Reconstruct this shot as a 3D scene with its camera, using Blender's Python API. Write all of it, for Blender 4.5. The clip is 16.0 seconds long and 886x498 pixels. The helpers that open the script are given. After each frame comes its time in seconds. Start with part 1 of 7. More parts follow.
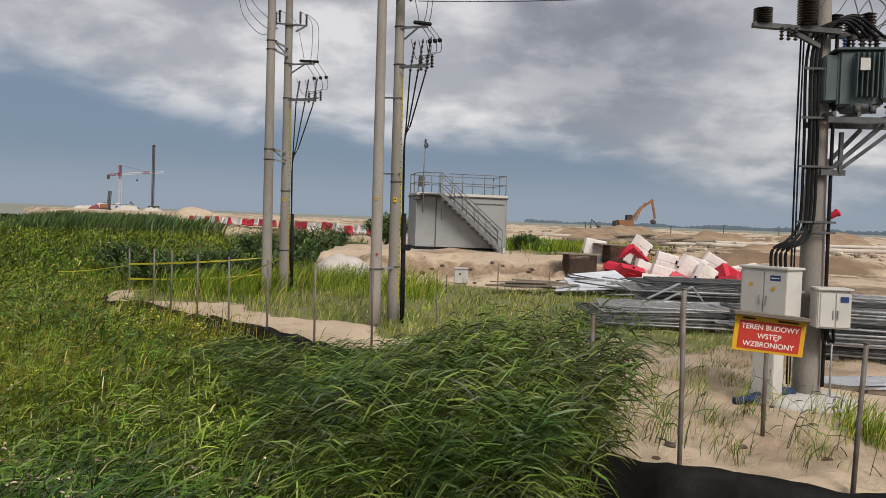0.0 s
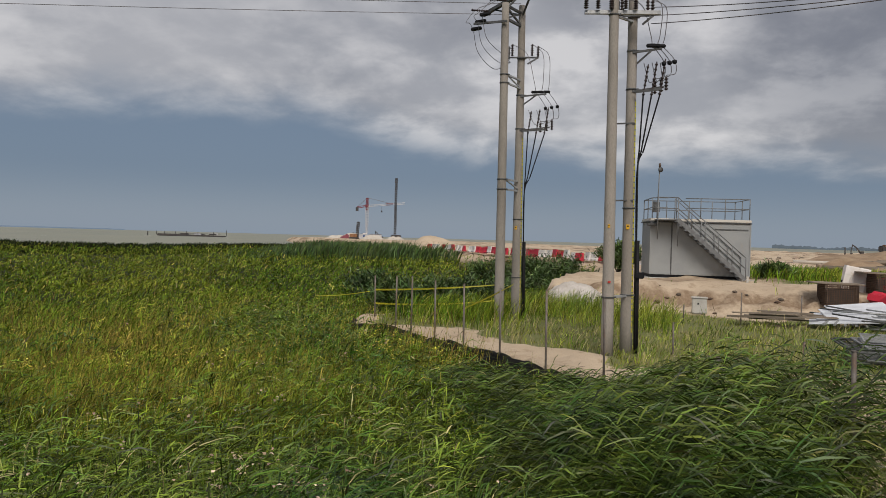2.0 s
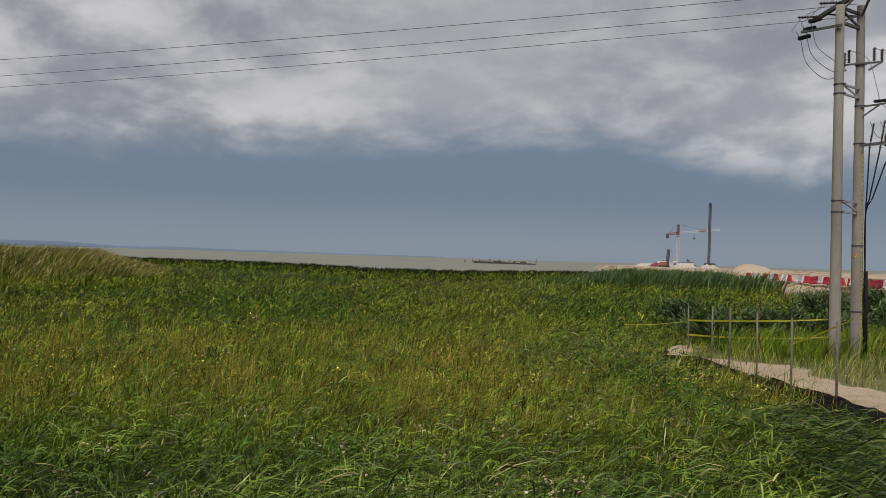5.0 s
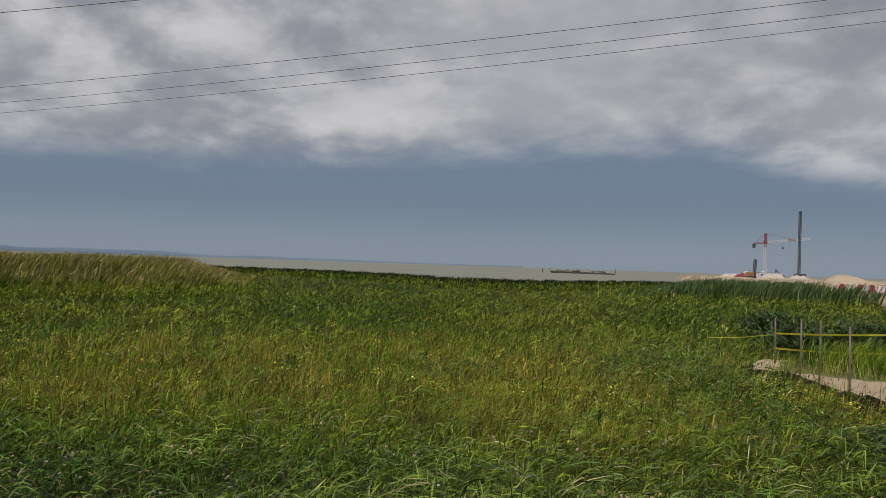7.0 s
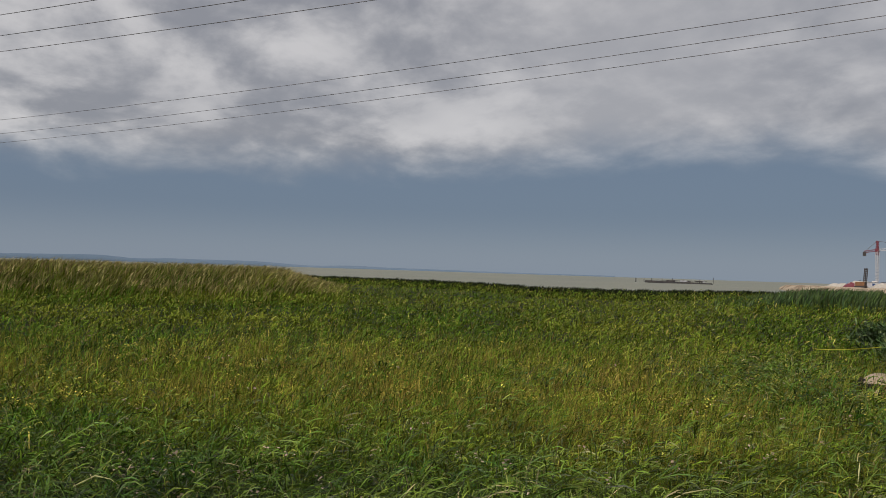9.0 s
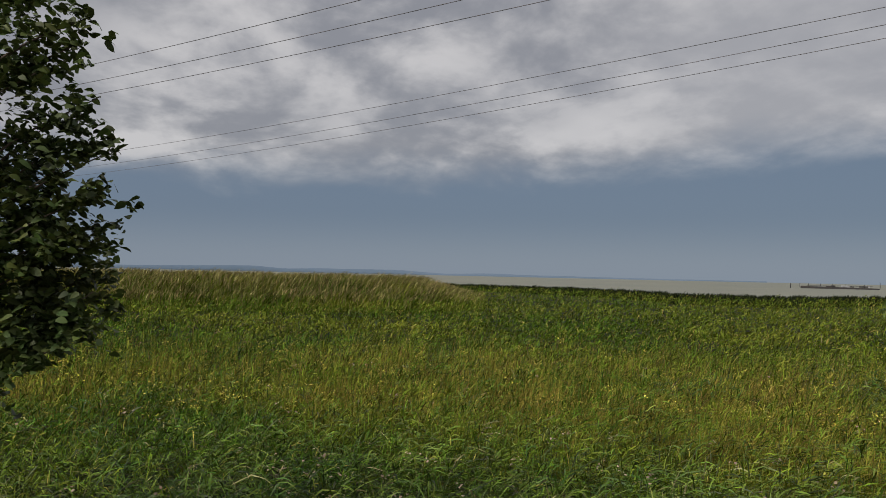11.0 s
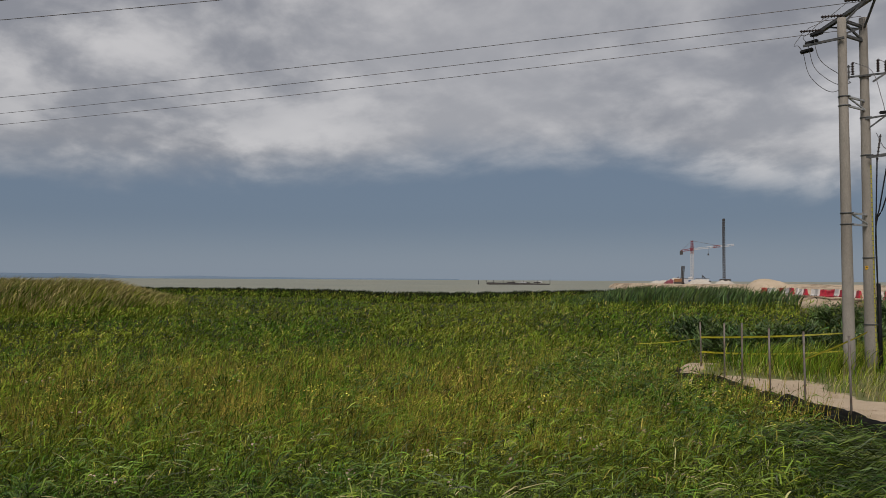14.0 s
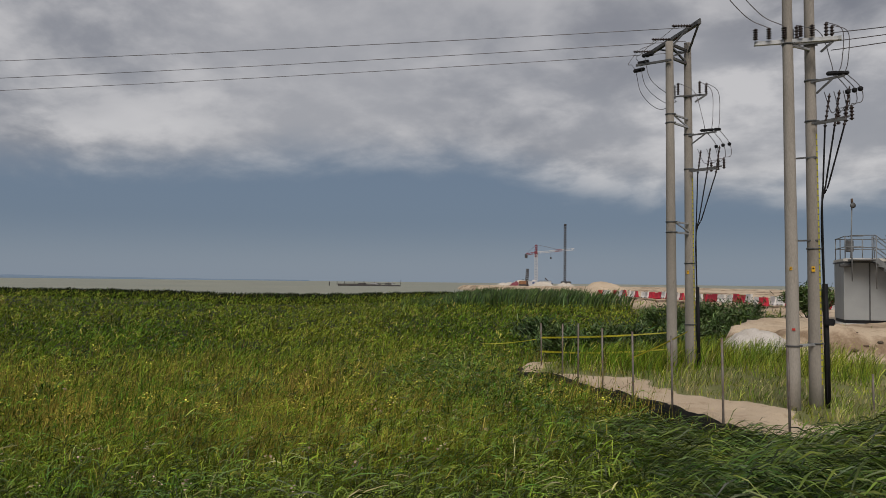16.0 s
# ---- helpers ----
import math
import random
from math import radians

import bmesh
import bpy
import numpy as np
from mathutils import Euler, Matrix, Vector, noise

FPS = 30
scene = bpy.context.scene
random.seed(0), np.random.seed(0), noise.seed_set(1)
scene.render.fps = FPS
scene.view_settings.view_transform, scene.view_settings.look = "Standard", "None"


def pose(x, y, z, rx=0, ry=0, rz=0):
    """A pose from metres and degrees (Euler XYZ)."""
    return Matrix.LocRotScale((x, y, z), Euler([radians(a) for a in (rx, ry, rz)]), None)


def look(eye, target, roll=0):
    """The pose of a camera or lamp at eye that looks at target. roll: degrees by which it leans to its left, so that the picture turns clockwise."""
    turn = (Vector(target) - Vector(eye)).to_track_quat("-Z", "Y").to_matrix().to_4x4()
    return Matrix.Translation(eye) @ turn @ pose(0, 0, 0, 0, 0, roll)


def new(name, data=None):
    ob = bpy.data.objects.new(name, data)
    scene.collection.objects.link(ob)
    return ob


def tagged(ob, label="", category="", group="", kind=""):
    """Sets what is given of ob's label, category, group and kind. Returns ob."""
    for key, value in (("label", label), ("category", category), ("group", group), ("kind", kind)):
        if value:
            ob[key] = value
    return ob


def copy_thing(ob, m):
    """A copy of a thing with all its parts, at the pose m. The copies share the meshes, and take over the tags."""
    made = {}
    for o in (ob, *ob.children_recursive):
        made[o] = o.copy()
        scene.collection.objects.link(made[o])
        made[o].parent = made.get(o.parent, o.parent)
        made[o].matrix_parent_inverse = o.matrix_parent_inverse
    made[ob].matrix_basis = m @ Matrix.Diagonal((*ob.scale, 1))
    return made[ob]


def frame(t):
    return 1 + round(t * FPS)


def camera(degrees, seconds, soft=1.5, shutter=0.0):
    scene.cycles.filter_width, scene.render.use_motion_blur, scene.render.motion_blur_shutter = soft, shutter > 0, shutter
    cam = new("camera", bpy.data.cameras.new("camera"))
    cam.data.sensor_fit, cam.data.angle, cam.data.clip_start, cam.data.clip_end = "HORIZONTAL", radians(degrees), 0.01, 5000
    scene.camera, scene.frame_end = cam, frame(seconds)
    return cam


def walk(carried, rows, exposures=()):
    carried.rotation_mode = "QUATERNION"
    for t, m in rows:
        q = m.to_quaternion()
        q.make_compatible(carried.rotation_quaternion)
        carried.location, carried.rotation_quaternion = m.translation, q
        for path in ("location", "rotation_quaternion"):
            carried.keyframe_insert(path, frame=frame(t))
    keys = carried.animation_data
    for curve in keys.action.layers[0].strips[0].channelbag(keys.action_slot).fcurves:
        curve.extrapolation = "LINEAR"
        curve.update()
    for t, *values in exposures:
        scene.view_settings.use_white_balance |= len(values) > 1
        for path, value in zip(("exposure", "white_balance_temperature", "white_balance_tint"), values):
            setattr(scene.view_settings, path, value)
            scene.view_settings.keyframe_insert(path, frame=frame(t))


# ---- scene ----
cam = camera(60.45, 16.0, 0.75)
EYE = 2.5   # metres above the sand of the building site
# seconds, place, yaw, pitch, roll
ROWS = [
    (0.0, -0.003, 0.002, -0.002, 0.00, -2.30, -2.09),
    (0.5, 0.007, -0.011, -0.001, 7.12, -2.06, -2.05),
    (1.0, 0.024, -0.046, -0.009, 13.54, -1.62, -1.88),
    (1.5, 0.032, -0.059, -0.001, 15.01, -1.13, -1.85),
    (2.0, -0.000, -0.061, 0.016, 17.27, -0.82, -1.60),
    (2.5, -0.032, -0.015, 0.018, 21.93, -1.03, -1.60),
    (3.0, -0.038, -0.023, 0.011, 25.92, -1.07, -1.76),
    (3.5, -0.044, -0.080, 0.024, 29.45, -0.85, -1.64),
    (4.0, -0.059, -0.096, 0.000, 34.34, -0.39, -1.77),
    (4.2, -0.051, -0.080, 0.006, 36.03, -0.13, -1.80),
    (4.7, -0.050, -0.070, 0.006, 38.90, 0.35, -1.78),
    (5.3, -0.040, -0.050, 0.005, 41.20, 0.85, -1.70),
    (5.9, -0.020, -0.030, 0.004, 42.90, 1.20, -1.65),
    (6.3, -0.012, -0.015, 0.003, 43.98, 1.30, -1.63),
    (6.5, -0.007, -0.006, 0.015, 44.47, 1.22, -1.71),
    (7.0, -0.017, -0.011, 0.014, 45.97, 1.14, -1.88),
    (7.5, -0.022, -0.013, 0.011, 46.65, 1.10, -1.94),
    (8.0, 0.002, 0.005, 0.003, 48.74, 1.45, -1.80),
    (8.5, -0.012, -0.007, -0.003, 50.54, 1.59, -2.19),
    (9.0, -0.000, -0.001, -0.025, 52.73, 1.65, -1.81),
    (9.5, 0.009, 0.007, -0.004, 57.60, 1.73, -1.77),
    (9.7, 0.005, 0.002, -0.015, 59.36, 1.67, -1.74),
    (10.1, 0.005, 0.000, -0.010, 61.70, 1.75, -1.60),
    (10.6, 0.005, 0.000, -0.010, 63.50, 1.85, -1.40),
    (11.1, 0.005, 0.000, -0.006, 62.70, 1.98, -1.20),
    (11.5, 0.005, 0.000, -0.004, 60.10, 2.08, -1.08),
    (11.8, 0.005, 0.002, -0.003, 57.49, 2.14, -1.00),
    (12.0, 0.007, 0.002, -0.001, 55.51, 2.20, -0.93),
    (12.5, 0.013, 0.004, 0.001, 51.51, 2.24, -0.61),
    (13.0, 0.020, 0.007, 0.003, 48.31, 2.31, -0.40),
    (13.5, 0.037, 0.013, 0.008, 44.76, 2.33, -0.27),
    (14.0, 0.077, 0.025, 0.019, 41.18, 2.28, -0.31),
    (14.5, 0.158, 0.051, 0.040, 39.54, 2.14, -0.70),
    (15.0, 0.134, 0.058, 0.047, 37.21, 2.29, -0.70),
    (15.5, 0.127, 0.058, 0.027, 34.07, 2.38, -0.51),
    (16.0, 0.122, 0.051, 0.036, 30.01, 2.47, -0.64),
]
EXPOSURES = [(0.0, 0.32), (1.5, 0.15), (3.2, 0.0), (9.0, -0.03), (16.0, -0.1)]
walk(cam, [(t, pose(x, y, EYE + z, 90 + pitch, roll, yaw)) for t, x, y, z, yaw, pitch, roll in ROWS], EXPOSURES)

# ---- world and sun ----
SUN_AZ, SUN_EL = radians(-158), radians(46)      # behind the first view, a little to its right
world = bpy.data.worlds.new("overcast_sky")
scene.world = world
world.use_nodes = True


class Nodes:
    """A short way to write node trees."""

    def __init__(self, tree):
        self.t = tree

    def link(self, a, b):
        self.t.links.new(a, b)

    def math(self, op, a, b=0.0, clamp=False):
        n = self.t.nodes.new("ShaderNodeMath")
        n.operation, n.use_clamp = op, clamp
        for i, v in enumerate((a, b)):
            if isinstance(v, (int, float)):
                n.inputs[i].default_value = v
            else:
                self.link(v, n.inputs[i])
        return n.outputs[0]

    def step(self, v, lo, hi, a=0.0, b=1.0):
        n = self.t.nodes.new("ShaderNodeMapRange")
        n.interpolation_type = "SMOOTHSTEP"
        self.link(v, n.inputs[0])
        for i, q in zip((1, 2, 3, 4), (lo, hi, a, b)):
            n.inputs[i].default_value = q
        return n.outputs[0]

    def noise(self, vec, scale, detail=4.0, rough=0.55, distort=0.0):
        n = self.t.nodes.new("ShaderNodeTexNoise")
        if vec is not None:
            self.link(vec, n.inputs["Vector"])
        n.inputs["Scale"].default_value, n.inputs["Detail"].default_value = scale, detail
        n.inputs["Roughness"].default_value, n.inputs["Distortion"].default_value = rough, distort
        return n.outputs["Fac"]

    def mix(self, fac, a, b, blend="MIX"):
        n = self.t.nodes.new("ShaderNodeMix")
        n.data_type, n.blend_type = "RGBA", blend
        for i, v in ((0, fac), (6, a), (7, b)):
            if isinstance(v, (int, float)):
                n.inputs[i].default_value = v
            elif isinstance(v, (tuple, list)):
                n.inputs[i].default_value = (*v, 1.0)
            else:
                self.link(v, n.inputs[i])
        return n.outputs[2]


def build_sky():
    t = world.node_tree
    t.nodes.clear()
    N = Nodes(t)
    out, bg = t.nodes.new("ShaderNodeOutputWorld"), t.nodes.new("ShaderNodeBackground")
    sky = t.nodes.new("ShaderNodeTexSky")
    sky.sky_type, sky.sun_disc, sky.sun_elevation, sky.sun_rotation = "NISHITA", False, SUN_EL, -SUN_AZ
    co = t.nodes.new("ShaderNodeTexCoord").outputs["Generated"]
    sep = t.nodes.new("ShaderNodeSeparateXYZ")
    N.link(co, sep.inputs[0])
    z = N.math("MAXIMUM", sep.outputs[2], 0.0)
    # cloud sheet seen in perspective: x / (z + k)
    k = N.math("ADD", z, 0.32)
    px, py = N.math("DIVIDE", sep.outputs[0], k), N.math("DIVIDE", sep.outputs[1], k)
    com = t.nodes.new("ShaderNodeCombineXYZ")
    N.link(px, com.inputs[0]), N.link(py, com.inputs[1])
    big = N.noise(com.outputs[0], 1.15, 4.0, 0.5, 0.3)
    mid = N.noise(com.outputs[0], 2.9, 8.0, 0.54, 0.18)
    fine = N.noise(com.outputs[0], 9.0, 5.0, 0.58, 0.2)
    puff = N.math("ADD", N.math("MULTIPLY", mid, 0.8), N.math("MULTIPLY", fine, 0.2))
    light = N.step(puff, 0.40, 0.63)
    patch = N.step(big, 0.34, 0.66)

    def lobe(bear, el, wide):
        """A broad soft patch of the cloud sheet about one part of the sky."""
        n = t.nodes.new("ShaderNodeVectorMath")
        n.operation = "DOT_PRODUCT"
        N.link(co, n.inputs[0])
        b, e = radians(bear), radians(el)
        n.inputs[1].default_value = (-math.sin(b) * math.cos(e), math.cos(b) * math.cos(e), math.sin(e))
        return N.step(n.outputs["Value"], math.cos(radians(wide)), 1.0)

    bright, dark = lobe(9, 12, 19), N.math("MAXIMUM", lobe(-11, 14, 10), N.math("MAXIMUM", lobe(4, 23, 10), N.math("MULTIPLY", lobe(17, 18, 6), 0.5)))
    light = N.math("MULTIPLY", light, N.math("ADD", N.math("MULTIPLY", patch, 0.75), 0.35), True)
    light = N.math("ADD", light, N.math("MULTIPLY", N.math("MULTIPLY", bright, N.step(mid, 0.3, 0.7, 0.3, 1.0)), 0.5), True)
    light = N.math("ADD", light, N.math("MULTIPLY", lobe(40, 16, 15), 0.3), True)
    light = N.math("MULTIPLY", light, N.math("SUBTRACT", 1.0, N.math("MULTIPLY", dark, 0.45)))
    cloud = N.mix(light, (0.29, 0.295, 0.325), (0.63, 0.615, 0.62))
    cloud = N.mix(N.math("MULTIPLY", dark, N.step(puff, 0.4, 0.6, 0.75, 0.1)), cloud, (0.165, 0.17, 0.2))
    # slate rain band low over the water, paler at the rim of the sea
    wob = N.math("ADD", z, N.math("MULTIPLY", N.math("SUBTRACT", mid, 0.5), 0.085))
    wob = N.math("ADD", wob, N.step(sep.outputs[0], -0.15, 0.42, -0.035, 0.075))
    wob = N.math("ADD", wob, N.math("MULTIPLY", bright, 0.05))
    wob = N.math("ADD", wob, N.step(sep.outputs[0], -0.92, -0.55, 0.035, 0.0))       # the rain band thins out to the right
    band = N.mix(N.step(z, 0.0, 0.085), (0.235, 0.285, 0.355), (0.153, 0.205, 0.285))
    col = N.mix(N.step(wob, 0.098, 0.165), band, cloud)
    # the blue sky's own light shows a little through the thin cloud
    thin = N.mix(1.0, sky.outputs[0], (0.06, 0.06, 0.06), "MULTIPLY")
    col = N.mix(0.12, col, thin)
    N.link(col, bg.inputs[0])
    bg.inputs[1].default_value = 1.0
    N.link(bg.outputs[0], out.inputs[0])


build_sky()
sun = new("sun", bpy.data.lights.new("sun", "SUN"))
sun.data.energy, sun.data.angle, sun.data.color = 2.6, radians(30), (1.0, 0.93, 0.84)
sun.matrix_world = look((0, 0, 80), (-math.sin(SUN_AZ) * -60 * 1.0, -math.cos(SUN_AZ) * 60, 80 - 60 * math.tan(SUN_EL)))

# ---- materials ----
def material(name, base, rough=0.8, metal=0.0, second=None, scale=3.0, grain=60.0, grain_amount=0.12, bump=0.2, bump_scale=None, spec=0.3,
             island=0.0, translucent=0.0, stretch=(1, 1, 1), stain=None, stain_lo=0.55, stain_hi=0.75, stain_scale=1.0, rand=0.0):
    """Base colour with slow patches of a second colour, fine grain, stains and relief, in metres of the object's world."""
    m = bpy.data.materials.new(name)
    m.use_nodes = True
    t = m.node_tree
    N = Nodes(t)
    bs = t.nodes["Principled BSDF"]
    geo = t.nodes.new("ShaderNodeNewGeometry")
    mp = t.nodes.new("ShaderNodeMapping")
    N.link(geo.outputs["Position"], mp.inputs[0])
    mp.inputs["Scale"].default_value = stretch
    pos = mp.outputs[0]
    col = N.mix(N.step(N.noise(pos, scale, 4.0), 0.35, 0.65), base, second or [c * 0.8 for c in base])
    g = N.noise(pos, grain, 2.0, 0.6)
    col = N.mix(grain_amount, col, N.mix(g, (0.0, 0.0, 0.0), (1.0, 1.0, 1.0)), "OVERLAY")
    if stain:
        col = N.mix(N.step(N.noise(pos, stain_scale, 6.0, 0.65, 0.6), stain_lo, stain_hi), col, stain)
    if island or rand:
        src = geo.outputs["Random Per Island"] if island else t.nodes.new("ShaderNodeObjectInfo").outputs["Random"]
        v = N.step(src, 0.0, 1.0, 1.0 - (island or rand), 1.0 + (island or rand))
        hsv = t.nodes.new("ShaderNodeHueSaturation")
        N.link(col, hsv.inputs["Color"]), N.link(v, hsv.inputs["Value"])
        h = N.math("ADD", N.math("MULTIPLY", N.math("FRACT", N.math("MULTIPLY", src, 17.3)), 0.05 if island else 0.0), 0.475 if island else 0.5)
        N.link(h, hsv.inputs["Hue"])
        col = hsv.outputs[0]
    N.link(col, bs.inputs["Base Color"])
    bs.inputs["Roughness"].default_value, bs.inputs["Metallic"].default_value = rough, metal
    bs.inputs["Specular IOR Level"].default_value = spec
    if bump:
        b = t.nodes.new("ShaderNodeBump")
        b.inputs["Strength"].default_value, b.inputs["Distance"].default_value = bump, 0.02
        N.link(N.noise(pos, bump_scale or grain * 0.5, 4.0), b.inputs["Height"])
        N.link(b.outputs[0], bs.inputs["Normal"])
    if translucent:
        tr = t.nodes.new("ShaderNodeBsdfTranslucent")
        N.link(col, tr.inputs[0])
        ms = t.nodes.new("ShaderNodeMixShader")
        ms.inputs[0].default_value = translucent
        N.link(bs.outputs[0], ms.inputs[1]), N.link(tr.outputs[0], ms.inputs[2])
        N.link(ms.outputs[0], t.nodes["Material Output"].inputs[0])
    return m


def leaf(name, a, b, scale=0.35, island=0.35, spec=0.35, rough=0.55, dry=None, dry_share=0.12, clump=1.4):
    """Leaf colour in patches, lighter and darker clumps, a spread from leaf to leaf, and some leaves withered."""
    m = bpy.data.materials.new(name)
    m.use_nodes = True
    t = m.node_tree
    N = Nodes(t)
    bs = t.nodes["Principled BSDF"]
    geo = t.nodes.new("ShaderNodeNewGeometry")
    pos, src = geo.outputs["Position"], geo.outputs["Random Per Island"]
    col = N.mix(N.step(N.noise(pos, scale, 4.0), 0.36, 0.64), a, b)
    pick = N.math("FRACT", N.math("MULTIPLY", src, 31.7))
    col = N.mix(N.step(pick, 1.0 - dry_share, 1.0 - dry_share * 0.5), col, dry or [min(c * 1.5 + 0.05, 0.8) for c in a])
    hsv = t.nodes.new("ShaderNodeHueSaturation")
    tuft = N.step(N.noise(pos, clump, 3.0, 0.6), 0.3, 0.7, 0.5, 1.35)
    N.link(col, hsv.inputs["Color"])
    N.link(N.math("MULTIPLY", tuft, N.step(src, 0.0, 1.0, 1.0 - island, 1.0 + island)), hsv.inputs["Value"])
    N.link(N.math("ADD", N.math("MULTIPLY", N.math("FRACT", N.math("MULTIPLY", src, 17.3)), 0.05), 0.475), hsv.inputs["Hue"])
    N.link(hsv.outputs[0], bs.inputs["Base Color"])
    bs.inputs["Roughness"].default_value, bs.inputs["Specular IOR Level"].default_value = rough, spec
    tr = t.nodes.new("ShaderNodeBsdfTranslucent")
    N.link(hsv.outputs[0], tr.inputs[0])
    ms = t.nodes.new("ShaderNodeMixShader")
    ms.inputs[0].default_value = 0.13
    N.link(bs.outputs[0], ms.inputs[1]), N.link(tr.outputs[0], ms.inputs[2])
    N.link(ms.outputs[0], t.nodes["Material Output"].inputs[0])
    return m


MAT_REED = leaf("reed_green", (0.115, 0.16, 0.024), (0.042, 0.082, 0.012), 0.8, 0.75, 0.3, 0.4, (0.17, 0.17, 0.05), 0.05)
MAT_HERB = leaf("herb_green", (0.165, 0.23, 0.028), (0.042, 0.10, 0.011), 0.5, 0.8, 0.3, 0.42, (0.32, 0.28, 0.13), 0.07)
MAT_TAN = leaf("tan_grass", (0.40, 0.325, 0.065), (0.22, 0.255, 0.03), 0.25, 0.6, 0.08, dry=(0.33, 0.225, 0.075), dry_share=0.22)
MAT_FIELD = leaf("field_green", (0.185, 0.245, 0.021), (0.078, 0.16, 0.013), 0.16, 0.68, 0.1, 0.55, (0.33, 0.29, 0.06), 0.12)
MAT_FAR = leaf("far_reeds", (0.195, 0.235, 0.026), (0.09, 0.155, 0.015), 0.07, 0.5, 0.05, 0.7, (0.32, 0.28, 0.07), 0.12, 0.5)
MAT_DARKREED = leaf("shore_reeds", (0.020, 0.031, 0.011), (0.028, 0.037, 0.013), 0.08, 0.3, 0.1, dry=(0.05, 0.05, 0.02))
MAT_PLUME = leaf("reed_plumes", (0.38, 0.315, 0.13), (0.25, 0.235, 0.08), 0.1, 0.4, 0.1)
MAT_YELLOW = leaf("yellow_flowers", (0.52, 0.43, 0.05), (0.40, 0.36, 0.05), 0.5, 0.3, 0.2)
MAT_PALE = leaf("pale_flower_heads", (0.42, 0.31, 0.24), (0.32, 0.22, 0.14), 0.8, 0.3, 0.2)
MAT_SITEGRASS = leaf("site_grass", (0.25, 0.285, 0.03), (0.11, 0.175, 0.018), 0.7, 0.7, 0.15)
MAT_DRYGRASS = leaf("dry_grass", (0.42, 0.36, 0.17), (0.31, 0.29, 0.12), 0.4, 0.35, 0.2)
MAT_BUSH = leaf("bush_leaves", (0.075, 0.12, 0.025), (0.04, 0.08, 0.018), 0.4, 0.5, 0.4)
MAT_TREE = leaf("tree_leaves", (0.055, 0.085, 0.02), (0.10, 0.13, 0.03), 1.5, 0.45, 0.5, dry_share=0.02)
MAT_BARK = material("bark", (0.12, 0.09, 0.07), 0.9, 0, (0.08, 0.065, 0.05), 6.0, 40.0, 0.3, 0.6)
MAT_CONC = material("spun_concrete", (0.31, 0.283, 0.252), 0.9, 0, (0.235, 0.213, 0.187), 1.2, 45.0, 0.25, 0.25, stretch=(1, 1, 0.35), stain=(0.17, 0.15, 0.13), stain_lo=0.55, stain_hi=0.78, stain_scale=2.5)
MAT_SLAB = material("concrete_slab", (0.50, 0.48, 0.45), 0.9, 0, (0.42, 0.40, 0.37), 2.5, 60.0, 0.25, 0.3, stain=(0.42, 0.34, 0.25), stain_scale=2.0)
MAT_GALV = material("galvanised_steel", (0.42, 0.425, 0.43), 0.5, 0.4, (0.29, 0.295, 0.30), 7.0, 80.0, 0.2, 0.1, spec=0.5)
MAT_RAIL = material("rail_steel", (0.20, 0.205, 0.21), 0.6, 0.3, (0.14, 0.143, 0.147), 7.0, 80.0, 0.2, 0.1)
MAT_DULLSTEEL = material("weathered_steel", (0.12, 0.124, 0.128), 0.65, 0.3, (0.075, 0.075, 0.076), 5.0, 60.0, 0.25, 0.2, stain=(0.16, 0.11, 0.075), stain_lo=0.6, stain_hi=0.72, stain_scale=6.0)
MAT_POST = material("fence_post_steel", (0.2, 0.18, 0.165), 0.7, 0.4, (0.15, 0.12, 0.1), 6.0, 70.0, 0.3, 0.2, stain=(0.2, 0.11, 0.06), stain_scale=5.0, rand=0.2)
MAT_BLACK = material("black_rubber", (0.010, 0.010, 0.011), 0.6, 0, (0.016, 0.016, 0.018), 4.0, 50.0, 0.1, 0.1, spec=0.12)
MAT_PORC = material("brown_porcelain", (0.022, 0.014, 0.013), 0.35, 0, (0.032, 0.02, 0.018), 5.0, 60.0, 0.1, 0.05, spec=0.35)
MAT_FABRIC = material("black_silt_fabric", (0.012, 0.012, 0.013), 0.7, 0, (0.022, 0.02, 0.018), 2.0, 90.0, 0.2, 0.5, bump_scale=9.0, stain=(0.09, 0.07, 0.05), stain_lo=0.64, stain_hi=0.8, stain_scale=2.0)
MAT_TRAFO = material("transformer_paint", (0.10, 0.125, 0.128), 0.5, 0.1, (0.085, 0.108, 0.11), 3.0, 60.0, 0.15, 0.1, stain=(0.14, 0.13, 0.11), stain_lo=0.66, stain_hi=0.82, stain_scale=4.0)
MAT_CABINET = material("cabinet_polyester", (0.57, 0.555, 0.52), 0.6, 0, (0.50, 0.485, 0.455), 2.0, 80.0, 0.1, 0.08, stain=(0.44, 0.40, 0.33), stain_lo=0.62, stain_hi=0.85, stain_scale=3.0)
MAT_BOXWALL = material("container_panel", (0.30, 0.31, 0.31), 0.6, 0.0, (0.26, 0.27, 0.275), 0.8, 40.0, 0.1, 0.06, stain=(0.31, 0.285, 0.25), stain_lo=0.55, stain_hi=0.8, stain_scale=0.9)
MAT_BOXROOF = material("container_rim", (0.56, 0.52, 0.46), 0.6, 0, (0.58, 0.55, 0.5), 1.0, 40.0, 0.1, 0.05)
MAT_RED = material("red_plastic", (0.56, 0.028, 0.055), 0.5, 0, (0.46, 0.028, 0.05), 2.0, 40.0, 0.12, 0.1, stain=(0.58, 0.22, 0.22), stain_lo=0.55, stain_hi=0.85, stain_scale=2.5, rand=0.15)
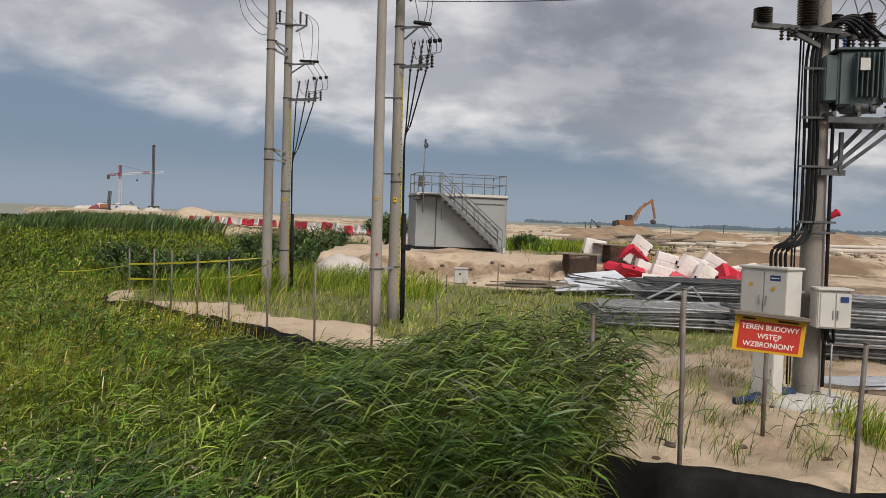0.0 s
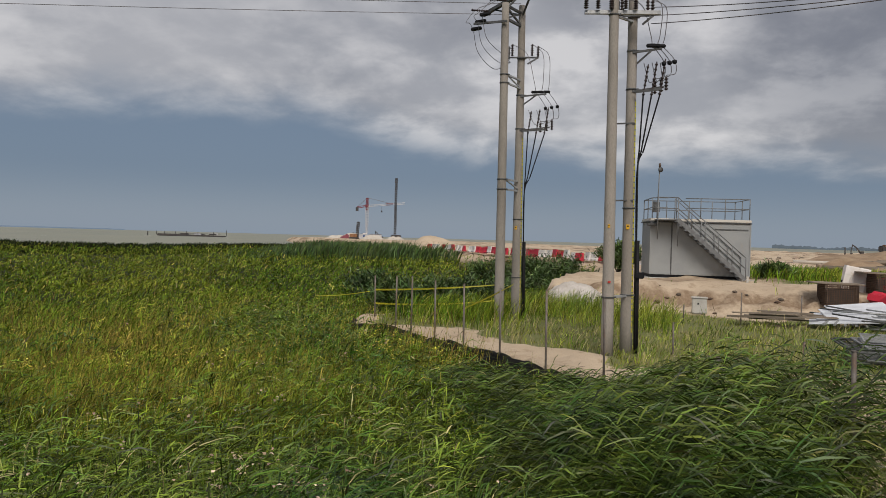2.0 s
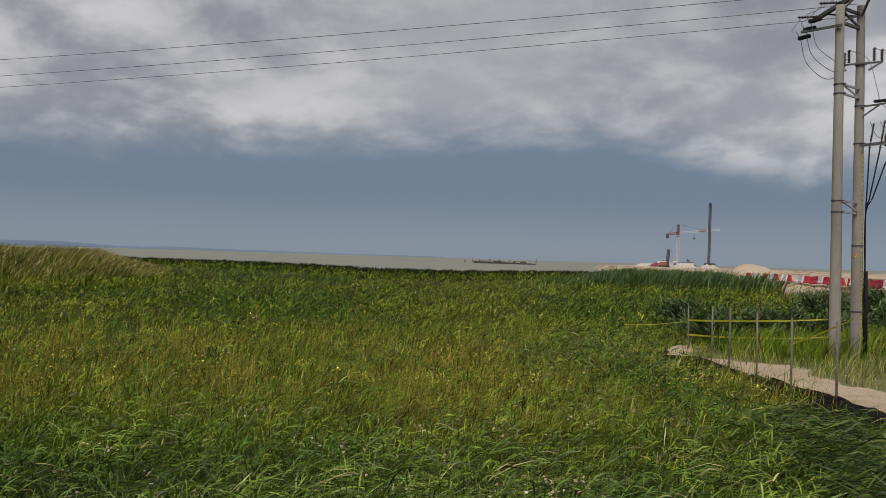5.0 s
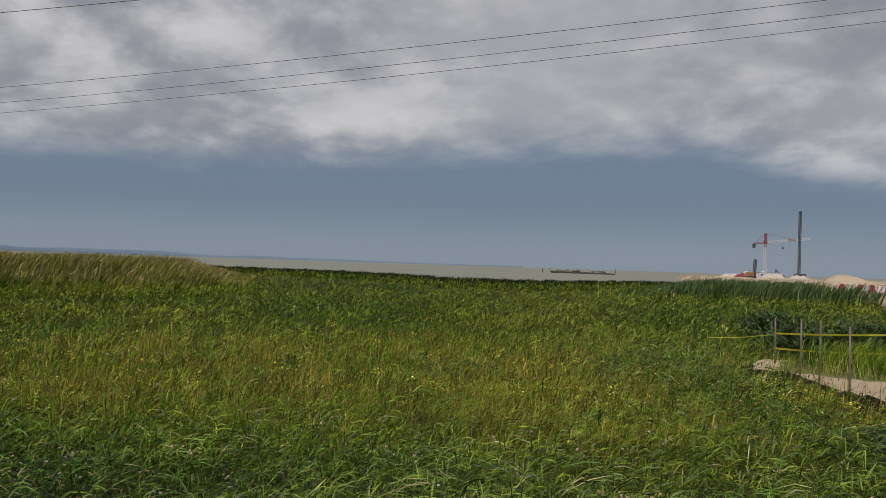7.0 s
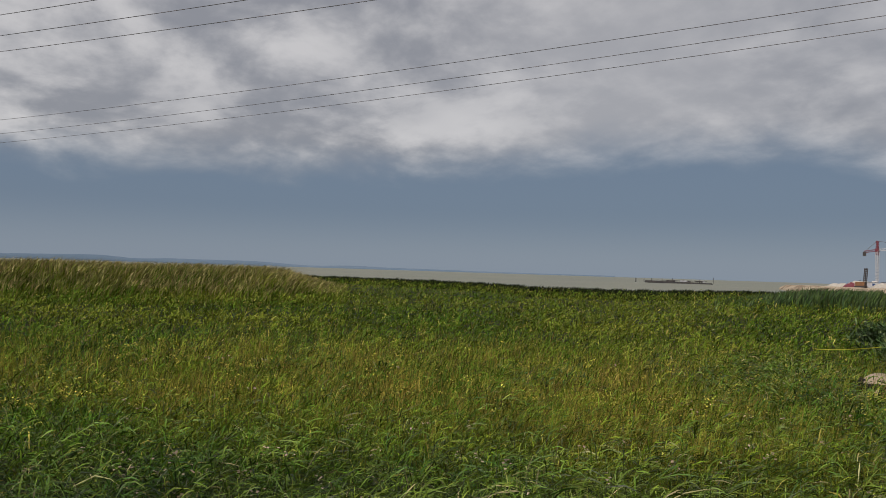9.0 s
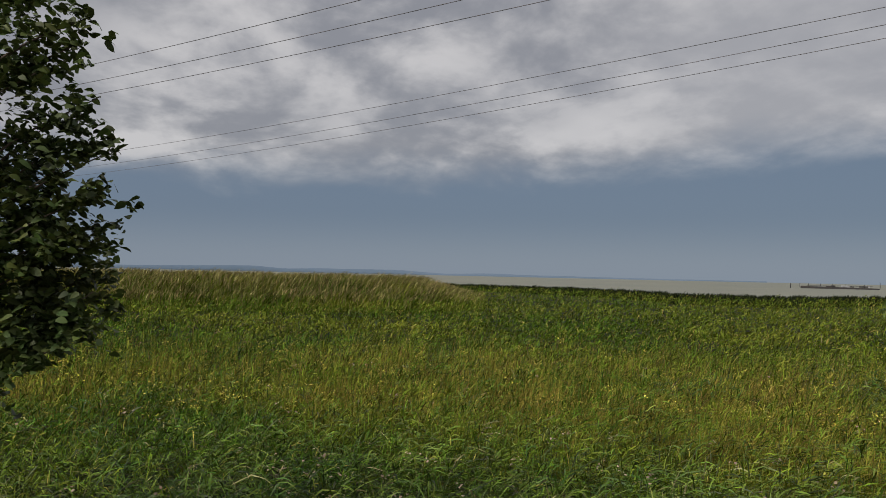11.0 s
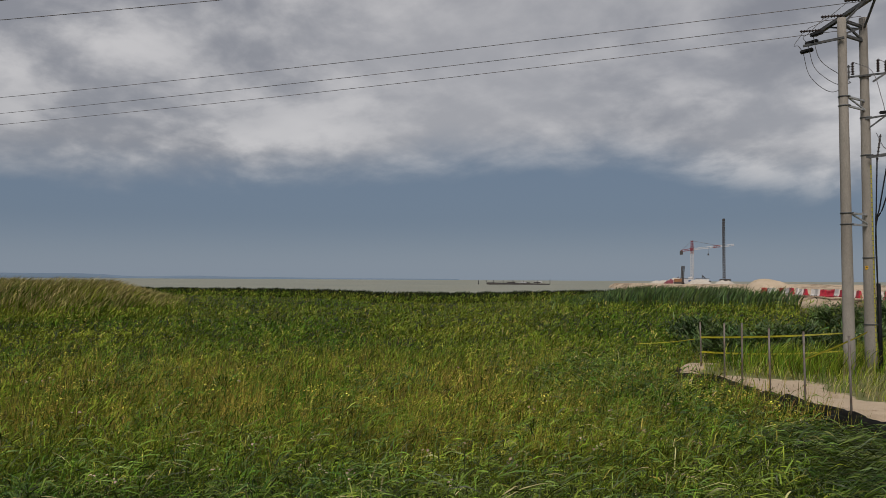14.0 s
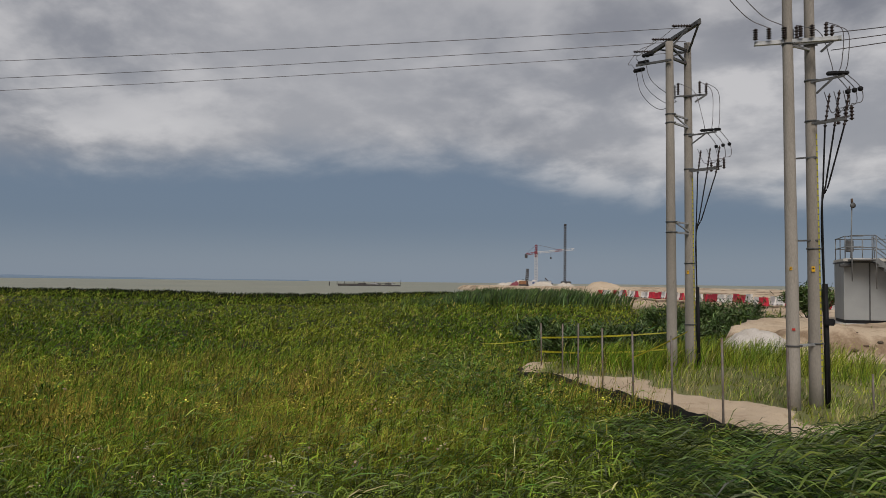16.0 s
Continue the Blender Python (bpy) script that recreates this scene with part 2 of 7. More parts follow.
MAT_WHITE = material("white_plastic", (0.74, 0.70, 0.68), 0.5, 0, (0.66, 0.62, 0.58), 2.0, 40.0, 0.1, 0.1, stain=(0.5, 0.42, 0.33), stain_lo=0.6, stain_hi=0.85, stain_scale=2.5, rand=0.08)
MAT_SIGNRED = material("sign_red", (0.50, 0.045, 0.03), 0.5, 0, (0.44, 0.04, 0.03), 3.0, 40.0, 0.08, 0.0)
MAT_SIGNYEL = material("sign_yellow", (0.68, 0.38, 0.02), 0.5, 0, (0.6, 0.33, 0.02), 3.0, 40.0, 0.08, 0.0)
MAT_SIGNWHITE = material("sign_white", (0.78, 0.72, 0.66), 0.5, 0, (0.72, 0.66, 0.6), 3.0, 40.0, 0.05, 0.0)
MAT_BLUE = material("blue_plate", (0.02, 0.06, 0.2), 0.45, 0, (0.02, 0.05, 0.16), 3.0, 40.0, 0.05, 0.0)
MAT_BLUECLOTH = material("blue_cloth", (0.03, 0.05, 0.13), 0.9, 0, (0.02, 0.035, 0.09), 6.0, 60.0, 0.2, 0.3)
MAT_TAPE = material("yellow_tape", (0.66, 0.61, 0.06), 0.45, 0, (0.54, 0.5, 0.06), 2.0, 40.0, 0.1, 0.0, translucent=0.25)
MAT_WOOD = material("grey_timber", (0.23, 0.19, 0.15), 0.85, 0, (0.16, 0.13, 0.1), 2.0, 30.0, 0.3, 0.3, stretch=(0.3, 6, 6), rand=0.25)
MAT_RUST = material("rusty_steel", (0.13, 0.085, 0.06), 0.85, 0.2, (0.09, 0.06, 0.045), 6.0, 60.0, 0.3, 0.3)
MAT_PIPE = material("pale_pipe", (0.55, 0.5, 0.44), 0.7, 0, (0.45, 0.4, 0.34), 1.0, 30.0, 0.2, 0.1)
MAT_MACHINE = material("machine_orange", (0.27, 0.13, 0.06), 0.7, 0, (0.2, 0.1, 0.055), 1.0, 20.0, 0.2, 0.1)
MAT_DARKMACHINE = material("dark_machine_steel", (0.05, 0.05, 0.055), 0.7, 0.2, (0.08, 0.07, 0.065), 1.0, 20.0, 0.2, 0.1)
MAT_CRANERED = material("crane_red", (0.2, 0.045, 0.06), 0.6, 0, (0.17, 0.045, 0.06), 0.4, 20.0, 0.1, 0.0)
MAT_CRANEWHITE = material("crane_white", (0.55, 0.55, 0.57), 0.6, 0, (0.45, 0.45, 0.48), 0.4, 20.0, 0.1, 0.0)
MAT_ROPE = material("conductor", (0.2, 0.18, 0.19), 0.6, 0.4, (0.1, 0.1, 0.1), 1.0, 20.0, 0.1, 0.0)
MAT_TARP = material("white_sheet", (0.66, 0.68, 0.72), 0.4, 0.1, (0.56, 0.58, 0.62), 3.0, 40.0, 0.1, 0.1, stain=(0.45, 0.4, 0.33), stain_lo=0.6, stain_hi=0.8, stain_scale=3.0)
# distance haze is put into the blue-grey colour of the far shore and hills
MAT_HAZE = material("far_wooded_shore", (0.10, 0.13, 0.16), 1.0, 0, (0.09, 0.115, 0.14), 0.004, 0.05, 0.05, 0.0)
MAT_HILLS = material("haze_tinted_hills", (0.16, 0.215, 0.29), 1.0, 0, (0.145, 0.2, 0.27), 0.002, 0.05, 0.02, 0.0, spec=0.0)
MAT_PALESAND = material("pale_washed_sand", (0.54, 0.50, 0.46), 0.95, 0, (0.44, 0.40, 0.36), 1.5, 30.0, 0.25, 0.5, stain=(0.3, 0.24, 0.17), stain_lo=0.55, stain_hi=0.7, stain_scale=1.6)
MAT_SOIL = material("brown_soil", (0.24, 0.165, 0.105), 0.95, 0, (0.32, 0.235, 0.155), 0.6, 12.0, 0.3, 0.5)
MAT_DEBRIS = material("strewn_debris", (0.25, 0.19, 0.14), 0.95, 0, (0.4, 0.34, 0.27), 0.5, 12.0, 0.3, 0.3, island=0.5)

# ---- the lie of the land ----
FENCE = [(16.0, 5.2), (8.0, 6.3), (3.96, 7.11), (2.46, 7.51), (1.73, 8.25), (0.3, 11.4), (-1.21, 13.8), (-2.5, 15.1), (-3.7, 16.3), (-4.8, 17.3), (-5.8, 18.2), (-6.7, 19.1), (-7.5, 19.9), (-8.15, 20.35), (-8.85, 19.9)]
SITE = FENCE + [(-9.9, 22.6), (-8.6, 24.6), (-6.4, 26.0), (-5.2, 29.5), (-5.2, 36), (-4.5, 45), (-6.5, 64), (-34, 100), (-78, 190), (-150, 280), (-205, 370), (-200, 420), (-120, 430), (-40, 330),
                (120, 300), (300, 280), (800, 260), (800, -100), (60, -40), (16, -6)]
SHORE = [(-45, 160), (-24, 300), (20, 170), (27, 160), (31, 152), (36, 128), (40, 118), (46, 122), (52, 150), (57, 165), (62, 180), (100, 220), (140, 260)]  # bearing, metres


def smooth(a, b, v):
    s = np.clip((v - a) / (b - a), 0, 1)
    return s * s * (3 - 2 * s)


def site_distance(x, y):
    """Metres inside (+) or outside (-) the building site's edge."""
    best, inside = np.full(x.shape, 1e9), np.zeros(x.shape, bool)
    for (ax, ay), (bx, by) in zip(SITE, SITE[1:] + SITE[:1]):
        dx, dy = bx - ax, by - ay
        s = np.clip(((x - ax) * dx + (y - ay) * dy) / (dx * dx + dy * dy), 0, 1)
        best = np.minimum(best, np.hypot(x - ax - s * dx, y - ay - s * dy))
        if ay != by:
            inside ^= ((ay > y) != (by > y)) & (x < dx * (y - ay) / (by - ay) + ax)
    return np.where(inside, best, -best)


def waves(x, y, scale, seed):
    """Cheap smooth noise, about -1 to 1."""
    r = np.random.RandomState(seed)
    v = np.zeros(x.shape)
    for i in range(7):
        a, f, p = r.uniform(0, 6.28), r.uniform(0.6, 1.9) / scale, r.uniform(0, 6.28)
        v += np.sin((x * math.cos(a) + y * math.sin(a)) * f * 6.28 + p + 1.3 * np.sin((x * math.sin(a) - y * math.cos(a)) * f * 3.1 + p))
    return v / 4.0


def bearing(x, y):
    return np.degrees(np.arctan2(-x, y))


def shore_range(x, y):
    b = bearing(x, y)
    s = np.interp(b, [p[0] for p in SHORE], [p[1] for p in SHORE], left=260, right=260)
    return s + 3.0 * waves(b, b * 0 + 3.0, 9.0, 5)


def plateau(x, y):
    """0 on the low sand, 1 on the filled ground behind the bank."""
    front = 30.6 + 15.0 * smooth(7.5, 13.0, x) + 0.7 * waves(x, y, 5.0, 3)
    return smooth(-1.9, 1.6, y - front)


def height(x, y):
    d, r = site_distance(x, y), np.hypot(x, y)
    site = 0.06 * waves(x, y, 3.0, 1) + 0.045 * waves(x, y, 0.9, 2)
    p = plateau(x, y)
    site = site + p * (0.95 + 0.10 * waves(x, y, 4.0, 7)) + p * (1 - p) * (0.7 * waves(x, y, 1.6, 8) + 0.35 * waves(x, y, 0.6, 11))
    rough = smooth(42, 75, y) * smooth(-5, 12, x)
    site = site + rough * (0.35 * np.maximum(waves(x, y, 17.0, 9), 0) + 0.12 * waves(x, y, 5.0, 10))
    site = site + 0.4 * np.exp(-(((x + 3.2) / 1.0) ** 2 + ((y - 30.4) / 0.9) ** 2))      # pale heap beside the bank
    site = site + 2.0 * np.exp(-(((x + 40) / 4.5) ** 2 + ((y - 121) / 5) ** 2))
    marsh = -1.0 + 0.08 * waves(x, y, 6.0, 4)
    marsh = marsh + 1.9 * (1 - smooth(1.2, 5.8, r))                                           # the bank on which one stands
    k = smooth(-0.35, 0.12, d)
    far = smooth(30, 90, r)
    k = k * (1 - far) + smooth(-3.0, 3.0, d) * far
    z = marsh * (1 - k) + site * k
    sea = smooth(0, 6, r - shore_range(x, y)) * (1 - smooth(-3, 3, d))
    out = np.maximum(sea, smooth(0, 25, -d) * (y > 150) * (r > 175))
    return z * (1 - out) - 4.0 * out


def ground_height(x, y):
    return float(height(np.array([float(x)]), np.array([float(y)]))[0])


def mesh_from(name, verts, faces_flat, loop_totals, mat, smooth_shade=True):
    me = bpy.data.meshes.new(name)
    me.vertices.add(len(verts))
    me.vertices.foreach_set("co", np.asarray(verts, np.float32).ravel())
    me.loops.add(len(faces_flat))
    me.loops.foreach_set("vertex_index", np.asarray(faces_flat, np.int32))
    me.polygons.add(len(loop_totals))
    starts = np.concatenate([[0], np.cumsum(loop_totals)[:-1]])
    me.polygons.foreach_set("loop_start", starts.astype(np.int32))
    if smooth_shade:
        me.polygons.foreach_set("use_smooth", np.ones(len(loop_totals), bool))
    me.update(calc_edges=True)
    me.materials.append(mat)
    return me


def ground_material():
    m = bpy.data.materials.new("sand_and_turf")
    m.use_nodes = True
    t = m.node_tree
    N = Nodes(t)
    bs = t.nodes["Principled BSDF"]
    pos = t.nodes.new("ShaderNodeNewGeometry").outputs["Position"]
    at = t.nodes.new("ShaderNodeAttribute")
    at.attribute_name = "cover"
    sep = t.nodes.new("ShaderNodeSeparateColor")
    N.link(at.outputs["Color"], sep.inputs[0])
    sand = N.mix(N.step(N.noise(pos, 0.35, 5.0), 0.35, 0.68), (0.565, 0.455, 0.335), (0.475, 0.37, 0.265))
    sand = N.mix(N.step(N.noise(pos, 2.3, 6.0, 0.65, 0.5), 0.52, 0.72, 0.0, 0.6), sand, (0.31, 0.22, 0.145))
    sand = N.mix(N.step(N.noise(pos, 9.0, 5.0, 0.7, 0.4), 0.62, 0.7, 0.0, 0.55), sand, (0.2, 0.14, 0.09))
    sand = N.mix(0.22, sand, N.mix(N.noise(pos, 55.0, 3.0, 0.7), (0, 0, 0), (1, 1, 1)), "OVERLAY")
    sand = N.mix(N.step(N.noise(pos, 0.07, 6.0, 0.65), 0.5, 0.6), sand, (0.215, 0.15, 0.1))
    raw = N.step(N.math("ADD", sep.outputs[2], N.math("MULTIPLY", N.math("SUBTRACT", N.noise(pos, 1.6, 6.0, 0.7), 0.5), 1.6)), 0.5, 1.1)
    sand = N.mix(raw, sand, (0.25, 0.175, 0.115))
    # near-black, putting the shade between the marsh plants into the turf colour
    shaded_turf = N.mix(N.noise(pos, 3.0, 5.0), (0.012, 0.018, 0.006), (0.028, 0.033, 0.012))
    green = N.mix(N.noise(pos, 6.0, 5.0), (0.12, 0.15, 0.05), (0.22, 0.21, 0.10))
    edge = N.math("ADD", sep.outputs[1], N.math("MULTIPLY", N.math("SUBTRACT", N.noise(pos, 2.2, 6.0, 0.7), 0.5), 0.9))
    col = N.mix(N.step(edge, 0.45, 0.62), sand, green)
    col = N.mix(sep.outputs[0], shaded_turf, col)
    N.link(col, bs.inputs["Base Color"])
    bs.inputs["Roughness"].default_value, bs.inputs["Specular IOR Level"].default_value = 0.95, 0.15
    b = t.nodes.new("ShaderNodeBump")
    b.inputs["Strength"].default_value, b.inputs["Distance"].default_value = 0.85, 0.09
    N.link(N.math("ADD", N.noise(pos, 5.0, 6.0, 0.65), N.math("MULTIPLY", N.noise(pos, 26.0, 4.0, 0.7), 0.35)), b.inputs["Height"])
    N.link(b.outputs[0], bs.inputs["Normal"])
    return m


def site_grass_cover(x, y):
    """0 bare sand, 1 grass, on the site side."""
    d = site_distance(x, y)
    g = 0.80 * smooth(12.5, 15.5, y) * (1 - smooth(27, 29.5, y)) * smooth(0.7, 1.9, d + 0.8 * smooth(5.2, 7.2, -x)) + 0.30 * waves(x, y, 3.3, 21) * smooth(11, 14, y)
    g = g - 0.8 * np.exp(-(((x + 2.8) / 1.5) ** 2 + ((y - 16.9) / 0.9) ** 2)) - 0.5 * np.exp(-(((x - 0.2) / 1.2) ** 2 + ((y - 15.0) / 1.2) ** 2))
    g = g - smooth(6, 9, x) * smooth(12, 30, y) * 0.5
    g = g + 0.55 * smooth(34, 38, y) * (1 - smooth(52, 60, y)) * smooth(3.5, 5, x) * (1 - smooth(11, 16, x))
    g = g * (1 - 0.45 * smooth(1.2, 2.6, x) * (1 - smooth(15.5, 18, y)))
    return np.clip(g, 0, 1)


def build_ground():
    az = np.radians(np.concatenate([np.linspace(-180, -42, 40)[:-1], np.linspace(-42, 104, 430)[:-1], np.linspace(104, 180, 24)]))
    rr = np.concatenate([[0.0], np.geomspace(0.6, 6, 30)[:-1], np.geomspace(6, 45, 180)[:-1], np.geomspace(45, 450, 110)[:-1], np.geomspace(450, 4800, 12)])
    A, Rr = np.meshgrid(az, rr)
    x, y = -np.sin(A) * Rr, np.cos(A) * Rr
    z = height(x, y)
    d = site_distance(x, y)
    cover = np.zeros((*x.shape, 4), np.float32)
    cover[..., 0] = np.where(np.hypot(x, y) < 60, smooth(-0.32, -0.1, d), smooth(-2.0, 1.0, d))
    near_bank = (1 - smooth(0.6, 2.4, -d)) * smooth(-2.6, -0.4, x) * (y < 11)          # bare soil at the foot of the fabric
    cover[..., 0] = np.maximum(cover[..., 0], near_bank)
    cover[..., 1] = site_grass_cover(x, y)
    p = plateau(x, y)
    cover[..., 2] = 4 * p * (1 - p) * (y < 50)          # raw earth of the bank
    cover[..., 3] = 1
    nr, na = x.shape
    i, j = np.meshgrid(np.arange(nr - 1), np.arange(na - 1), indexing="ij")
    quads = np.stack([i * na + j, i * na + j + 1, (i + 1) * na + j + 1, (i + 1) * na + j], -1)[..., ::-1].reshape(-1)
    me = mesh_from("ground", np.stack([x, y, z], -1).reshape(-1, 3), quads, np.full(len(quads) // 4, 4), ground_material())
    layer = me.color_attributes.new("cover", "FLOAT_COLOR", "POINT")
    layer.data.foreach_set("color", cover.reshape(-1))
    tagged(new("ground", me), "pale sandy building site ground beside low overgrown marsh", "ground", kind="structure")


build_ground()


def build_sea():
    m = bpy.data.materials.new("lagoon_water")
    m.use_nodes = True
    t = m.node_tree
    N = Nodes(t)
    bs = t.nodes["Principled BSDF"]
    pos = t.nodes.new("ShaderNodeNewGeometry").outputs["Position"]
    col = N.mix(N.step(N.noise(pos, 0.012, 4.0), 0.35, 0.65), (0.24, 0.24, 0.185), (0.20, 0.21, 0.17))
    foam = N.step(N.noise(pos, 0.09, 6.0, 0.7, 0.8), 0.66, 0.72)
    col = N.mix(foam, col, (0.62, 0.60, 0.54))
    N.link(col, bs.inputs["Base Color"])
    bs.inputs["Roughness"].default_value, bs.inputs["Specular IOR Level"].default_value = 0.55, 0.3
    b = t.nodes.new("ShaderNodeBump")
    b.inputs["Strength"].default_value, b.inputs["Distance"].default_value = 0.8, 0.6
    N.link(N.noise(pos, 0.25, 5.0, 0.65, 0.4), b.inputs["Height"])
    N.link(b.outputs[0], bs.inputs["Normal"])
    a = np.linspace(0, 2 * np.pi, 181)[:-1]
    rings = [70, 140, 300, 800, 2000, 4900]
    v = np.array([(-math.sin(q) * r, math.cos(q) * r, -1.35) for r in rings for q in a])
    n = len(a)
    f = []
    for k in range(len(rings) - 1):
        for j in range(n):
            f += [k * n + j, (k + 1) * n + j, (k + 1) * n + (j + 1) % n, k * n + (j + 1) % n][::-1]
    tagged(new("water", mesh_from("water", v, f, np.full(len(f) // 4, 4), m)), "murky grey-green lagoon water with small whitecaps", "water", kind="structure")


build_sea()


def build_far_shore(name, label, bear, dist, tops, mat):
    """A low wooded shore on the horizon, with depth."""
    v, f = [], []
    n = len(bear)
    for b, top in zip(bear, tops):
        for r, h in ((dist, -2.0), (dist + 4, top * 0.8), (dist + 40, top), (dist + 90, -2.0)):
            v.append((-math.sin(radians(b)) * r, math.cos(radians(b)) * r, h))
    for i in range(n - 1):
        for k in range(3):
            f += [i * 4 + k, i * 4 + k + 1, i * 4 + k + 5, i * 4 + k + 4]
    tagged(new(name, mesh_from(name, v, f, np.full(len(f) // 4, 4), mat, False)), label, "shore", kind="structure")


rs = np.random.RandomState(4)
bb = np.arange(-48, -6, 0.12)
build_far_shore("backdrop", "thin dark wooded shore on the horizon", bb, 3200, 8 + 6 * rs.rand(len(bb)) + 5 * waves(bb, bb, 6.0, 31), MAT_HAZE)
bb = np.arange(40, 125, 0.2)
build_far_shore("backdrop_hills", "hills across the lagoon, tinted with blue haze", bb, 4200, 4 + 20 * smooth(42, 80, bb) + 8 * waves(bb, bb, 14.0, 33) * smooth(50, 70, bb) + 1 * rs.rand(len(bb)), MAT_HILLS)

# ---- building tools ----
def part(name, bm, mat, parent, label=""):
    """Links a bmesh as one mesh object under a thing or a part."""
    me = bpy.data.meshes.new(name)
    bm.to_mesh(me)
    bm.free()
    me.materials.append(mat)
    ob = new(name, me)
    ob.parent = parent
    if label:
        ob["label"] = label
    return ob


def thing(name, label, category, at, group="", turn=0.0, size=1.0):
    ob = new(name)
    ob.empty_display_size = 0.1
    ob.matrix_world = pose(*at, 0, 0, turn)
    ob.scale = (size, size, size)
    return tagged(ob, label, category, group)


def solid(name, bm, mat, label, category, at, group="", turn=0.0, kind=""):
    ob = part(name, bm, mat, None)
    ob.matrix_world = pose(*at, 0, 0, turn)
    return tagged(ob, label, category, group, kind)


def box(bm, size, at=(0, 0, 0), turn=(0, 0, 0), bevel=0.0):
    m = pose(*at, *turn) @ Matrix.Diagonal((*size, 1))
    made = bmesh.ops.create_cube(bm, size=1.0, matrix=m)["verts"]
    if bevel:
        edges = list({e for v in made for e in v.link_edges})
        bmesh.ops.bevel(bm, geom=edges, offset=bevel, segments=2, affect="EDGES", clamp_overlap=True)
    return bm


def beam(bm, a, b, w, h=None):
    """A straight square bar from a to b."""
    a, b = Vector(a), Vector(b)
    d = b - a
    m = Matrix.Translation((a + b) / 2) @ d.to_track_quat("Y", "Z").to_matrix().to_4x4() @ Matrix.Diagonal((w, d.length, h or w, 1))
    bmesh.ops.create_cube(bm, size=1.0, matrix=m)
    return bm


def tube(bm, pts, r, sides=8, r_end=None, cap=True):
    pts = [Vector(p) for p in pts]
    rings = []
    n = len(pts)
    for i, p in enumerate(pts):
        d = (pts[min(i + 1, n - 1)] - pts[max(i - 1, 0)]).normalized()
        ref = Vector((0, 0, 1)) if abs(d.z) < 0.9 else Vector((1, 0, 0))
        u = d.cross(ref).normalized()
        w = d.cross(u).normalized()
        rad = r if r_end is None else r + (r_end - r) * i / (n - 1)
        rings.append([bm.verts.new(p + (u * math.cos(6.28318 * k / sides) + w * math.sin(6.28318 * k / sides)) * rad) for k in range(sides)])
    for a, b in zip(rings, rings[1:]):
        for k in range(sides):
            f = bm.faces.new((a[k], a[(k + 1) % sides], b[(k + 1) % sides], b[k]))
            f.smooth = sides > 5
    if cap:
        bm.faces.new(rings[0][::-1])
        bm.faces.new(rings[-1])
    return bm


def lathe(bm, profile, at=(0, 0, 0), turn=(0, 0, 0), sides=16):
    """A turned body from (radius, height) pairs."""
    m = pose(*at, *turn)
    rings = [[bm.verts.new(m @ Vector((r * math.cos(6.28318 * k / sides), r * math.sin(6.28318 * k / sides), z))) for k in range(sides)] for r, z in profile]
    for a, b in zip(rings, rings[1:]):
        for k in range(sides):
            f = bm.faces.new((a[k], a[(k + 1) % sides], b[(k + 1) % sides], b[k]))
            f.smooth = True
    bm.faces.new(rings[0][::-1])
    bm.faces.new(rings[-1])
    return bm


def curve_points(pts, n=10):
    """A smooth line through the points (Catmull-Rom)."""
    p = [Vector(q) for q in pts]
    p = [p[0] * 2 - p[1]] + p + [p[-1] * 2 - p[-2]]
    out = []
    for i in range(1, len(p) - 2):
        for k in range(n):
            t = k / n
            a, b, c, d = p[i - 1], p[i], p[i + 1], p[i + 2]
            out.append(0.5 * ((2 * b) + (c - a) * t + (2 * a - 5 * b + 4 * c - d) * t * t + (3 * b - a - 3 * c + d) * t ** 3))
    return out + [p[-2]]


def B():
    return bmesh.new()


def insulator(bm, at, r, length, sheds, turn=(0, 0, 0), sides=12):
    """A ribbed insulator, standing on its foot."""
    prof = [(r * 0.45, 0.0)]
    for i in range(sheds):
        z = length * (i + 0.35) / sheds
        prof += [(r * 0.5, z - length * 0.2 / sheds), (r, z), (r * 0.95, z + length * 0.12 / sheds), (r * 0.5, z + length * 0.3 / sheds)]
    prof.append((r * 0.35, length))
    return lathe(bm, prof, at, turn, sides)


def lettering(name, text, size, mat, parent, at, turn):
    """Raised letters as a mesh, centred."""
    cu = bpy.data.curves.new(name, "FONT")
    cu.body, cu.size, cu.align_x, cu.align_y, cu.extrude, cu.offset = text, size, "CENTER", "CENTER", 0.001, size * 0.018
    tmp = new(name, cu)
    bpy.context.view_layer.update()
    me = bpy.data.meshes.new_from_object(tmp.evaluated_get(bpy.context.evaluated_depsgraph_get()))
    bpy.data.objects.remove(tmp)
    me.materials.clear()
    me.materials.append(mat)
    ob = new(name, me)
    ob.parent = parent
    ob.matrix_basis = pose(*at, *turn)
    return ob

# ---- grasses and reeds ----
WIND = np.array([0.92, 0.40])


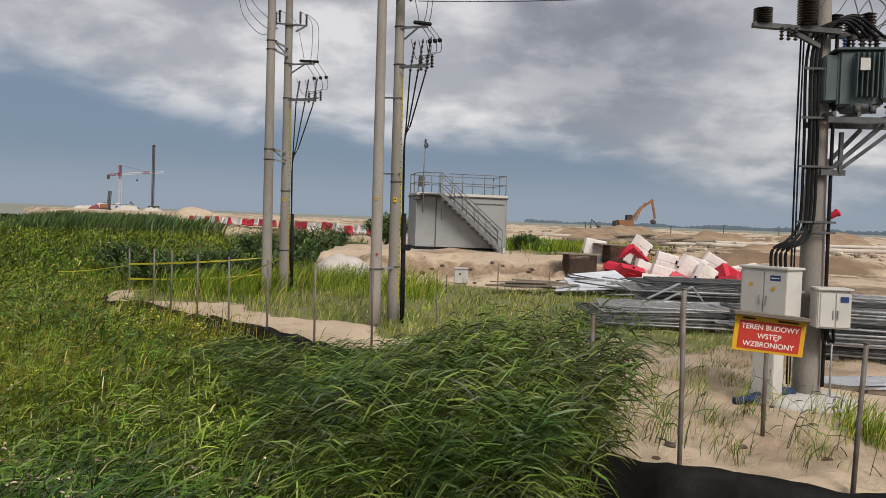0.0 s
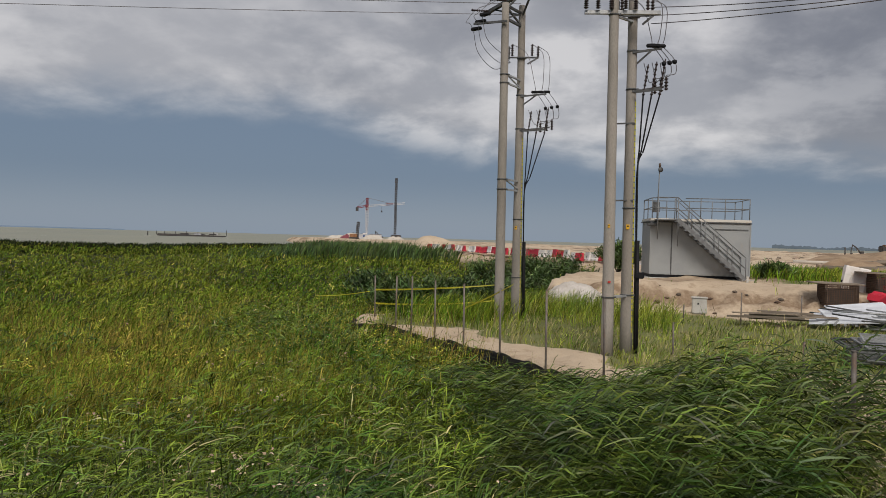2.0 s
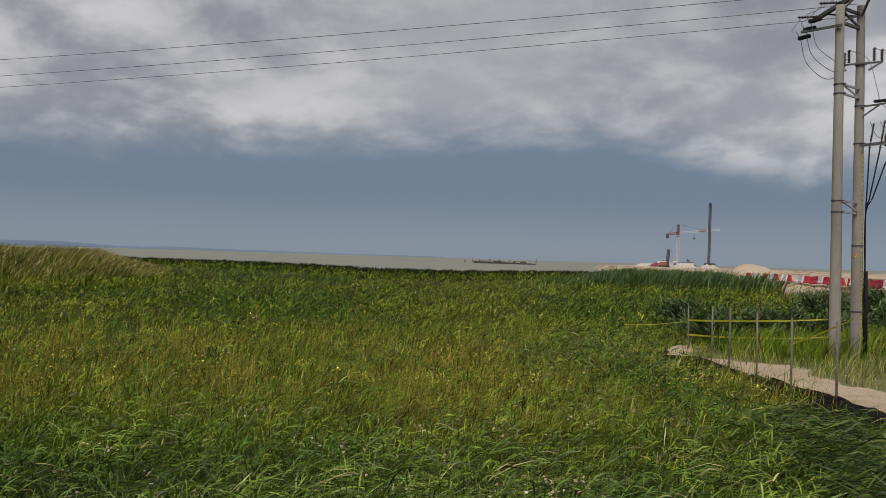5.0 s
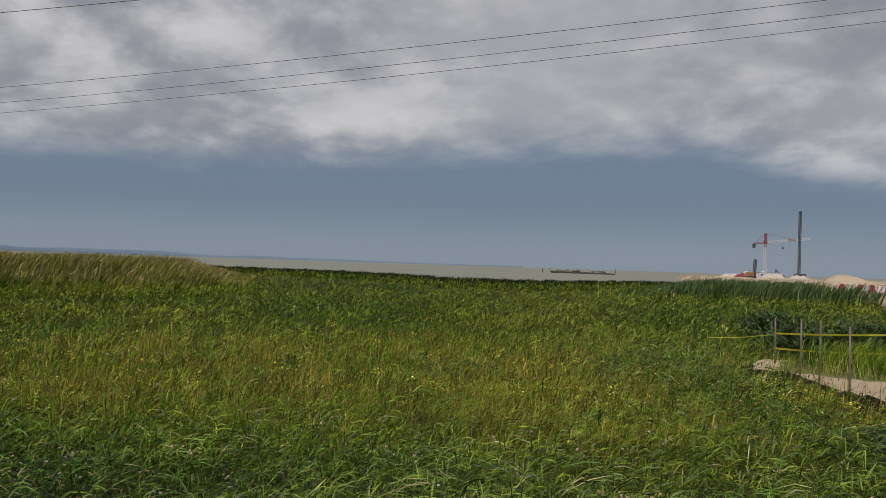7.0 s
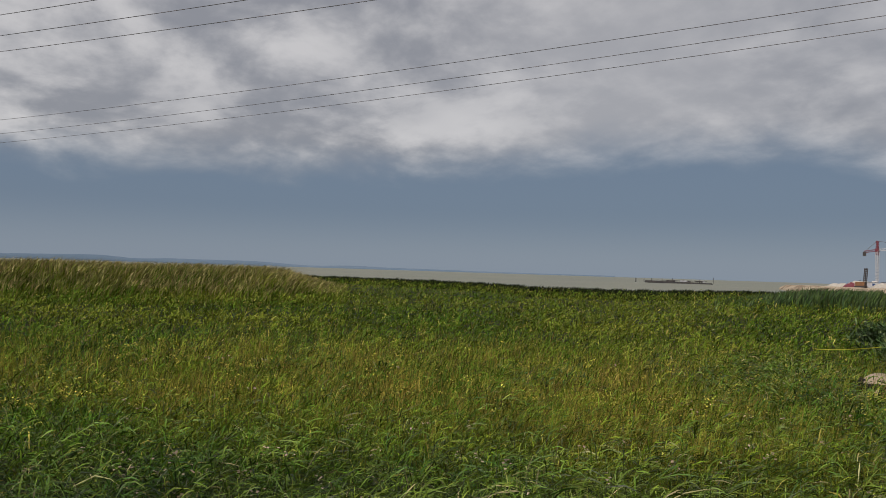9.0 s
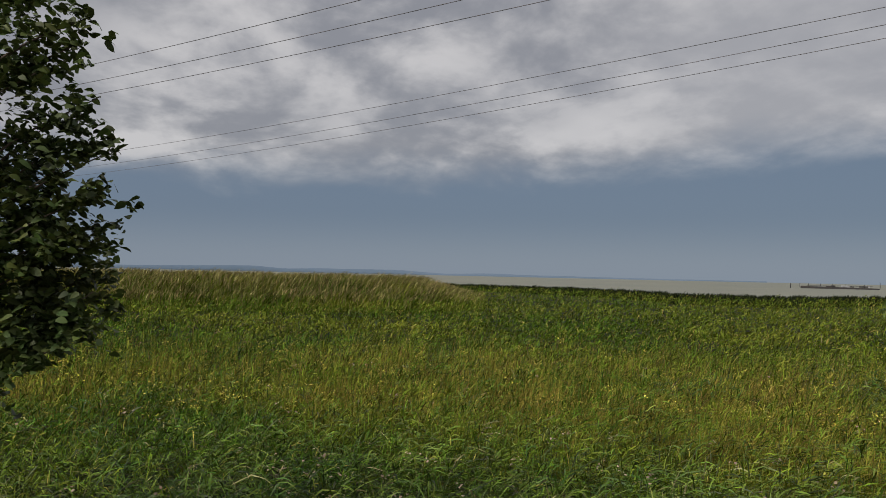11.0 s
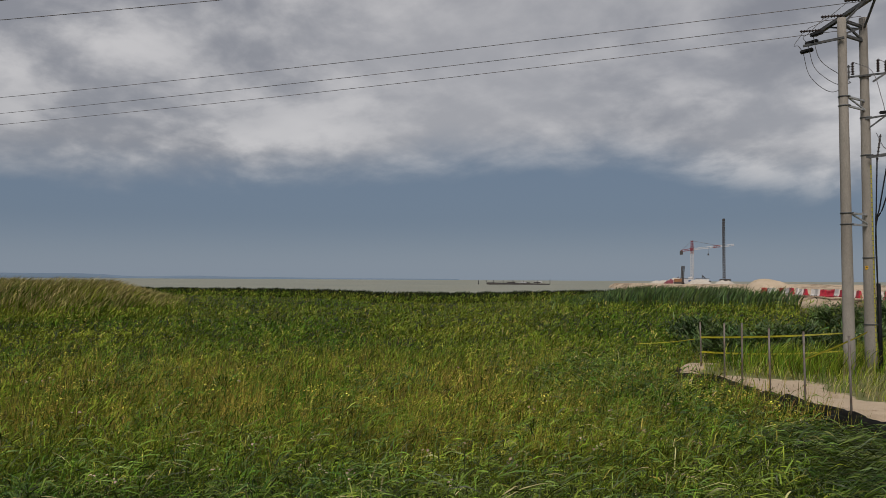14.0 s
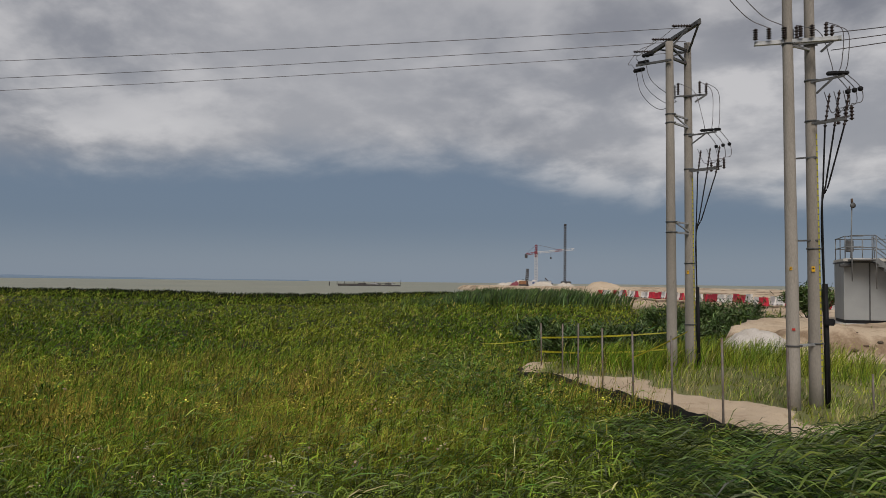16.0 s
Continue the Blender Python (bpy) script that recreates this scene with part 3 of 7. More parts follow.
def ribbons(base, tip_off, up_off, width, turn, profile=(0.7, 1.0, 0.75), steps=(0.0, 0.45, 0.78, 1.0), tilt=0.0):
    """Bent, pointed leaf ribbons. base: n x 3; tip_off: the tip's place from the base; up_off: how far the middle bulges from the straight line; turn: bearing of the flat side; tilt: how far it stands on edge."""
    n = len(base)
    side = np.stack([np.cos(turn) * np.cos(tilt), np.sin(turn) * np.cos(tilt), np.zeros(n) + np.sin(tilt)], 1) * (width * 0.5)[:, None]
    rows = []
    for k, s in enumerate(steps):
        c = base + tip_off * s + up_off * (4 * s * (1 - s))
        if k < len(profile):
            rows += [c - side * profile[k], c + side * profile[k]]
        else:
            rows.append(c)
    m = len(rows)
    v = np.stack(rows, 1).reshape(-1, 3)
    quad = []
    for k in range(len(profile) - 1):
        quad += [2 * k, 2 * k + 1, 2 * k + 3, 2 * k + 2]
    tri = [m - 3, m - 2, m - 1]
    pat = np.array(quad + tri)
    tot = np.array([4] * (len(profile) - 1) + [3])
    return v, (np.arange(n)[:, None] * m + pat[None]).ravel(), np.tile(tot, n)


def stuff(name, label, category, mat, *sets):
    vs, fs, ts, off = [], [], [], 0
    for v, f, tt in sets:
        vs.append(v), fs.append(f + off), ts.append(tt)
        off += len(v)
    me = mesh_from(name, np.concatenate(vs), np.concatenate(fs), np.concatenate(ts), mat)
    return tagged(new(name, me), label, category, kind="stuff")


def scatter(n, b0, b1, r0, r1, seed, power=1.0):
    """Points by bearing and range, denser near: power 1 gives even cover as seen from the bank."""
    r = np.random.RandomState(seed)
    b = np.radians(r.uniform(b0, b1, n))
    u = r.rand(n) ** power
    rr = 1.0 / (1 / r1 + u * (1 / r0 - 1 / r1))
    return -np.sin(b) * rr, np.cos(b) * rr, r


def grass(x, y, r, h, w, lean, droop=0.1, spread=0.25, profile=(0.7, 1.0, 0.75), steps=(0.0, 0.45, 0.78, 1.0), z=None):
    n = len(x)
    z = height(x, y) - 0.02 if z is None else z
    a = r.uniform(0, 6.28, n)
    le = lean * r.uniform(0.6, 1.4, n)
    off = np.stack([(WIND[0] * le + spread * np.cos(a)) * h, (WIND[1] * le + spread * np.sin(a)) * h, h * np.sqrt(np.clip(1 - le ** 2 * 0.6, 0.15, 1))], 1)
    bul = np.stack([-WIND[0] * droop * h, -WIND[1] * droop * h, droop * h * 1.4], 1)
    return ribbons(np.stack([x, y, z], 1), off, bul, w, r.uniform(0, 3.14, n), profile, steps)


def veg_top(x, y):
    """Height of the marsh plants above their ground."""
    r = np.hypot(x, y)
    h = 0.95 + 0.15 * waves(x, y, 5.0, 41) + 0.13 * waves(x, y, 1.6, 42) + 0.10 * waves(x, y, 0.7, 40) * (r < 40) + 0.16 * waves(x, y, 0.45, 39) * (1 - smooth(13, 20, r))
    h = h + 0.22 * smooth(30, 60, r) + 0.18 * smooth(70, 120, r)
    d = -site_distance(x, y)
    h = h + 0.13 * waves(x, y, 2.6, 37) * smooth(26, 40, r) + 0.10 * waves(x, y, 9.0, 36) * smooth(40, 60, r)
    h = h - 0.14 * (1 - smooth(0.6, 2.4, d)) * smooth(11.5, 13, y) * (1 - smooth(15.6, 16.6, y))
    h = h + 0.12 * (1 - smooth(1.0, 3.0, d)) * smooth(16.0, 17.0, y) * (1 - smooth(20, 22, y))
    return h


def keep(x, y, margin=0.12):
    return (site_distance(x, y) < -margin) & (np.hypot(x, y) < shore_range(x, y) - 1.0)


def canopy(x, y, r, lmin, lmax, wmin, wmax, low=0.45, high=1.06, wind=0.5, loose=0.6, rise=(0.0, 0.8), scale=None, profile=(0.45, 1.0, 0.6), steps=(0.0, 0.45, 0.78, 1.0)):
    """Leaves through the upper part of the plant cover, each with its own way and twist."""
    n = len(x)
    k = np.ones(n) if scale is None else scale
    ln = r.uniform(lmin, lmax, n) * k
    z0 = height(x, y) + np.maximum(veg_top(x, y) * r.uniform(low, high, n) - ln * 0.6, 0.0)
    a = r.uniform(0, 6.28, n)
    off = np.stack([(wind * WIND[0] + loose * np.cos(a)) * ln, (wind * WIND[1] + loose * np.sin(a)) * ln, ln * r.uniform(*rise, n)], 1)
    bul = np.stack([0 * ln, 0 * ln, ln * r.uniform(0.05, 0.28, n)], 1)
    turn = np.arctan2(off[:, 1], off[:, 0]) + 1.57 + r.uniform(-0.5, 0.5, n)
    return ribbons(np.stack([x, y, z0], 1), off, bul, r.uniform(wmin, wmax, n) * k, turn, profile, steps, r.uniform(-1.2, 1.2, n))


def build_meadow():
    # near bed: broad glossy leaves bent by the wind
    x, y, r = scatter(125000, -8, 104, 5.2, 20, 51)
    rr = np.hypot(x, y) - 3.0 * smooth(64, 78, bearing(x, y))
    k = keep(x, y) & (r.rand(len(x)) < 1.25 - smooth(12.3, 16.8, rr + 1.3 * waves(x, y, 3.5, 43)) * 1.2)
    x, y = x[k], y[k]
    stuff("marsh_herbs", "lush dark green marsh herbs and coarse grass bent by wind", "grass", MAT_HERB, canopy(x, y, r, 0.16, 0.50, 0.008, 0.023, 0.2, 1.18, 0.55, 0.7, (-0.6, 0.8)))
    # tall straw-coloured grasses of the middle band
    x, y, r = scatter(170000, -4, 104, 10.0, 46, 52, 0.85)
    rr = np.hypot(x, y)
    w = smooth(12.0, 15.5, rr - 3.0 * smooth(64, 78, bearing(x, y)) + 1.6 * waves(x, y, 4.0, 44)) * (1 - smooth(24, 40, rr + 5 * waves(x, y, 11.0, 45)))
    k = keep(x, y) & (r.rand(len(x)) < w * (0.28 + 0.55 * (waves(x, y, 6.0, 46) > -0.2)))
    x, y, rr = x[k], y[k], rr[k]
    n = len(x)
    stuff("meadow_grass", "tall straw-coloured meadow grass leaning in the wind", "grass", MAT_TAN,
          grass(x, y, r, veg_top(x, y) * r.uniform(0.7, 1.2, n), r.uniform(0.004, 0.009, n) * (0.6 + rr / 22), 0.14, 0.03, 0.15, (0.7, 1.0), (0.0, 0.6, 1.0)))
    # green field to the shore
    x, y, r = scatter(430000, -4, 104, 10.0, 172, 53, 1.15)
    rr = np.hypot(x, y)
    k = keep(x, y, 0.16) & (r.rand(len(x)) < 0.12 + 0.28 * smooth(11, 15, rr) + 0.6 * smooth(24, 33, rr))
    x, y, rr = x[k], y[k], rr[k]
    far = rr > 34
    xf, yf, rf = x[far], y[far], rr[far]
    stuff("far_marsh_reeds", "even green reed marsh stretching to the water", "reeds", MAT_FAR,
          canopy(xf, yf, r, 0.16, 0.42, 0.035, 0.085, 0.62, 1.12, 0.3, 0.65, (-0.25, 1.0), 0.45 + rf / 110, (0.7, 1.0), (0.0, 0.55, 1.0)))
    x, y, rr = x[~far], y[~far], rr[~far]
    stuff("field_herbs", "mixed green marsh plants of waist height", "grass", MAT_FIELD,
          canopy(x, y, r, 0.14, 0.42, 0.010, 0.026, 0.5, 1.1, 0.3, 0.65, (-0.3, 1.0), 0.55 + rr / 40, (0.6, 1.0), (0.0, 0.5, 1.0)))
    # taller dark clumps that break the even field
    x, y, r = scatter(40000, 0, 104, 16, 60, 54)
    k = keep(x, y, 0.5) & (waves(x, y, 6.5, 47) + 0.4 * waves(x, y, 2.2, 48) > 0.55)
    x, y = x[k], y[k]
    stuff("dark_herb_clumps", "darker leafy clumps standing out of the marsh", "grass", MAT_HERB, canopy(x, y, r, 0.16, 0.34, 0.012, 0.030, 0.7, 1.2, 0.3, 0.6, (-0.2, 0.9), 0.6 + np.hypot(x, y) / 40))


build_meadow()

# ---- overhead line poles ----
def concrete_pole(parent, at, h, r0, r1, label=""):
    bm = B()
    prof = [(r0 + (r1 - r0) * k / 14, h * k / 14) for k in range(15)]
    prof[0] = (r0, -0.3)
    lathe(bm, prof, at, sides=24)
    return part("pole", bm, MAT_CONC, parent, label or "grey spun concrete pole")


def band(parent, at, r, h=0.032):
    bm = B()
    lathe(bm, [(r, -h / 2), (r + 0.012, -h / 2), (r + 0.012, h / 2), (r, h / 2)], at, sides=20)
    box(bm, (0.05, 0.09, h), (at[0] + r + 0.02, at[1], at[2]))
    return part("clamp_band", bm, MAT_DULLSTEEL, parent)


def cable_kit(p, c, r_at, e, z_ins, z_sw, z_term, z_join, reach=0.6):
    """Insulator bracket, fuse arm, cable terminations and black cables on one pole. c: pole's foot; e: unit way to the side on which they hang."""
    cx, cy = c
    nx, ny = -e[1], e[0]

    def q(s, w, z):
        s = math.copysign(min(abs(s), 0.22) + max(abs(s) - 0.22, 0.0) * reach, s)
        return (cx + e[0] * s + nx * w, cy + e[1] * s + ny * w, z)
    r = r_at(z_ins)
    # insulator bracket
    bm = B()
    beam(bm, q(-0.42, -r - 0.04, z_ins), q(0.62, -r - 0.04, z_ins), 0.045)
    beam(bm, q(-0.42, -r - 0.04, z_ins - 0.06), q(-0.42, -r - 0.04, z_ins + 0.34), 0.035)
    beam(bm, q(0.2, -r - 0.04, z_ins - 0.2), q(0.6, -r - 0.04, z_ins), 0.045)
    br = part("insulator_bracket", bm, MAT_DULLSTEEL, p)
    tips = []
    for s, w in ((-0.30, -0.1), (0.36, -0.12), (0.60, 0.12)):
        bm = B()
        insulator(bm, q(s, w - r, z_ins + 0.03), 0.05, 0.36, 5)
        part("insulator", bm, MAT_PORC, br, "brown ribbed porcelain insulator")
        tips.append(q(s, w - r, z_ins + 0.4))
    # fuse arm with three dark caps
    r = r_at(z_sw)
    bm = B()
    beam(bm, q(0.0, -r, z_sw - 0.05), q(0.95, -r - 0.05, z_sw + 0.02), 0.045)
    beam(bm, q(0.1, -r, z_sw - 0.3), q(0.55, -r - 0.03, z_sw - 0.02), 0.04)
    arm = part("fuse_arm", bm, MAT_DULLSTEEL, p)
    caps = []
    for k, (s, w) in enumerate(((0.48, -0.28), (0.72, -0.05), (0.98, 0.18))):
        bm = B()
        box(bm, (0.21, 0.11, 0.075), q(s, w - r, z_sw + 0.03 + 0.05 * k), (0, 0, math.degrees(math.atan2(e[1], e[0]))), 0.02)
        part("fuse_cap", bm, MAT_BLACK, arm, "black fuse cap")
        caps.append(q(s + 0.05, w - r, z_sw + 0.04 + 0.05 * k))
    # termination arm
    r = r_at(z_term)
    bm = B()
    beam(bm, q(0.0, -r, z_term - 0.06), q(1.12, -r + 0.1, z_term + 0.06), 0.042)
    beam(bm, q(0.05, -r - 0.12, z_term - 0.1), q(0.95, -r - 0.25, z_term - 0.06), 0.045)
    tarm = part("termination_arm", bm, MAT_DULLSTEEL, p)
    ends = []
    for k, s in enumerate((0.26, 0.58, 0.90)):
        foot = q(s, -r - 0.06, z_term - 0.18)
        bm = B()
        insulator(bm, foot, 0.035, 0.72 + 0.06 * k, 7, (0, 8, math.degrees(math.atan2(e[1], e[0]))), 10)
        part("cable_termination", bm, MAT_PORC, tarm, "dark ribbed cable end")
        ends.append(foot)
    drops = []
    for k, s in enumerate((0.75, 1.0, 1.2)):
        foot = q(s, -r + 0.1, z_term - 0.10 + 0.04 * k)
        bm = B()
        insulator(bm, foot, 0.05, 0.30, 4)
        part("surge_arrester", bm, MAT_PORC, tarm)
        drops.append(q(s, -r + 0.1, z_term + 0.24 + 0.04 * k))
    for k in range(3):
        bm = B()
        a, b, c2 = Vector(tips[k]), Vector(caps[k]), Vector(drops[k])
        tube(bm, curve_points([a, a.lerp(b, 0.3) + Vector(q(0.25, 0, 0)) - Vector(q(0, 0, 0)) + Vector((0, 0, 0.12)), b.lerp(a, 0.25) + Vector((e[0] * 0.12, e[1] * 0.12, 0)), b], 8), 0.009, 5)
        knob = b.lerp(c2, 0.55) + Vector((e[0] * 0.22, e[1] * 0.22, 0.0))
        tube(bm, curve_points([b, knob + Vector((0, 0, 0.04)), c2 + Vector((e[0] * 0.2, e[1] * 0.2, 0.05)), c2], 8), 0.009, 5)
        t = Vector(ends[k]) + Vector((0, 0, 0.75))
        tube(bm, curve_points([c2, c2.lerp(t, 0.5) - Vector((0, 0, 0.25)), t], 8), 0.009, 5)
        part("jumper_wire", bm, MAT_ROPE, p)
        bm = B()
        lathe(bm, [(0.02, -0.05), (0.05, -0.03), (0.055, 0.03), (0.02, 0.05)], knob, sides=10)
        part("wire_clamp", bm, MAT_BLACK, p)
        bm = B()
        f = Vector(ends[k])
        rj = r_at(z_join) + 0.05
        j = Vector(q(rj, -0.03 + 0.05 * (k - 1), z_join))
        foot = Vector(q(r_at(0) + 0.06, -0.03 + 0.05 * (k - 1), 0.0))
        tube(bm, curve_points([f, f.lerp(j, 0.33), f.lerp(j, 0.7), j, j.lerp(foot, 0.5), foot], 8), 0.018, 7)
        part("power_cable", bm, MAT_BLACK, p, "black power cable")
    bm = B()
    a = q(r_at(z_join * 0.6) + 0.07, -0.04, z_join * 0.62)
    tube(bm, [a, q(r_at(0) + 0.08, -0.04, -0.1)], 0.055, 12)
    part("cable_guard_pipe", bm, MAT_BLACK, p, "black plastic cable guard pipe")
    for z in (1.3, z_join * 0.8, z_term, z_sw, z_ins):
        band(p, (cx, cy, z), r_at(z) + 0.004)
    # pierced strip down the pole
    for k in range(40):
        bm = B()
        z = 0.5 + k * (z_term - 0.7) / 40
        rr = r_at(z) + 0.003
        box(bm, (0.035, 0.012, 0.10), q(rr * 0.79, -rr * 0.613, z), (0, 0, math.degrees(math.atan2(e[1], e[0])) + 52))
        part("strip_mark", bm, MAT_TAPE, p, "small yellow mark")


def yellow_plate(p, at, turn, w=0.07, h=0.1):
    bm = B()
    box(bm, (w, 0.006, h), at, (0, 0, turn), 0.0)
    ob = part("warning_plate", bm, MAT_SIGNYEL, p, "small yellow warning plate")
    bm = B()
    box(bm, (w * 0.5, 0.004, h * 0.28), (at[0], at[1] - 0.006, at[2] + h * 0.12), (0, 0, turn))
    part("warning_mark", bm, MAT_BLACK, ob)
    return ob


def rest(x, y):
    return (x, y, ground_height(x, y))


def build_pole_pair_far():
    ax, ay, bx, by = -5.15, 22.42, -4.85, 23.44
    g = ground_height(ax, ay)
    p = thing("utility_pole", "pair of tall concrete poles with switch arms and black cables", "pole", (ax, ay, g), "overhead line poles")
    p.matrix_world = pose(ax, ay, g, 0, -0.4, 0)
    dx, dy = bx - ax, by - ay
    rA = lambda z: 0.152 - 0.0045 * z
    rB = lambda z: 0.158 - 0.0055 * z
    concrete_pole(p, (0, 0, 0), 9.6, rA(0), rA(9.6))
    concrete_pole(p, (dx, dy, 0), 9.8, rB(0), rB(9.8))
    # steel ties between the poles
    for z in (7.45, 7.2, 4.3, 4.0):
        band(p, (0, 0, z), rA(z) + 0.004)
        bm = B()
        beam(bm, (0.1, 0.1, z), (dx, dy - 0.12, z), 0.05)
        if z in (7.45, 4.3):
            beam(bm, (0.08, 0.12, z), (dx + 0.02, dy - 0.1, z - 0.25), 0.035)
        part("tie_bar", bm, MAT_GALV, p)
    # head frame and slanting crossarm
    bm = B()
    n, f = Vector((0.84, 0.1, 10.08)), Vector((-1.30, 2.35, 10.0))
    beam(bm, n, f, 0.12, 0.10)
    beam(bm, n + Vector((0.0, 0.12, 0.12)), f + Vector((0.2, 0, 0.1)), 0.05)
    beam(bm, n, (dx, dy, 9.45), 0.05)
    beam(bm, n + Vector((-0.4, 0.4, 0)), (0, 0, 9.4), 0.05)
    beam(bm, f + Vector((0.5, -0.5, 0)), (dx, dy, 9.5), 0.05)
    part("crossarm", bm, MAT_DULLSTEEL, p, "dark steel crossarm")
    bm = B()
    for z in (9.15, 9.55):
        beam(bm, (0, 0, z), (dx, dy, z), 0.07)
    beam(bm, (0.02, 0, 9.15), (dx, dy, 9.55), 0.05)
    beam(bm, (-0.02, 0, 9.55), (dx, dy, 9.15), 0.05)
    part("head_frame", bm, MAT_DULLSTEEL, p)
    for k in range(3):
        a = n.lerp(f, 0.1 + 0.38 * k)
        bm = B()
        insulator(bm, a, 0.05, 0.62, 8, (0, -88, math.degrees(math.atan2(-16.6, -42.4)) + 180), 10)
        part("strain_insulator", bm, MAT_PORC, p, "dark strain insulator")
    # side arm with three dark switch caps
    bm = B()
    beam(bm, (0.1, -0.2, 9.0), (-0.95, -0.12, 9.0), 0.06)
    arm = part("switch_arm", bm, MAT_DULLSTEEL, p)
    for k in range(3):
        bm = B()
        box(bm, (0.34, 0.15, 0.09), (-0.55 - 0.2 * k, -0.3 + 0.25 * k, 9.22 - 0.14 * k), (0, -8, 10), 0.02)
        part("switch_cap", bm, MAT_BLACK, arm, "black switch cap")
        bm = B()
        c = Vector((-0.65 - 0.2 * k, -0.3 + 0.25 * k, 9.2 - 0.14 * k))
        a = n.lerp(f, 0.1 + 0.38 * k) + Vector((-0.5, -0.15, 0))
        tube(bm, curve_points([a, a.lerp(c, 0.4) + Vector((-0.25, 0, -0.1)), c + Vector((-0.12, 0, 0.2)), c], 8), 0.009, 5)
        tube(bm, curve_points([c, c + Vector((0.15, 0.1, -0.7)), c + Vector((0.6, 0.4, -1.15)), Vector((dx - 0.3, dy - 0.2, 8.0))], 8), 0.009, 5)
        part("jumper_wire", bm, MAT_ROPE, p)
    cable_kit(p, (dx, dy), rB, (0.97, 0.22), 8.15, 7.0, 5.95, 3.9, 0.8)
    yellow_plate(p, (dx - 0.02, dy - 0.148, 2.85), 13)
    for z in (8.45, 8.3):
        bm = B()
        beam(bm, (dx - 0.46, dy - 0.2, z), (dx - 0.3, dy - 0.2, z), 0.03)
        part("bracket_pin", bm, MAT_DULLSTEEL, p)
    return p


def build_pole_pair_near():
    ax, ay, bx, by = -1.46, 17.08, -1.10, 17.79
    g = ground_height(ax, ay)
    p = thing("utility_pole", "pair of tall concrete poles with crossarm, insulators and black cables", "pole", (ax, ay, g), "overhead line poles")
    p.matrix_world = pose(ax, ay, g, 0, -0.5, 0)
    dx, dy = bx - ax, by - ay
    rA = lambda z: 0.136 - 0.0045 * z
    rB = lambda z: 0.14 - 0.0047 * z
    concrete_pole(p, (0, 0, 0), 10.2, rA(0), rA(10.2))
    concrete_pole(p, (dx, dy, 0), 10.2, rB(0), rB(10.2))
    bm = B()
    beam(bm, (-0.62, -0.19, 7.55), (0.98, 0.25, 7.55), 0.09, 0.08)
    beam(bm, (-0.62, -0.02, 7.62), (0.95, 0.42, 7.62), 0.05)
    arm = part("crossarm", bm, MAT_GALV, p, "galvanised steel crossarm")
    for s in (-0.58, -0.33, -0.05, 0.25, 0.46):
        bm = B()
        insulator(bm, (s, -0.12 + s * 0.27, 7.6), 0.055, 0.24, 5)
        part("insulator", bm, MAT_PORC, arm)
    for z in (7.5, 1.28):
        band(p, (0, 0, z), rA(z) + 0.004)
        bm = B()
        beam(bm, (0.05, 0.1, z), (dx, dy - 0.1, z), 0.05)
        part("tie_bar", bm, MAT_GALV, p)
    bm = B()
    for k in range(2):
        tube(bm, curve_points([(-0.05 - 0.28 * k, -0.15, 7.85), (-0.5 - 0.28 * k, -0.3, 8.15), (-1.1 - 0.28 * k, -0.6, 9.0), (-1.5 - 0.3 * k, -0.8, 10.0)], 8), 0.01, 5)
    part("jumper_wire", bm, MAT_ROPE, p)
    # head arm above
    bm = B()
    beam(bm, (-1.5, 0.9, 10.0), (1.2, -0.6, 10.0), 0.1)
    beam(bm, (0, 0, 9.3), (dx, dy, 9.3), 0.07)
    part("head_arm", bm, MAT_DULLSTEEL, p)
    cable_kit(p, (dx, dy), rB, (0.985, 0.17), 7.62, 6.85, 5.98, 4.1, 0.56)
    yellow_plate(p, (0.0, -0.14, 2.85), 5, 0.05, 0.07)
    yellow_plate(p, (dx, dy - 0.143, 2.85), 5, 0.07, 0.11)
    bm = B()
    box(bm, (0.06, 0.01, 0.045), (0.03, -0.143, 1.62), (0, 0, 5))
    part("red_mark", bm, MAT_SIGNRED, p, "small red paint mark")
    bm = B()
    box(bm, (0.2, 0.16, 0.14), (dx + 0.28, dy - 0.05, 1.75), (0, 0, 5), 0.02)
    part("cable_box", bm, MAT_BLACK, p)
    for z in (5.2, 3.45):
        bm = B()
        beam(bm, (dx - 0.42, dy - 0.1, z), (dx + 0.1, dy - 0.1, z), 0.035)
        part("step_iron", bm, MAT_DULLSTEEL, p)


build_pole_pair_far()
build_pole_pair_near()


def wire(label, a, b, sag, r=0.0095):
    a, b = Vector(a), Vector(b)
    pts = [a.lerp(b, k / 40) - Vector((0, 0, sag * 4 * (k / 40) * (1 - k / 40))) for k in range(41)]
    bm = B()
    tube(bm, pts, r, 6)
    solid("overhead_wire", bm, MAT_ROPE, label, "wire", (0, 0, 0), "overhead wires")


# the far line leaves its poles to the left, the near line runs beside it
for off, za, zb in ((0.0, 9.95, 10.75), (1.2, 9.92, 10.1), (2.3, 9.9, 9.75)):
    nx, ny = -0.365, 0.931
    s = 1.55
    wire("thin grey overhead conductor sagging across the marsh", (-4.6 + nx * off, 22.65 + ny * off, za + 0.1), (-5.2 - 42.4 * s + nx * off, 22.4 - 16.6 * s + ny * off, zb), 0.55)
for off, za, zb in ((0.0, 10.0, 10.6), (1.2, 9.95, 10.4), (2.2, 9.9, 10.2)):
    nx, ny = -0.47, 0.88
    wire("thin grey overhead conductor sagging across the marsh", (-1.2 + nx * off, 16.5 + ny * off, za), (-54.0 + nx * off, -11.9 + ny * off, zb), 0.5)
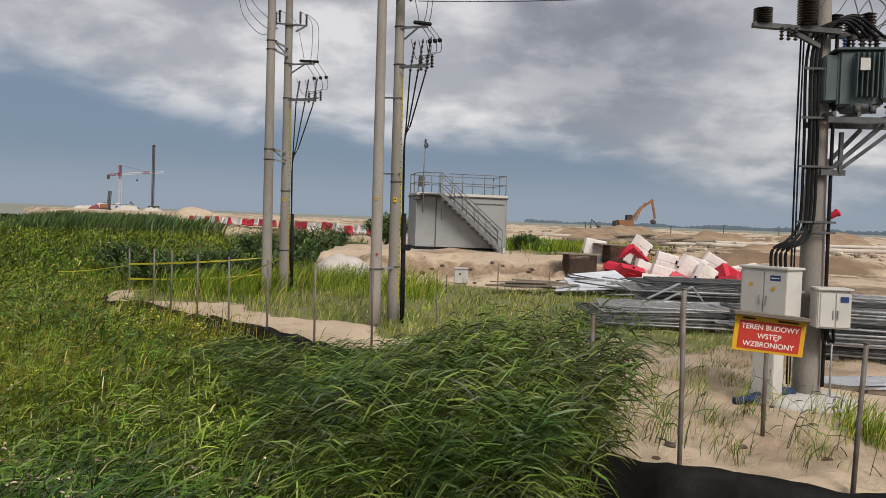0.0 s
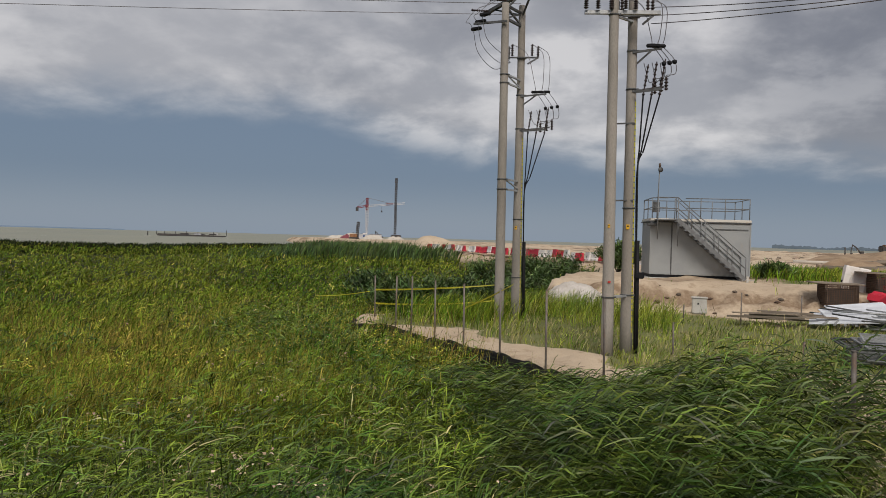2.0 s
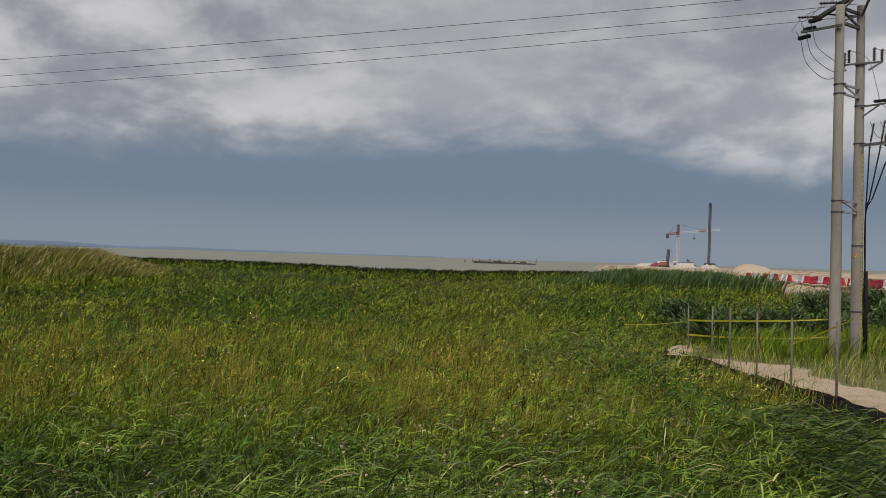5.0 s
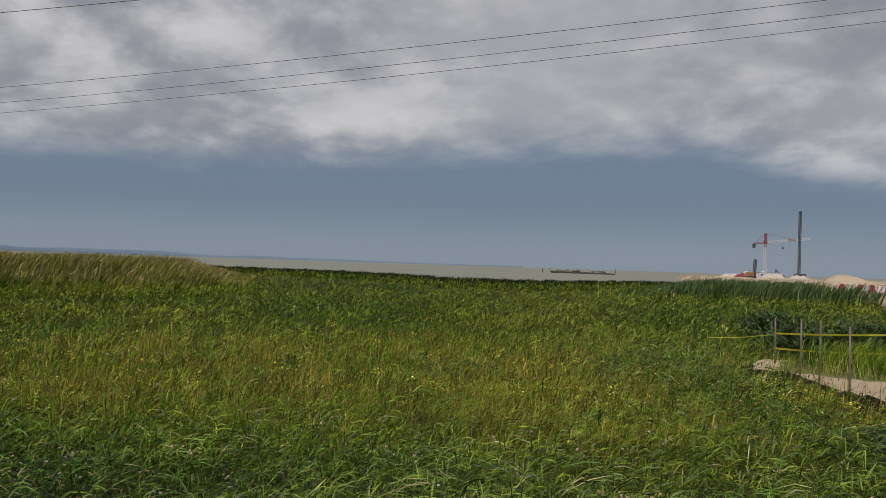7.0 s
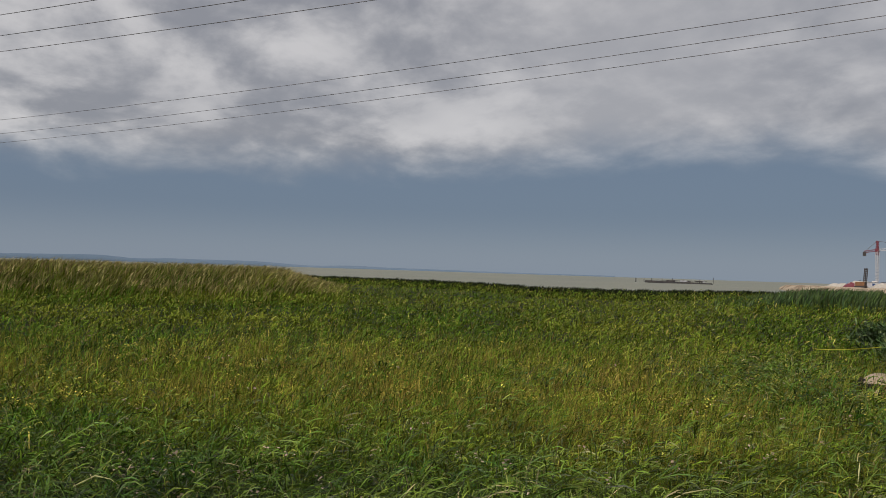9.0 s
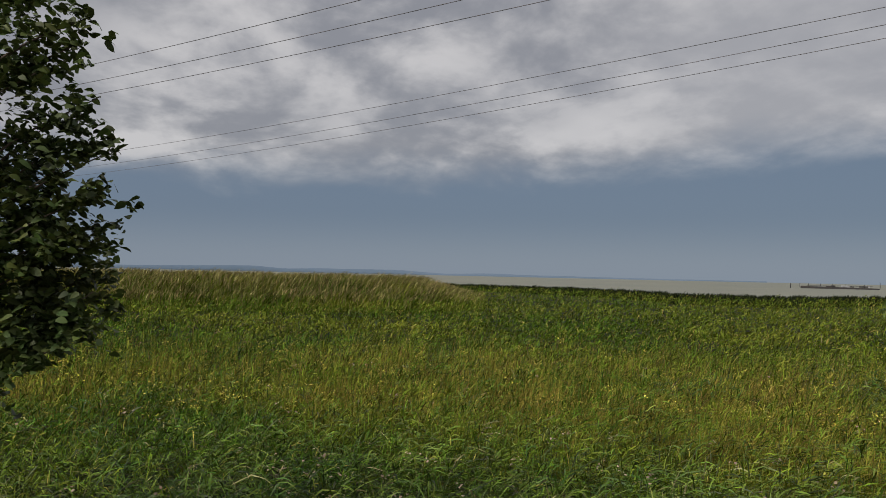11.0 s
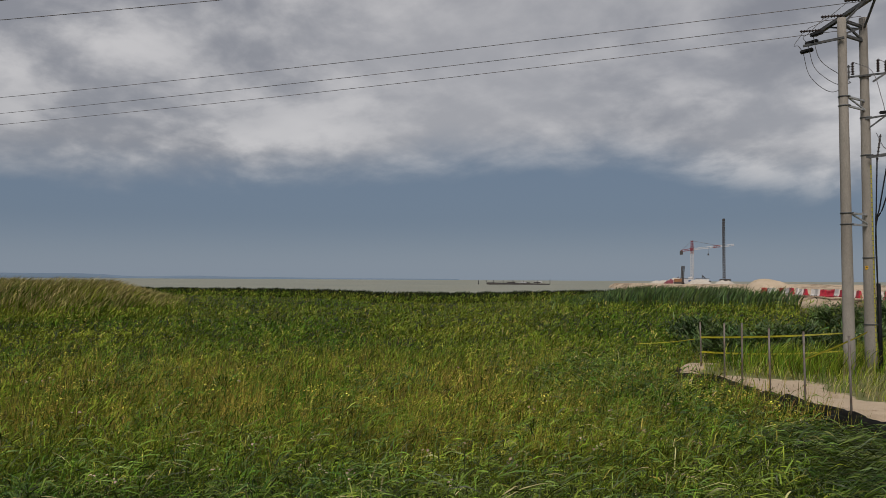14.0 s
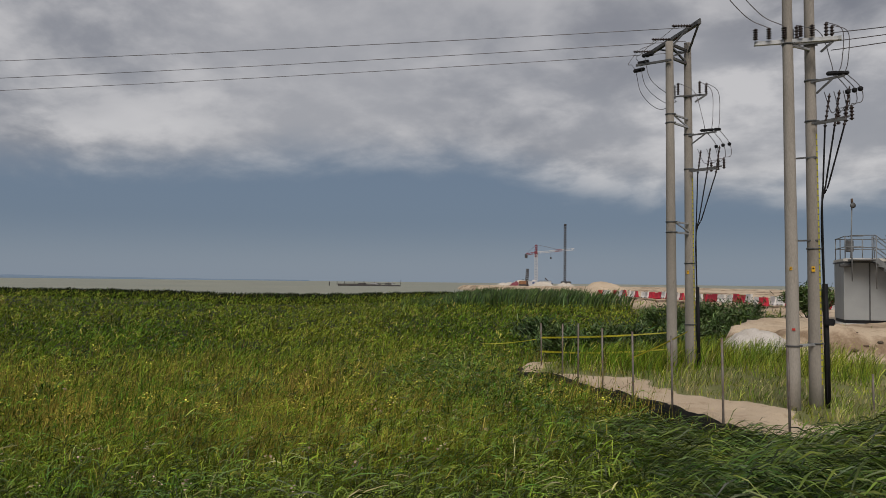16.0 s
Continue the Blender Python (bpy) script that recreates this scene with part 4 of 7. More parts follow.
for k in range(3):
    wire("thin grey conductor between pole and transformer", (-0.75, 17.4 + 0.15 * k, 7.75 - 0.14 * k), (5.2 + 0.45 * k, 11.2, 6.1 + 0.05 * k), 0.12)


def build_transformer_pole():
    tx, ty = 5.49, 11.24
    g = ground_height(tx, ty)
    p = thing("transformer_pole", "concrete pole carrying a grey transformer and brown insulators", "pole", (tx, ty, g))
    p.matrix_world = pose(tx, ty, g, 0, -0.4, 0)
    rT = lambda z: 0.205 - 0.0175 * z
    concrete_pole(p, (0, 0, 0), 7.6, rT(0), rT(7.6))
    bm = B()
    # round concrete footing
    lathe(bm, [(0.78, -0.2), (0.78, 0.10), (0.74, 0.135), (0.25, 0.17), (0.2, 0.18)], (-0.13, -0.18, 0), sides=40)
    part("footing", bm, MAT_SLAB, p, "round pale concrete footing")
    # upper crossarm with large insulators
    bm = B()
    beam(bm, (-1.12, -0.22, 5.50), (0.12, -0.26, 5.42), 0.10, 0.07)
    beam(bm, (-0.55, -0.1, 5.42), (0.95, 0.0, 5.42), 0.08)
    beam(bm, (-0.6, -0.24, 5.44), (-0.1, -0.2, 5.2), 0.06)
    arm = part("crossarm", bm, MAT_DULLSTEEL, p, "weathered steel crossarm")
    for x, y, z, r, l in ((-0.97, -0.2, 5.53, 0.15, 0.22), (-0.35, -0.24, 5.5, 0.16, 0.42), (0.22, 0.1, 5.45, 0.13, 0.32), (0.42, 0.0, 5.45, 0.13, 0.3), (0.6, -0.1, 5.45, 0.12, 0.3)):
        bm = B()
        insulator(bm, (x, y, z), r * 0.9, l, 7 if l < 0.35 else 11, sides=20)
        part("insulator", bm, MAT_PORC, arm, "large brown ribbed insulator")
    for x in (-0.72, -0.62, -0.52):
        bm = B()
        insulator(bm, (x, -0.27, 5.28), 0.035, 0.2, 4)
        part("surge_arrester", bm, MAT_PORC, arm)
    # transformer
    t = B()
    box(t, (0.62, 0.5, 0.78), (0.62, -0.15, 4.75), (0, 0, -8), 0.03)
    tank = part("transformer_tank", t, MAT_TRAFO, p, "dark grey-green finned transformer tank")
    bm = B()
    box(bm, (0.72, 0.6, 0.035), (0.62, -0.15, 5.16), (0, 0, -8), 0.01)
    part("tank_lid", bm, MAT_TRAFO, tank)
    for k in range(5):
        bm = B()
        box(bm, (0.014, 0.12, 0.62), (0.47 + 0.068 * k, -0.46 - 0.009 * k, 4.78), (0, 0, -8), 0.003)
        part("cooling_fin", bm, MAT_TRAFO, tank)
    bm = B()
    box(bm, (0.24, 0.42, 0.66), (0.27, -0.1, 4.76), (0, 0, -8), 0.015)
    part("radiator_panel", bm, MAT_TRAFO, tank)
    bm = B()
    lathe(bm, [(0.20, -0.05), (0.24, 0.0), (0.24, 0.05)], (0.62, -0.2, 4.34), sides=18)
    part("tank_skirt", bm, MAT_TRAFO, tank)
    bm = B()
    box(bm, (0.34, 0.30, 0.68), (1.0, -0.4, 4.78), (0, 0, -8), 0.015)
    part("expansion_panel", bm, MAT_TRAFO, tank)
    bm = B()
    box(bm, (0.13, 0.01, 0.17), (0.55, -0.545, 4.92), (0, 0, -8))
    part("nameplate", bm, MAT_CABINET, tank, "pale rating plate")
    for k in range(3):
        bm = B()
        insulator(bm, (0.55 + 0.19 * k, -0.05 - 0.03 * k, 5.18), 0.06, 0.26, 5)
        part("bushing", bm, MAT_PORC, tank, "brown porcelain bushing")
    for k in range(4):
        bm = B()
        insulator(bm, (0.36 + 0.12 * k, -0.32, 5.18), 0.035, 0.14, 3)
        part("bushing", bm, MAT_BLUE if k == 0 else MAT_PORC, tank)
    tank.location.x -= 0.2
    # carrying frame
    bm = B()
    for y in (-0.45, 0.2):
        beam(bm, (-0.1, y, 4.15), (1.35, y - 0.05, 4.15), 0.06, 0.08)
    for x in (0.0, 0.35, 0.95, 1.3):
        beam(bm, (x, -0.45, 4.24), (x, 0.2, 4.24), 0.05, 0.06)
    for y in (-0.42, 0.18):
        beam(bm, (0.05, y * 0.5, 3.42), (0.72, y, 4.1), 0.05)
        beam(bm, (0.17, y * 0.5, 3.42), (0.95, y, 4.1), 0.05)
    beam(bm, (-0.05, -0.22, 3.42), (0.3, -0.22, 3.42), 0.06, 0.08)
    beam(bm, (0.22, -0.24, 3.42), (0.22, -0.24, 4.0), 0.05)
    part("carrying_frame", bm, MAT_DULLSTEEL, p, "galvanised carrying frame with struts")
    for k, x in enumerate((0.34, 0.56, 0.80)):
        bm = B()
        lathe(bm, [(0.05, 0), (0.05, 0.1), (0.02, 0.1)], (x, -0.4, 4.26), sides=8)
        box(bm, (0.12, 0.08, 0.03), (x, -0.4, 4.36))
        part("tank_foot", bm, MAT_DULLSTEEL, p)
    # cables down the pole
    for k, (x, y) in enumerate(((-0.27, -0.10), (-0.225, -0.16), (-0.18, -0.2), (-0.135, -0.22))):
        bm = B()
        end = (-0.72 + 0.07 * k, -0.28, 1.98)
        pts = [(0.38 + 0.12 * k, -0.32, 5.34), (0.15 + 0.05 * k, -0.3, 5.55 + 0.03 * k), (x + 0.1, y - 0.03, 5.45), (x, y, 5.0), (x + 0.02, y, 4.0), (x + 0.03, y, 2.95), (x - 0.02, y - 0.03, 2.62), (x - 0.25 + 0.04 * k, -0.3, 2.42), (-0.72 + 0.07 * k, -0.3, 2.28), end]
        tube(bm, curve_points(pts, 7), 0.023, 8)
        part("low_voltage_cable", bm, MAT_BLACK, p, "thick black cable")
    for x, y, r in ((0.11, -0.2, 0.026), (-0.34, -0.05, 0.014), (-0.31, -0.08, 0.012)):
        bm = B()
        tube(bm, curve_points([(x, y, 5.5), (x, y, 4.0), (x + 0.01, y, 2.6), (x + 0.02, y - 0.02, 1.6 if r > 0.03 else 0.3)], 7), r, 7)
        part("cable_run", bm, MAT_BLACK, p)
    for z in (1.3, 2.7, 2.55, 3.5, 4.2, 4.9):
        band(p, (0, 0, z), rT(z) + 0.004)
        bm = B()
        beam(bm, (-0.36, -0.24, z), (0.2, -0.24, z), 0.03)
        part("cable_cleat", bm, MAT_DULLSTEEL, p)
    # wires on top
    for k in range(4):
        bm = B()
        a = Vector((-0.35 + 0.25 * k, -0.1, 5.9 - 0.08 * k))
        tube(bm, curve_points([a, a + Vector((0.25, 0, 0.3)), a + Vector((0.7, 0.05, 0.15)), (0.55 + 0.19 * (k % 3), -0.05, 5.45)], 9), 0.008, 5)
        tube(bm, curve_points([(0.55 + 0.19 * (k % 3), -0.05, 5.45), (0.8 + 0.1 * k, -0.1, 5.75), (1.0 + 0.1 * k, 0, 6.2), (0.4, 0.1, 6.4)], 9), 0.007, 5)
        part("jumper_wire", bm, MAT_ROPE, p)
    bm = B()
    beam(bm, (0.12, -0.1, 2.74), (0.24, -0.12, 2.8), 0.03)
    fl = part("holder", bm, MAT_GALV, p)
    # turned red body standing for a small tag on the pole; no lamp
    bm = B()
    lathe(bm, [(0.02, 0), (0.045, 0.02), (0.05, 0.12), (0.06, 0.13), (0.06, 0.15)], (0.16, -0.12, 2.78), (0, 60, 0), 14)
    part("alarm_lamp", bm, MAT_RED, fl, "small red tag on a bracket")
    # cabinet on the pole
    bm = B()
    box(bm, (0.46, 0.30, 0.54), (0.09, -0.42, 1.47), (0, 0, -6), 0.012)
    cab = part("meter_cabinet", bm, MAT_CABINET, p, "cream metering cabinet strapped to the pole")
    bm = B()
    box(bm, (0.50, 0.36, 0.035), (0.09, -0.43, 1.755), (0, 0, -6), 0.012)
    part("cabinet_roof", bm, MAT_CABINET, cab)
    for x in (-0.02, 0.19):
        bm = B()
        box(bm, (0.20, 0.012, 0.48), (x, -0.578 - (x - 0.09) * 0.105, 1.46), (0, 0, -6), 0.004)
        door = part("cabinet_door", bm, MAT_CABINET, cab)
        bm = B()
        box(bm, (0.02, 0.02, 0.13), (x + (0.075 if x < 0.1 else -0.075), -0.592 - (x - 0.09) * 0.105, 1.40), (0, 0, -6), 0.004)
        part("door_handle", bm, MAT_GALV, door)
    bm = B()
    box(bm, (0.11, 0.006, 0.075), (0.20, -0.602, 1.62), (0, 0, -6))
    part("blue_label", bm, MAT_BLUE, cab, "blue plate")
    bm = B()
    for k in range(3):
        tube(bm, curve_points([(-0.02 + 0.08 * k, -0.42, 1.21), (-0.01 + 0.08 * k, -0.44, 1.05), (0.06 + 0.06 * k, -0.36, 0.98), (0.16, -0.2, 1.08)], 7), 0.02, 6)
    part("cable_loop", bm, MAT_BLACK, cab)
    bm = B()
    tube(bm, [(0.24, -0.22, 1.1), (0.25, -0.22, 0.1)], 0.015, 8)
    part("earth_rod", bm, MAT_GALV, p)


build_transformer_pole()


def build_cabinet():
    x, y = 4.78, 10.9
    g = ground_height(x, y)
    c = thing("power_cabinet", "cream two-door low-voltage cabinet on a pedestal", "cabinet", (x, y, g), turn=-50, size=0.985)
    bm = B()
    box(bm, (0.34, 0.27, 1.36), (-0.06, 0.07, 0.69), (0, 0, -4), 0.01)
    part("pedestal", bm, MAT_CABINET, c)
    bm = B()
    box(bm, (0.72, 0.42, 0.72), (-0.08, 0.08, 1.66), (0, 0, -4), 0.01)
    body = part("body", bm, MAT_CABINET, c)
    bm = B()
    box(bm, (0.78, 0.48, 0.04), (-0.08, 0.08, 2.03), (0, 0, -4), 0.012)
    part("roof", bm, MAT_CABINET, c)
    for k, dx in enumerate((-0.255, 0.10)):
        bm = B()
        box(bm, (0.34, 0.014, 0.66), (dx, -0.138 - (dx + 0.08) * 0.07, 1.65), (0, 0, -4), 0.005)
        d = part("door", bm, MAT_CABINET, c)
        bm = B()
        box(bm, (0.022, 0.02, 0.14), (dx + (0.12 if k == 0 else -0.12), -0.155 - (dx + 0.08) * 0.07, 1.56), (0, 0, -4), 0.004)
        part("handle", bm, MAT_GALV, d)
        bm = B()
        box(bm, (0.045, 0.004, 0.05), (dx - 0.02, -0.15 - (dx + 0.08) * 0.07, 1.78 - 0.04 * k), (0, 45, -4))
        part("hazard_label", bm, MAT_SIGNYEL, d, "small yellow hazard label")
    bm = B()
    box(bm, (0.16, 0.006, 0.08), (0.10, -0.155, 1.89), (0, 0, -4))
    part("blue_label", bm, MAT_BLUE, c, "blue plate")
    bm = B()
    box(bm, (0.12, 0.004, 0.014), (0.10, -0.160, 1.89), (0, 0, -4))
    part("label_line", bm, MAT_SIGNWHITE, c)
    for z in (1.68, 1.3):
        bm = B()
        beam(bm, (0.2, 0.25, z), (0.22, 0.52, z), 0.03)
        part("stay", bm, MAT_GALV, c)


build_cabinet()

# ---- warning sign, fence, fabric and tape ----
def build_sign():
    x, y = 4.01, 9.2
    g = ground_height(x, y)
    s = thing("warning_sign", "red and yellow building site warning board on a rusty post", "sign", (x, y, g), size=0.94)
    tilt = (0, 4.5, -4)
    m = pose(0.0, 0.0, 1.32, *tilt)
    bm = B()
    tube(bm, [(0.0, 0.03, -0.25), (-0.01, 0.03, 1.58)], 0.028, 10)
    part("post", bm, MAT_POST, s)
    bm = B()
    box(bm, (0.90, 0.012, 0.46), (0, 0, 1.32), tilt, 0.003)
    board = part("board", bm, MAT_SIGNYEL, s, "yellow backing board")
    bm = B()
    c = m @ Vector((0, -0.009, -0.012))
    box(bm, (0.78, 0.005, 0.36), c, tilt)
    part("red_panel", bm, MAT_SIGNRED, board, "red panel")
    for k, (text, z) in enumerate((("TEREN BUDOWY", 0.095), ("WSTĘP", -0.018), ("WZBRONIONY", -0.128))):
        lettering("lettering", text, 0.094, MAT_SIGNWHITE, board, m @ Vector((0, -0.0135, z)), (90 - 0, 0, -4)).rotation_euler = (m.to_3x3() @ Euler((radians(90), 0, 0)).to_matrix()).to_euler()
    bm = B()
    for cx, w in ((-0.28, 0.16), (0.22, 0.26)):
        box(bm, (w, 0.004, 0.02), m @ Vector((cx, -0.009, 0.198)), tilt)
    part("small_print_bars", bm, MAT_BLACK, board)
    bm = B()
    box(bm, (0.98, 0.22, 0.045), m @ Vector((-0.02, -0.02, 0.262)), (0, 4.5, -4), 0.008)
    part("cover_plank", bm, MAT_WOOD, s, "weathered dark plank over the board")


build_sign()


def build_post(x, y, top, r=0.02, lean=(0, 0)):
    g = ground_height(x, y)
    bm = B()
    h = top - g
    tube(bm, [(0, 0, -0.4), (lean[0] * 0.5, lean[1] * 0.5, h * 0.5), (lean[0], lean[1], h)], r, 10)
    box(bm, (r * 2.3, r * 2.3, 0.012), (lean[0], lean[1], h), (0, 0, 20), 0.003)
    solid("fence_post", bm, MAT_POST, "thin weathered steel fence post standing in sand", "post", (x, y, g), "fence posts")


for x, y, top, lx in ((-8.95, 21.85, 1.31, -0.03), (-7.6, 20.1, 1.40, 0.0), (-6.78, 19.1, 1.48, 0.0), (-5.80, 18.13, 1.44, -0.02), (-4.78, 17.2, 1.45, -0.03), (-3.68, 16.23, 1.46, -0.03), (-2.46, 15.0, 1.54, -0.03),
                       (-1.21, 13.8, 1.52, -0.04), (1.70, 8.25, 1.52, -0.03), (2.46, 7.51, 1.89, -0.05), (3.96, 7.11, 1.47, 0.06), (-0.06, 17.78, 0.76, -0.01), (0.55, 10.9, 1.0, 0.0), (8.0, 6.35, 1.6, 0.0),
                       (2.3, 15.6, 0.75, 0.0), (5.05, 15.9, 0.95, 0.02), (2.0, 26.6, 1.0, 0.0), (3.9, 27.3, 0.95, 0.0), (0.2, 25.4, 0.6, 0.0)):
    build_post(x, y, top, 0.022 if y > 9 else 0.024, (lx, 0))


def along(line, step):
    out = []
    for (ax, ay), (bx, by) in zip(line, line[1:]):
        n = max(1, int(math.hypot(bx - ax, by - ay) / step))
        out += [(ax + (bx - ax) * k / n, ay + (by - ay) * k / n, bx - ax, by - ay) for k in range(n)]
    return out


def build_fabric():
    """Black geotextile that holds the sand at the foot of the fence, sagging and creased."""
    fence = thing("silt_fence", "creased black geotextile edging along the sand", "fabric", (0, 0, 0))
    bm = B()
    pts = along(FENCE + [(-9.35, 21.2)], 0.12)
    rows = []
    rnd = random.Random(8)
    for i, (x, y, dx, dy) in enumerate(pts):
        l = math.hypot(dx, dy)
        nx, ny = dy / l, -dx / l                # outwards, to the marsh
        if site_distance(np.array([x + nx * 0.5]), np.array([y + ny * 0.5]))[0] > 0:
            nx, ny = -nx, -ny
        w = 0.05 * math.sin(i * 0.9) + 0.04 * math.sin(i * 0.37 + 1) + rnd.uniform(-0.015, 0.015)
        near = 1.0 if y < 12 else 0.0
        top = 0.06 * near + (0.02 + 0.03 * near) * (math.sin(i * 0.13) + 0.6 * math.sin(i * 0.41))
        row = []
        for k, (o, z) in enumerate(((-0.10, top - 0.06), (0.04, top), (0.10 + w * 0.3, top - 0.10), (0.17 + w * 0.7, -0.2 + w * 0.5), (0.24 + w, -0.42), (0.34 + w * 0.7, -0.66), (0.52, -0.95), (0.8 + 0.3 * near, -1.03))):
            row.append(bm.verts.new((x + nx * o, y + ny * o, z)))
        rows.append(row)
    for row in rows:
        for k, v in enumerate(row):
            row[k] = v.co.copy()
    bm.free()
    for row in rows:
        for k, q in enumerate(row):
            row[k] = q + Vector((0.05 * noise.noise(q * 2.6), 0.05 * noise.noise(q * 2.6 + Vector((9, 0, 0))), 0.06 * noise.noise(q * 1.9 + Vector((0, 7, 0))) + 0.025 * noise.noise(q * 6)))
    # lengths of cloth, each lapped a little over the next
    for i in range(0, len(rows) - 1, 18):
        bm = B()
        strip = [[bm.verts.new(q + Vector((0, 0, 0.006 * (i // 18 % 2)))) for q in row] for row in rows[i:i + 20]]
        for a, b in zip(strip, strip[1:]):
            for k in range(len(a) - 1):
                f = bm.faces.new((a[k], a[k + 1], b[k + 1], b[k]))
                f.smooth = True
        bmesh.ops.solidify(bm, geom=list(bm.faces), thickness=0.006)
        part("fabric_length", bm, MAT_FABRIC, fence)


build_fabric()


def tape(pts, sag, half=0.026):
    bm = B()
    rows = []
    for (a, b) in zip(pts, pts[1:]):
        a, b = Vector(a), Vector(b)
        for k in range(14):
            t = k / 14
            p = a.lerp(b, t) - Vector((0, 0, sag * 4 * t * (1 - t)))
            tw = 0.5 + 0.9 * math.sin(t * 5 + a.x)
            o = Vector((0.012 * math.cos(tw), 0.012 * math.sin(tw), half * math.cos(tw * 0.6)))
            rows.append((p - o, p + o))
    vs = [(bm.verts.new(a), bm.verts.new(b)) for a, b in rows]
    for p, q in zip(vs, vs[1:]):
        bm.faces.new((p[0], q[0], q[1], p[1]))
    bmesh.ops.solidify(bm, geom=list(bm.faces), thickness=0.002)
    solid("barrier_tape", bm, MAT_TAPE, "yellow barrier tape tied from post to post", "tape", (0, 0, 0), "barrier tapes")


tape([(-8.98, 21.83, 0.86), (-4.85, 23.2, 1.17)], 0.05)
tape([(-8.98, 21.83, 0.44), (-4.85, 23.2, 0.70)], 0.10)
tape([(-4.82, 17.18, 0.86), (-4.80, 23.22, 1.2)], 0.03)
tape([(-11.4, 22.6, 0.5), (-8.98, 21.83, 0.84)], 0.05, 0.012)

# ---- container station with outside stair ----
def build_container():
    x, y, z = -1.28, 36.4, 1.02
    c = thing("container_station", "pale grey steel container with outside stair and roof railing", "container", (x, y, z), turn=11)
    L, D, H = 4.45, 2.6, 2.52
    bm = B()
    box(bm, (L + 0.5, D + 0.4, 0.16), (L / 2, D / 2, -0.12), (0, 0, 0), 0.02)
    part("foundation", bm, MAT_SLAB, c, "concrete plinth")
    # black block stands in for the shade of the gap below the container
    bm = B()
    box(bm, (L - 0.06, D - 0.06, 0.16), (L / 2, D / 2, 0.03))
    part("gap_block", bm, MAT_BLACK, c, "black block for the shaded gap under the container")
    bm = B()
    box(bm, (L, D, H - 0.1), (L / 2, D / 2, 0.1 + (H - 0.1) / 2), (0, 0, 0), 0.015)
    part("body", bm, MAT_BOXWALL, c)
    for px in (0.0, 0.95, L):
        bm = B()
        box(bm, (0.05, 0.03, H - 0.12), (px, -0.012, 0.1 + (H - 0.1) / 2))
        part("cover_strip", bm, MAT_DULLSTEEL if px == 0.95 else MAT_BOXWALL, c)
    bm = B()
    box(bm, (1.5, 0.02, 0.05), (L - 0.85, -0.012, H - 0.28))
    part("panel_rail", bm, MAT_DULLSTEEL, c)
    bm = B()
    box(bm, (L + 0.12, D + 0.12, 0.05), (L / 2, D / 2, H + 0.02), (0, 0, 0), 0.01)
    part("roof_edge", bm, MAT_DULLSTEEL, c)
    bm = B()
    box(bm, (L + 0.06, D + 0.06, 0.13), (L / 2, D / 2, H + 0.11), (0, 0, 0), 0.02)
    part("roof", bm, MAT_BOXROOF, c, "cream roof slab")
    # roof railing
    top = H + 0.17
    ring = [(0.05, 0.05), (L - 0.05, 0.05), (L - 0.05, D - 0.05), (0.05, D - 0.05), (0.05, 0.05)]
    for k, ((ax, ay), (bx, by)) in enumerate(zip(ring, ring[1:])):
        n = 4 if k % 2 == 0 else 2
        for j in range(n):
            px, py = ax + (bx - ax) * j / n, ay + (by - ay) * j / n
            bm = B()
            tube(bm, [(px, py, top - 0.1), (px, py, top + 0.95)], 0.022, 7)
            part("railing_post", bm, MAT_RAIL, c)
        for h in (0.5, 0.95):
            bm = B()
            if k == 0:
                tube(bm, [(1.55, ay, top + h), (bx, by, top + h)], 0.02, 7)
                tube(bm, [(ax, ay, top + h), (0.75, ay, top + h)], 0.02, 7)
            else:
                tube(bm, [(ax, ay, top + h), (bx, by, top + h)], 0.02, 7)
            part("rail", bm, MAT_RAIL, c)
    # landing and stair along the front
    x0, x1, z1 = 1.05, 4.05, H + 0.1
    bm = B()
    box(bm, (0.95, 0.85, 0.05), (0.62, -0.45, z1))
    part("landing", bm, MAT_RAIL, c, "grating landing")
    n = 13
    for k in range(n):
        t = (k + 0.5) / n
        bm = B()
        box(bm, (0.25, 0.78, 0.03), (x0 + (x1 - x0) * t, -0.45, z1 * (1 - t)), (0, 0, 0))
        part("tread", bm, MAT_RAIL, c)
    for yy in (-0.85, -0.05):
        bm = B()
        beam(bm, (x0, yy, z1), (x1, yy, 0.0), 0.04, 0.18)
        part("stringer", bm, MAT_RAIL, c)
        for h in (0.5, 0.98):
            bm = B()
            tube(bm, [(x0, yy, z1 + h), (x1, yy, h)], 0.02, 7)
            part("handrail", bm, MAT_RAIL, c)
        for k in range(6):
            t = k / 5
            bm = B()
            tube(bm, [(x0 + (x1 - x0) * t, yy, z1 * (1 - t)), (x0 + (x1 - x0) * t, yy, z1 * (1 - t) + 1.0)], 0.02, 7)
            part("baluster", bm, MAT_RAIL, c)
    for px, yy in ((0.16, -0.85), (1.05, -0.85)):
        bm = B()
        tube(bm, [(px, yy, z1 - (0.9 if px < 1 else 1.2)), (px, yy, z1 + 1.0)], 0.025, 7)
        part("landing_post", bm, MAT_RAIL, c)
    bm = B()
    for h in (0.5, 1.0):
        tube(bm, [(0.16, -0.05, z1 + h), (0.16, -0.85, z1 + h), (1.05, -0.85, z1 + h)], 0.02, 7)
    part("landing_rail", bm, MAT_RAIL, c)
    for px in (3.95, 4.25):
        bm = B()
        box(bm, (0.1, 0.1, 0.42), (px, -0.45, -0.06))
        box(bm, (0.3, 0.3, 0.05), (px, -0.45, -0.25))
        part("stair_foot", bm, MAT_SLAB, c)
    # mast with instruments
    bm = B()
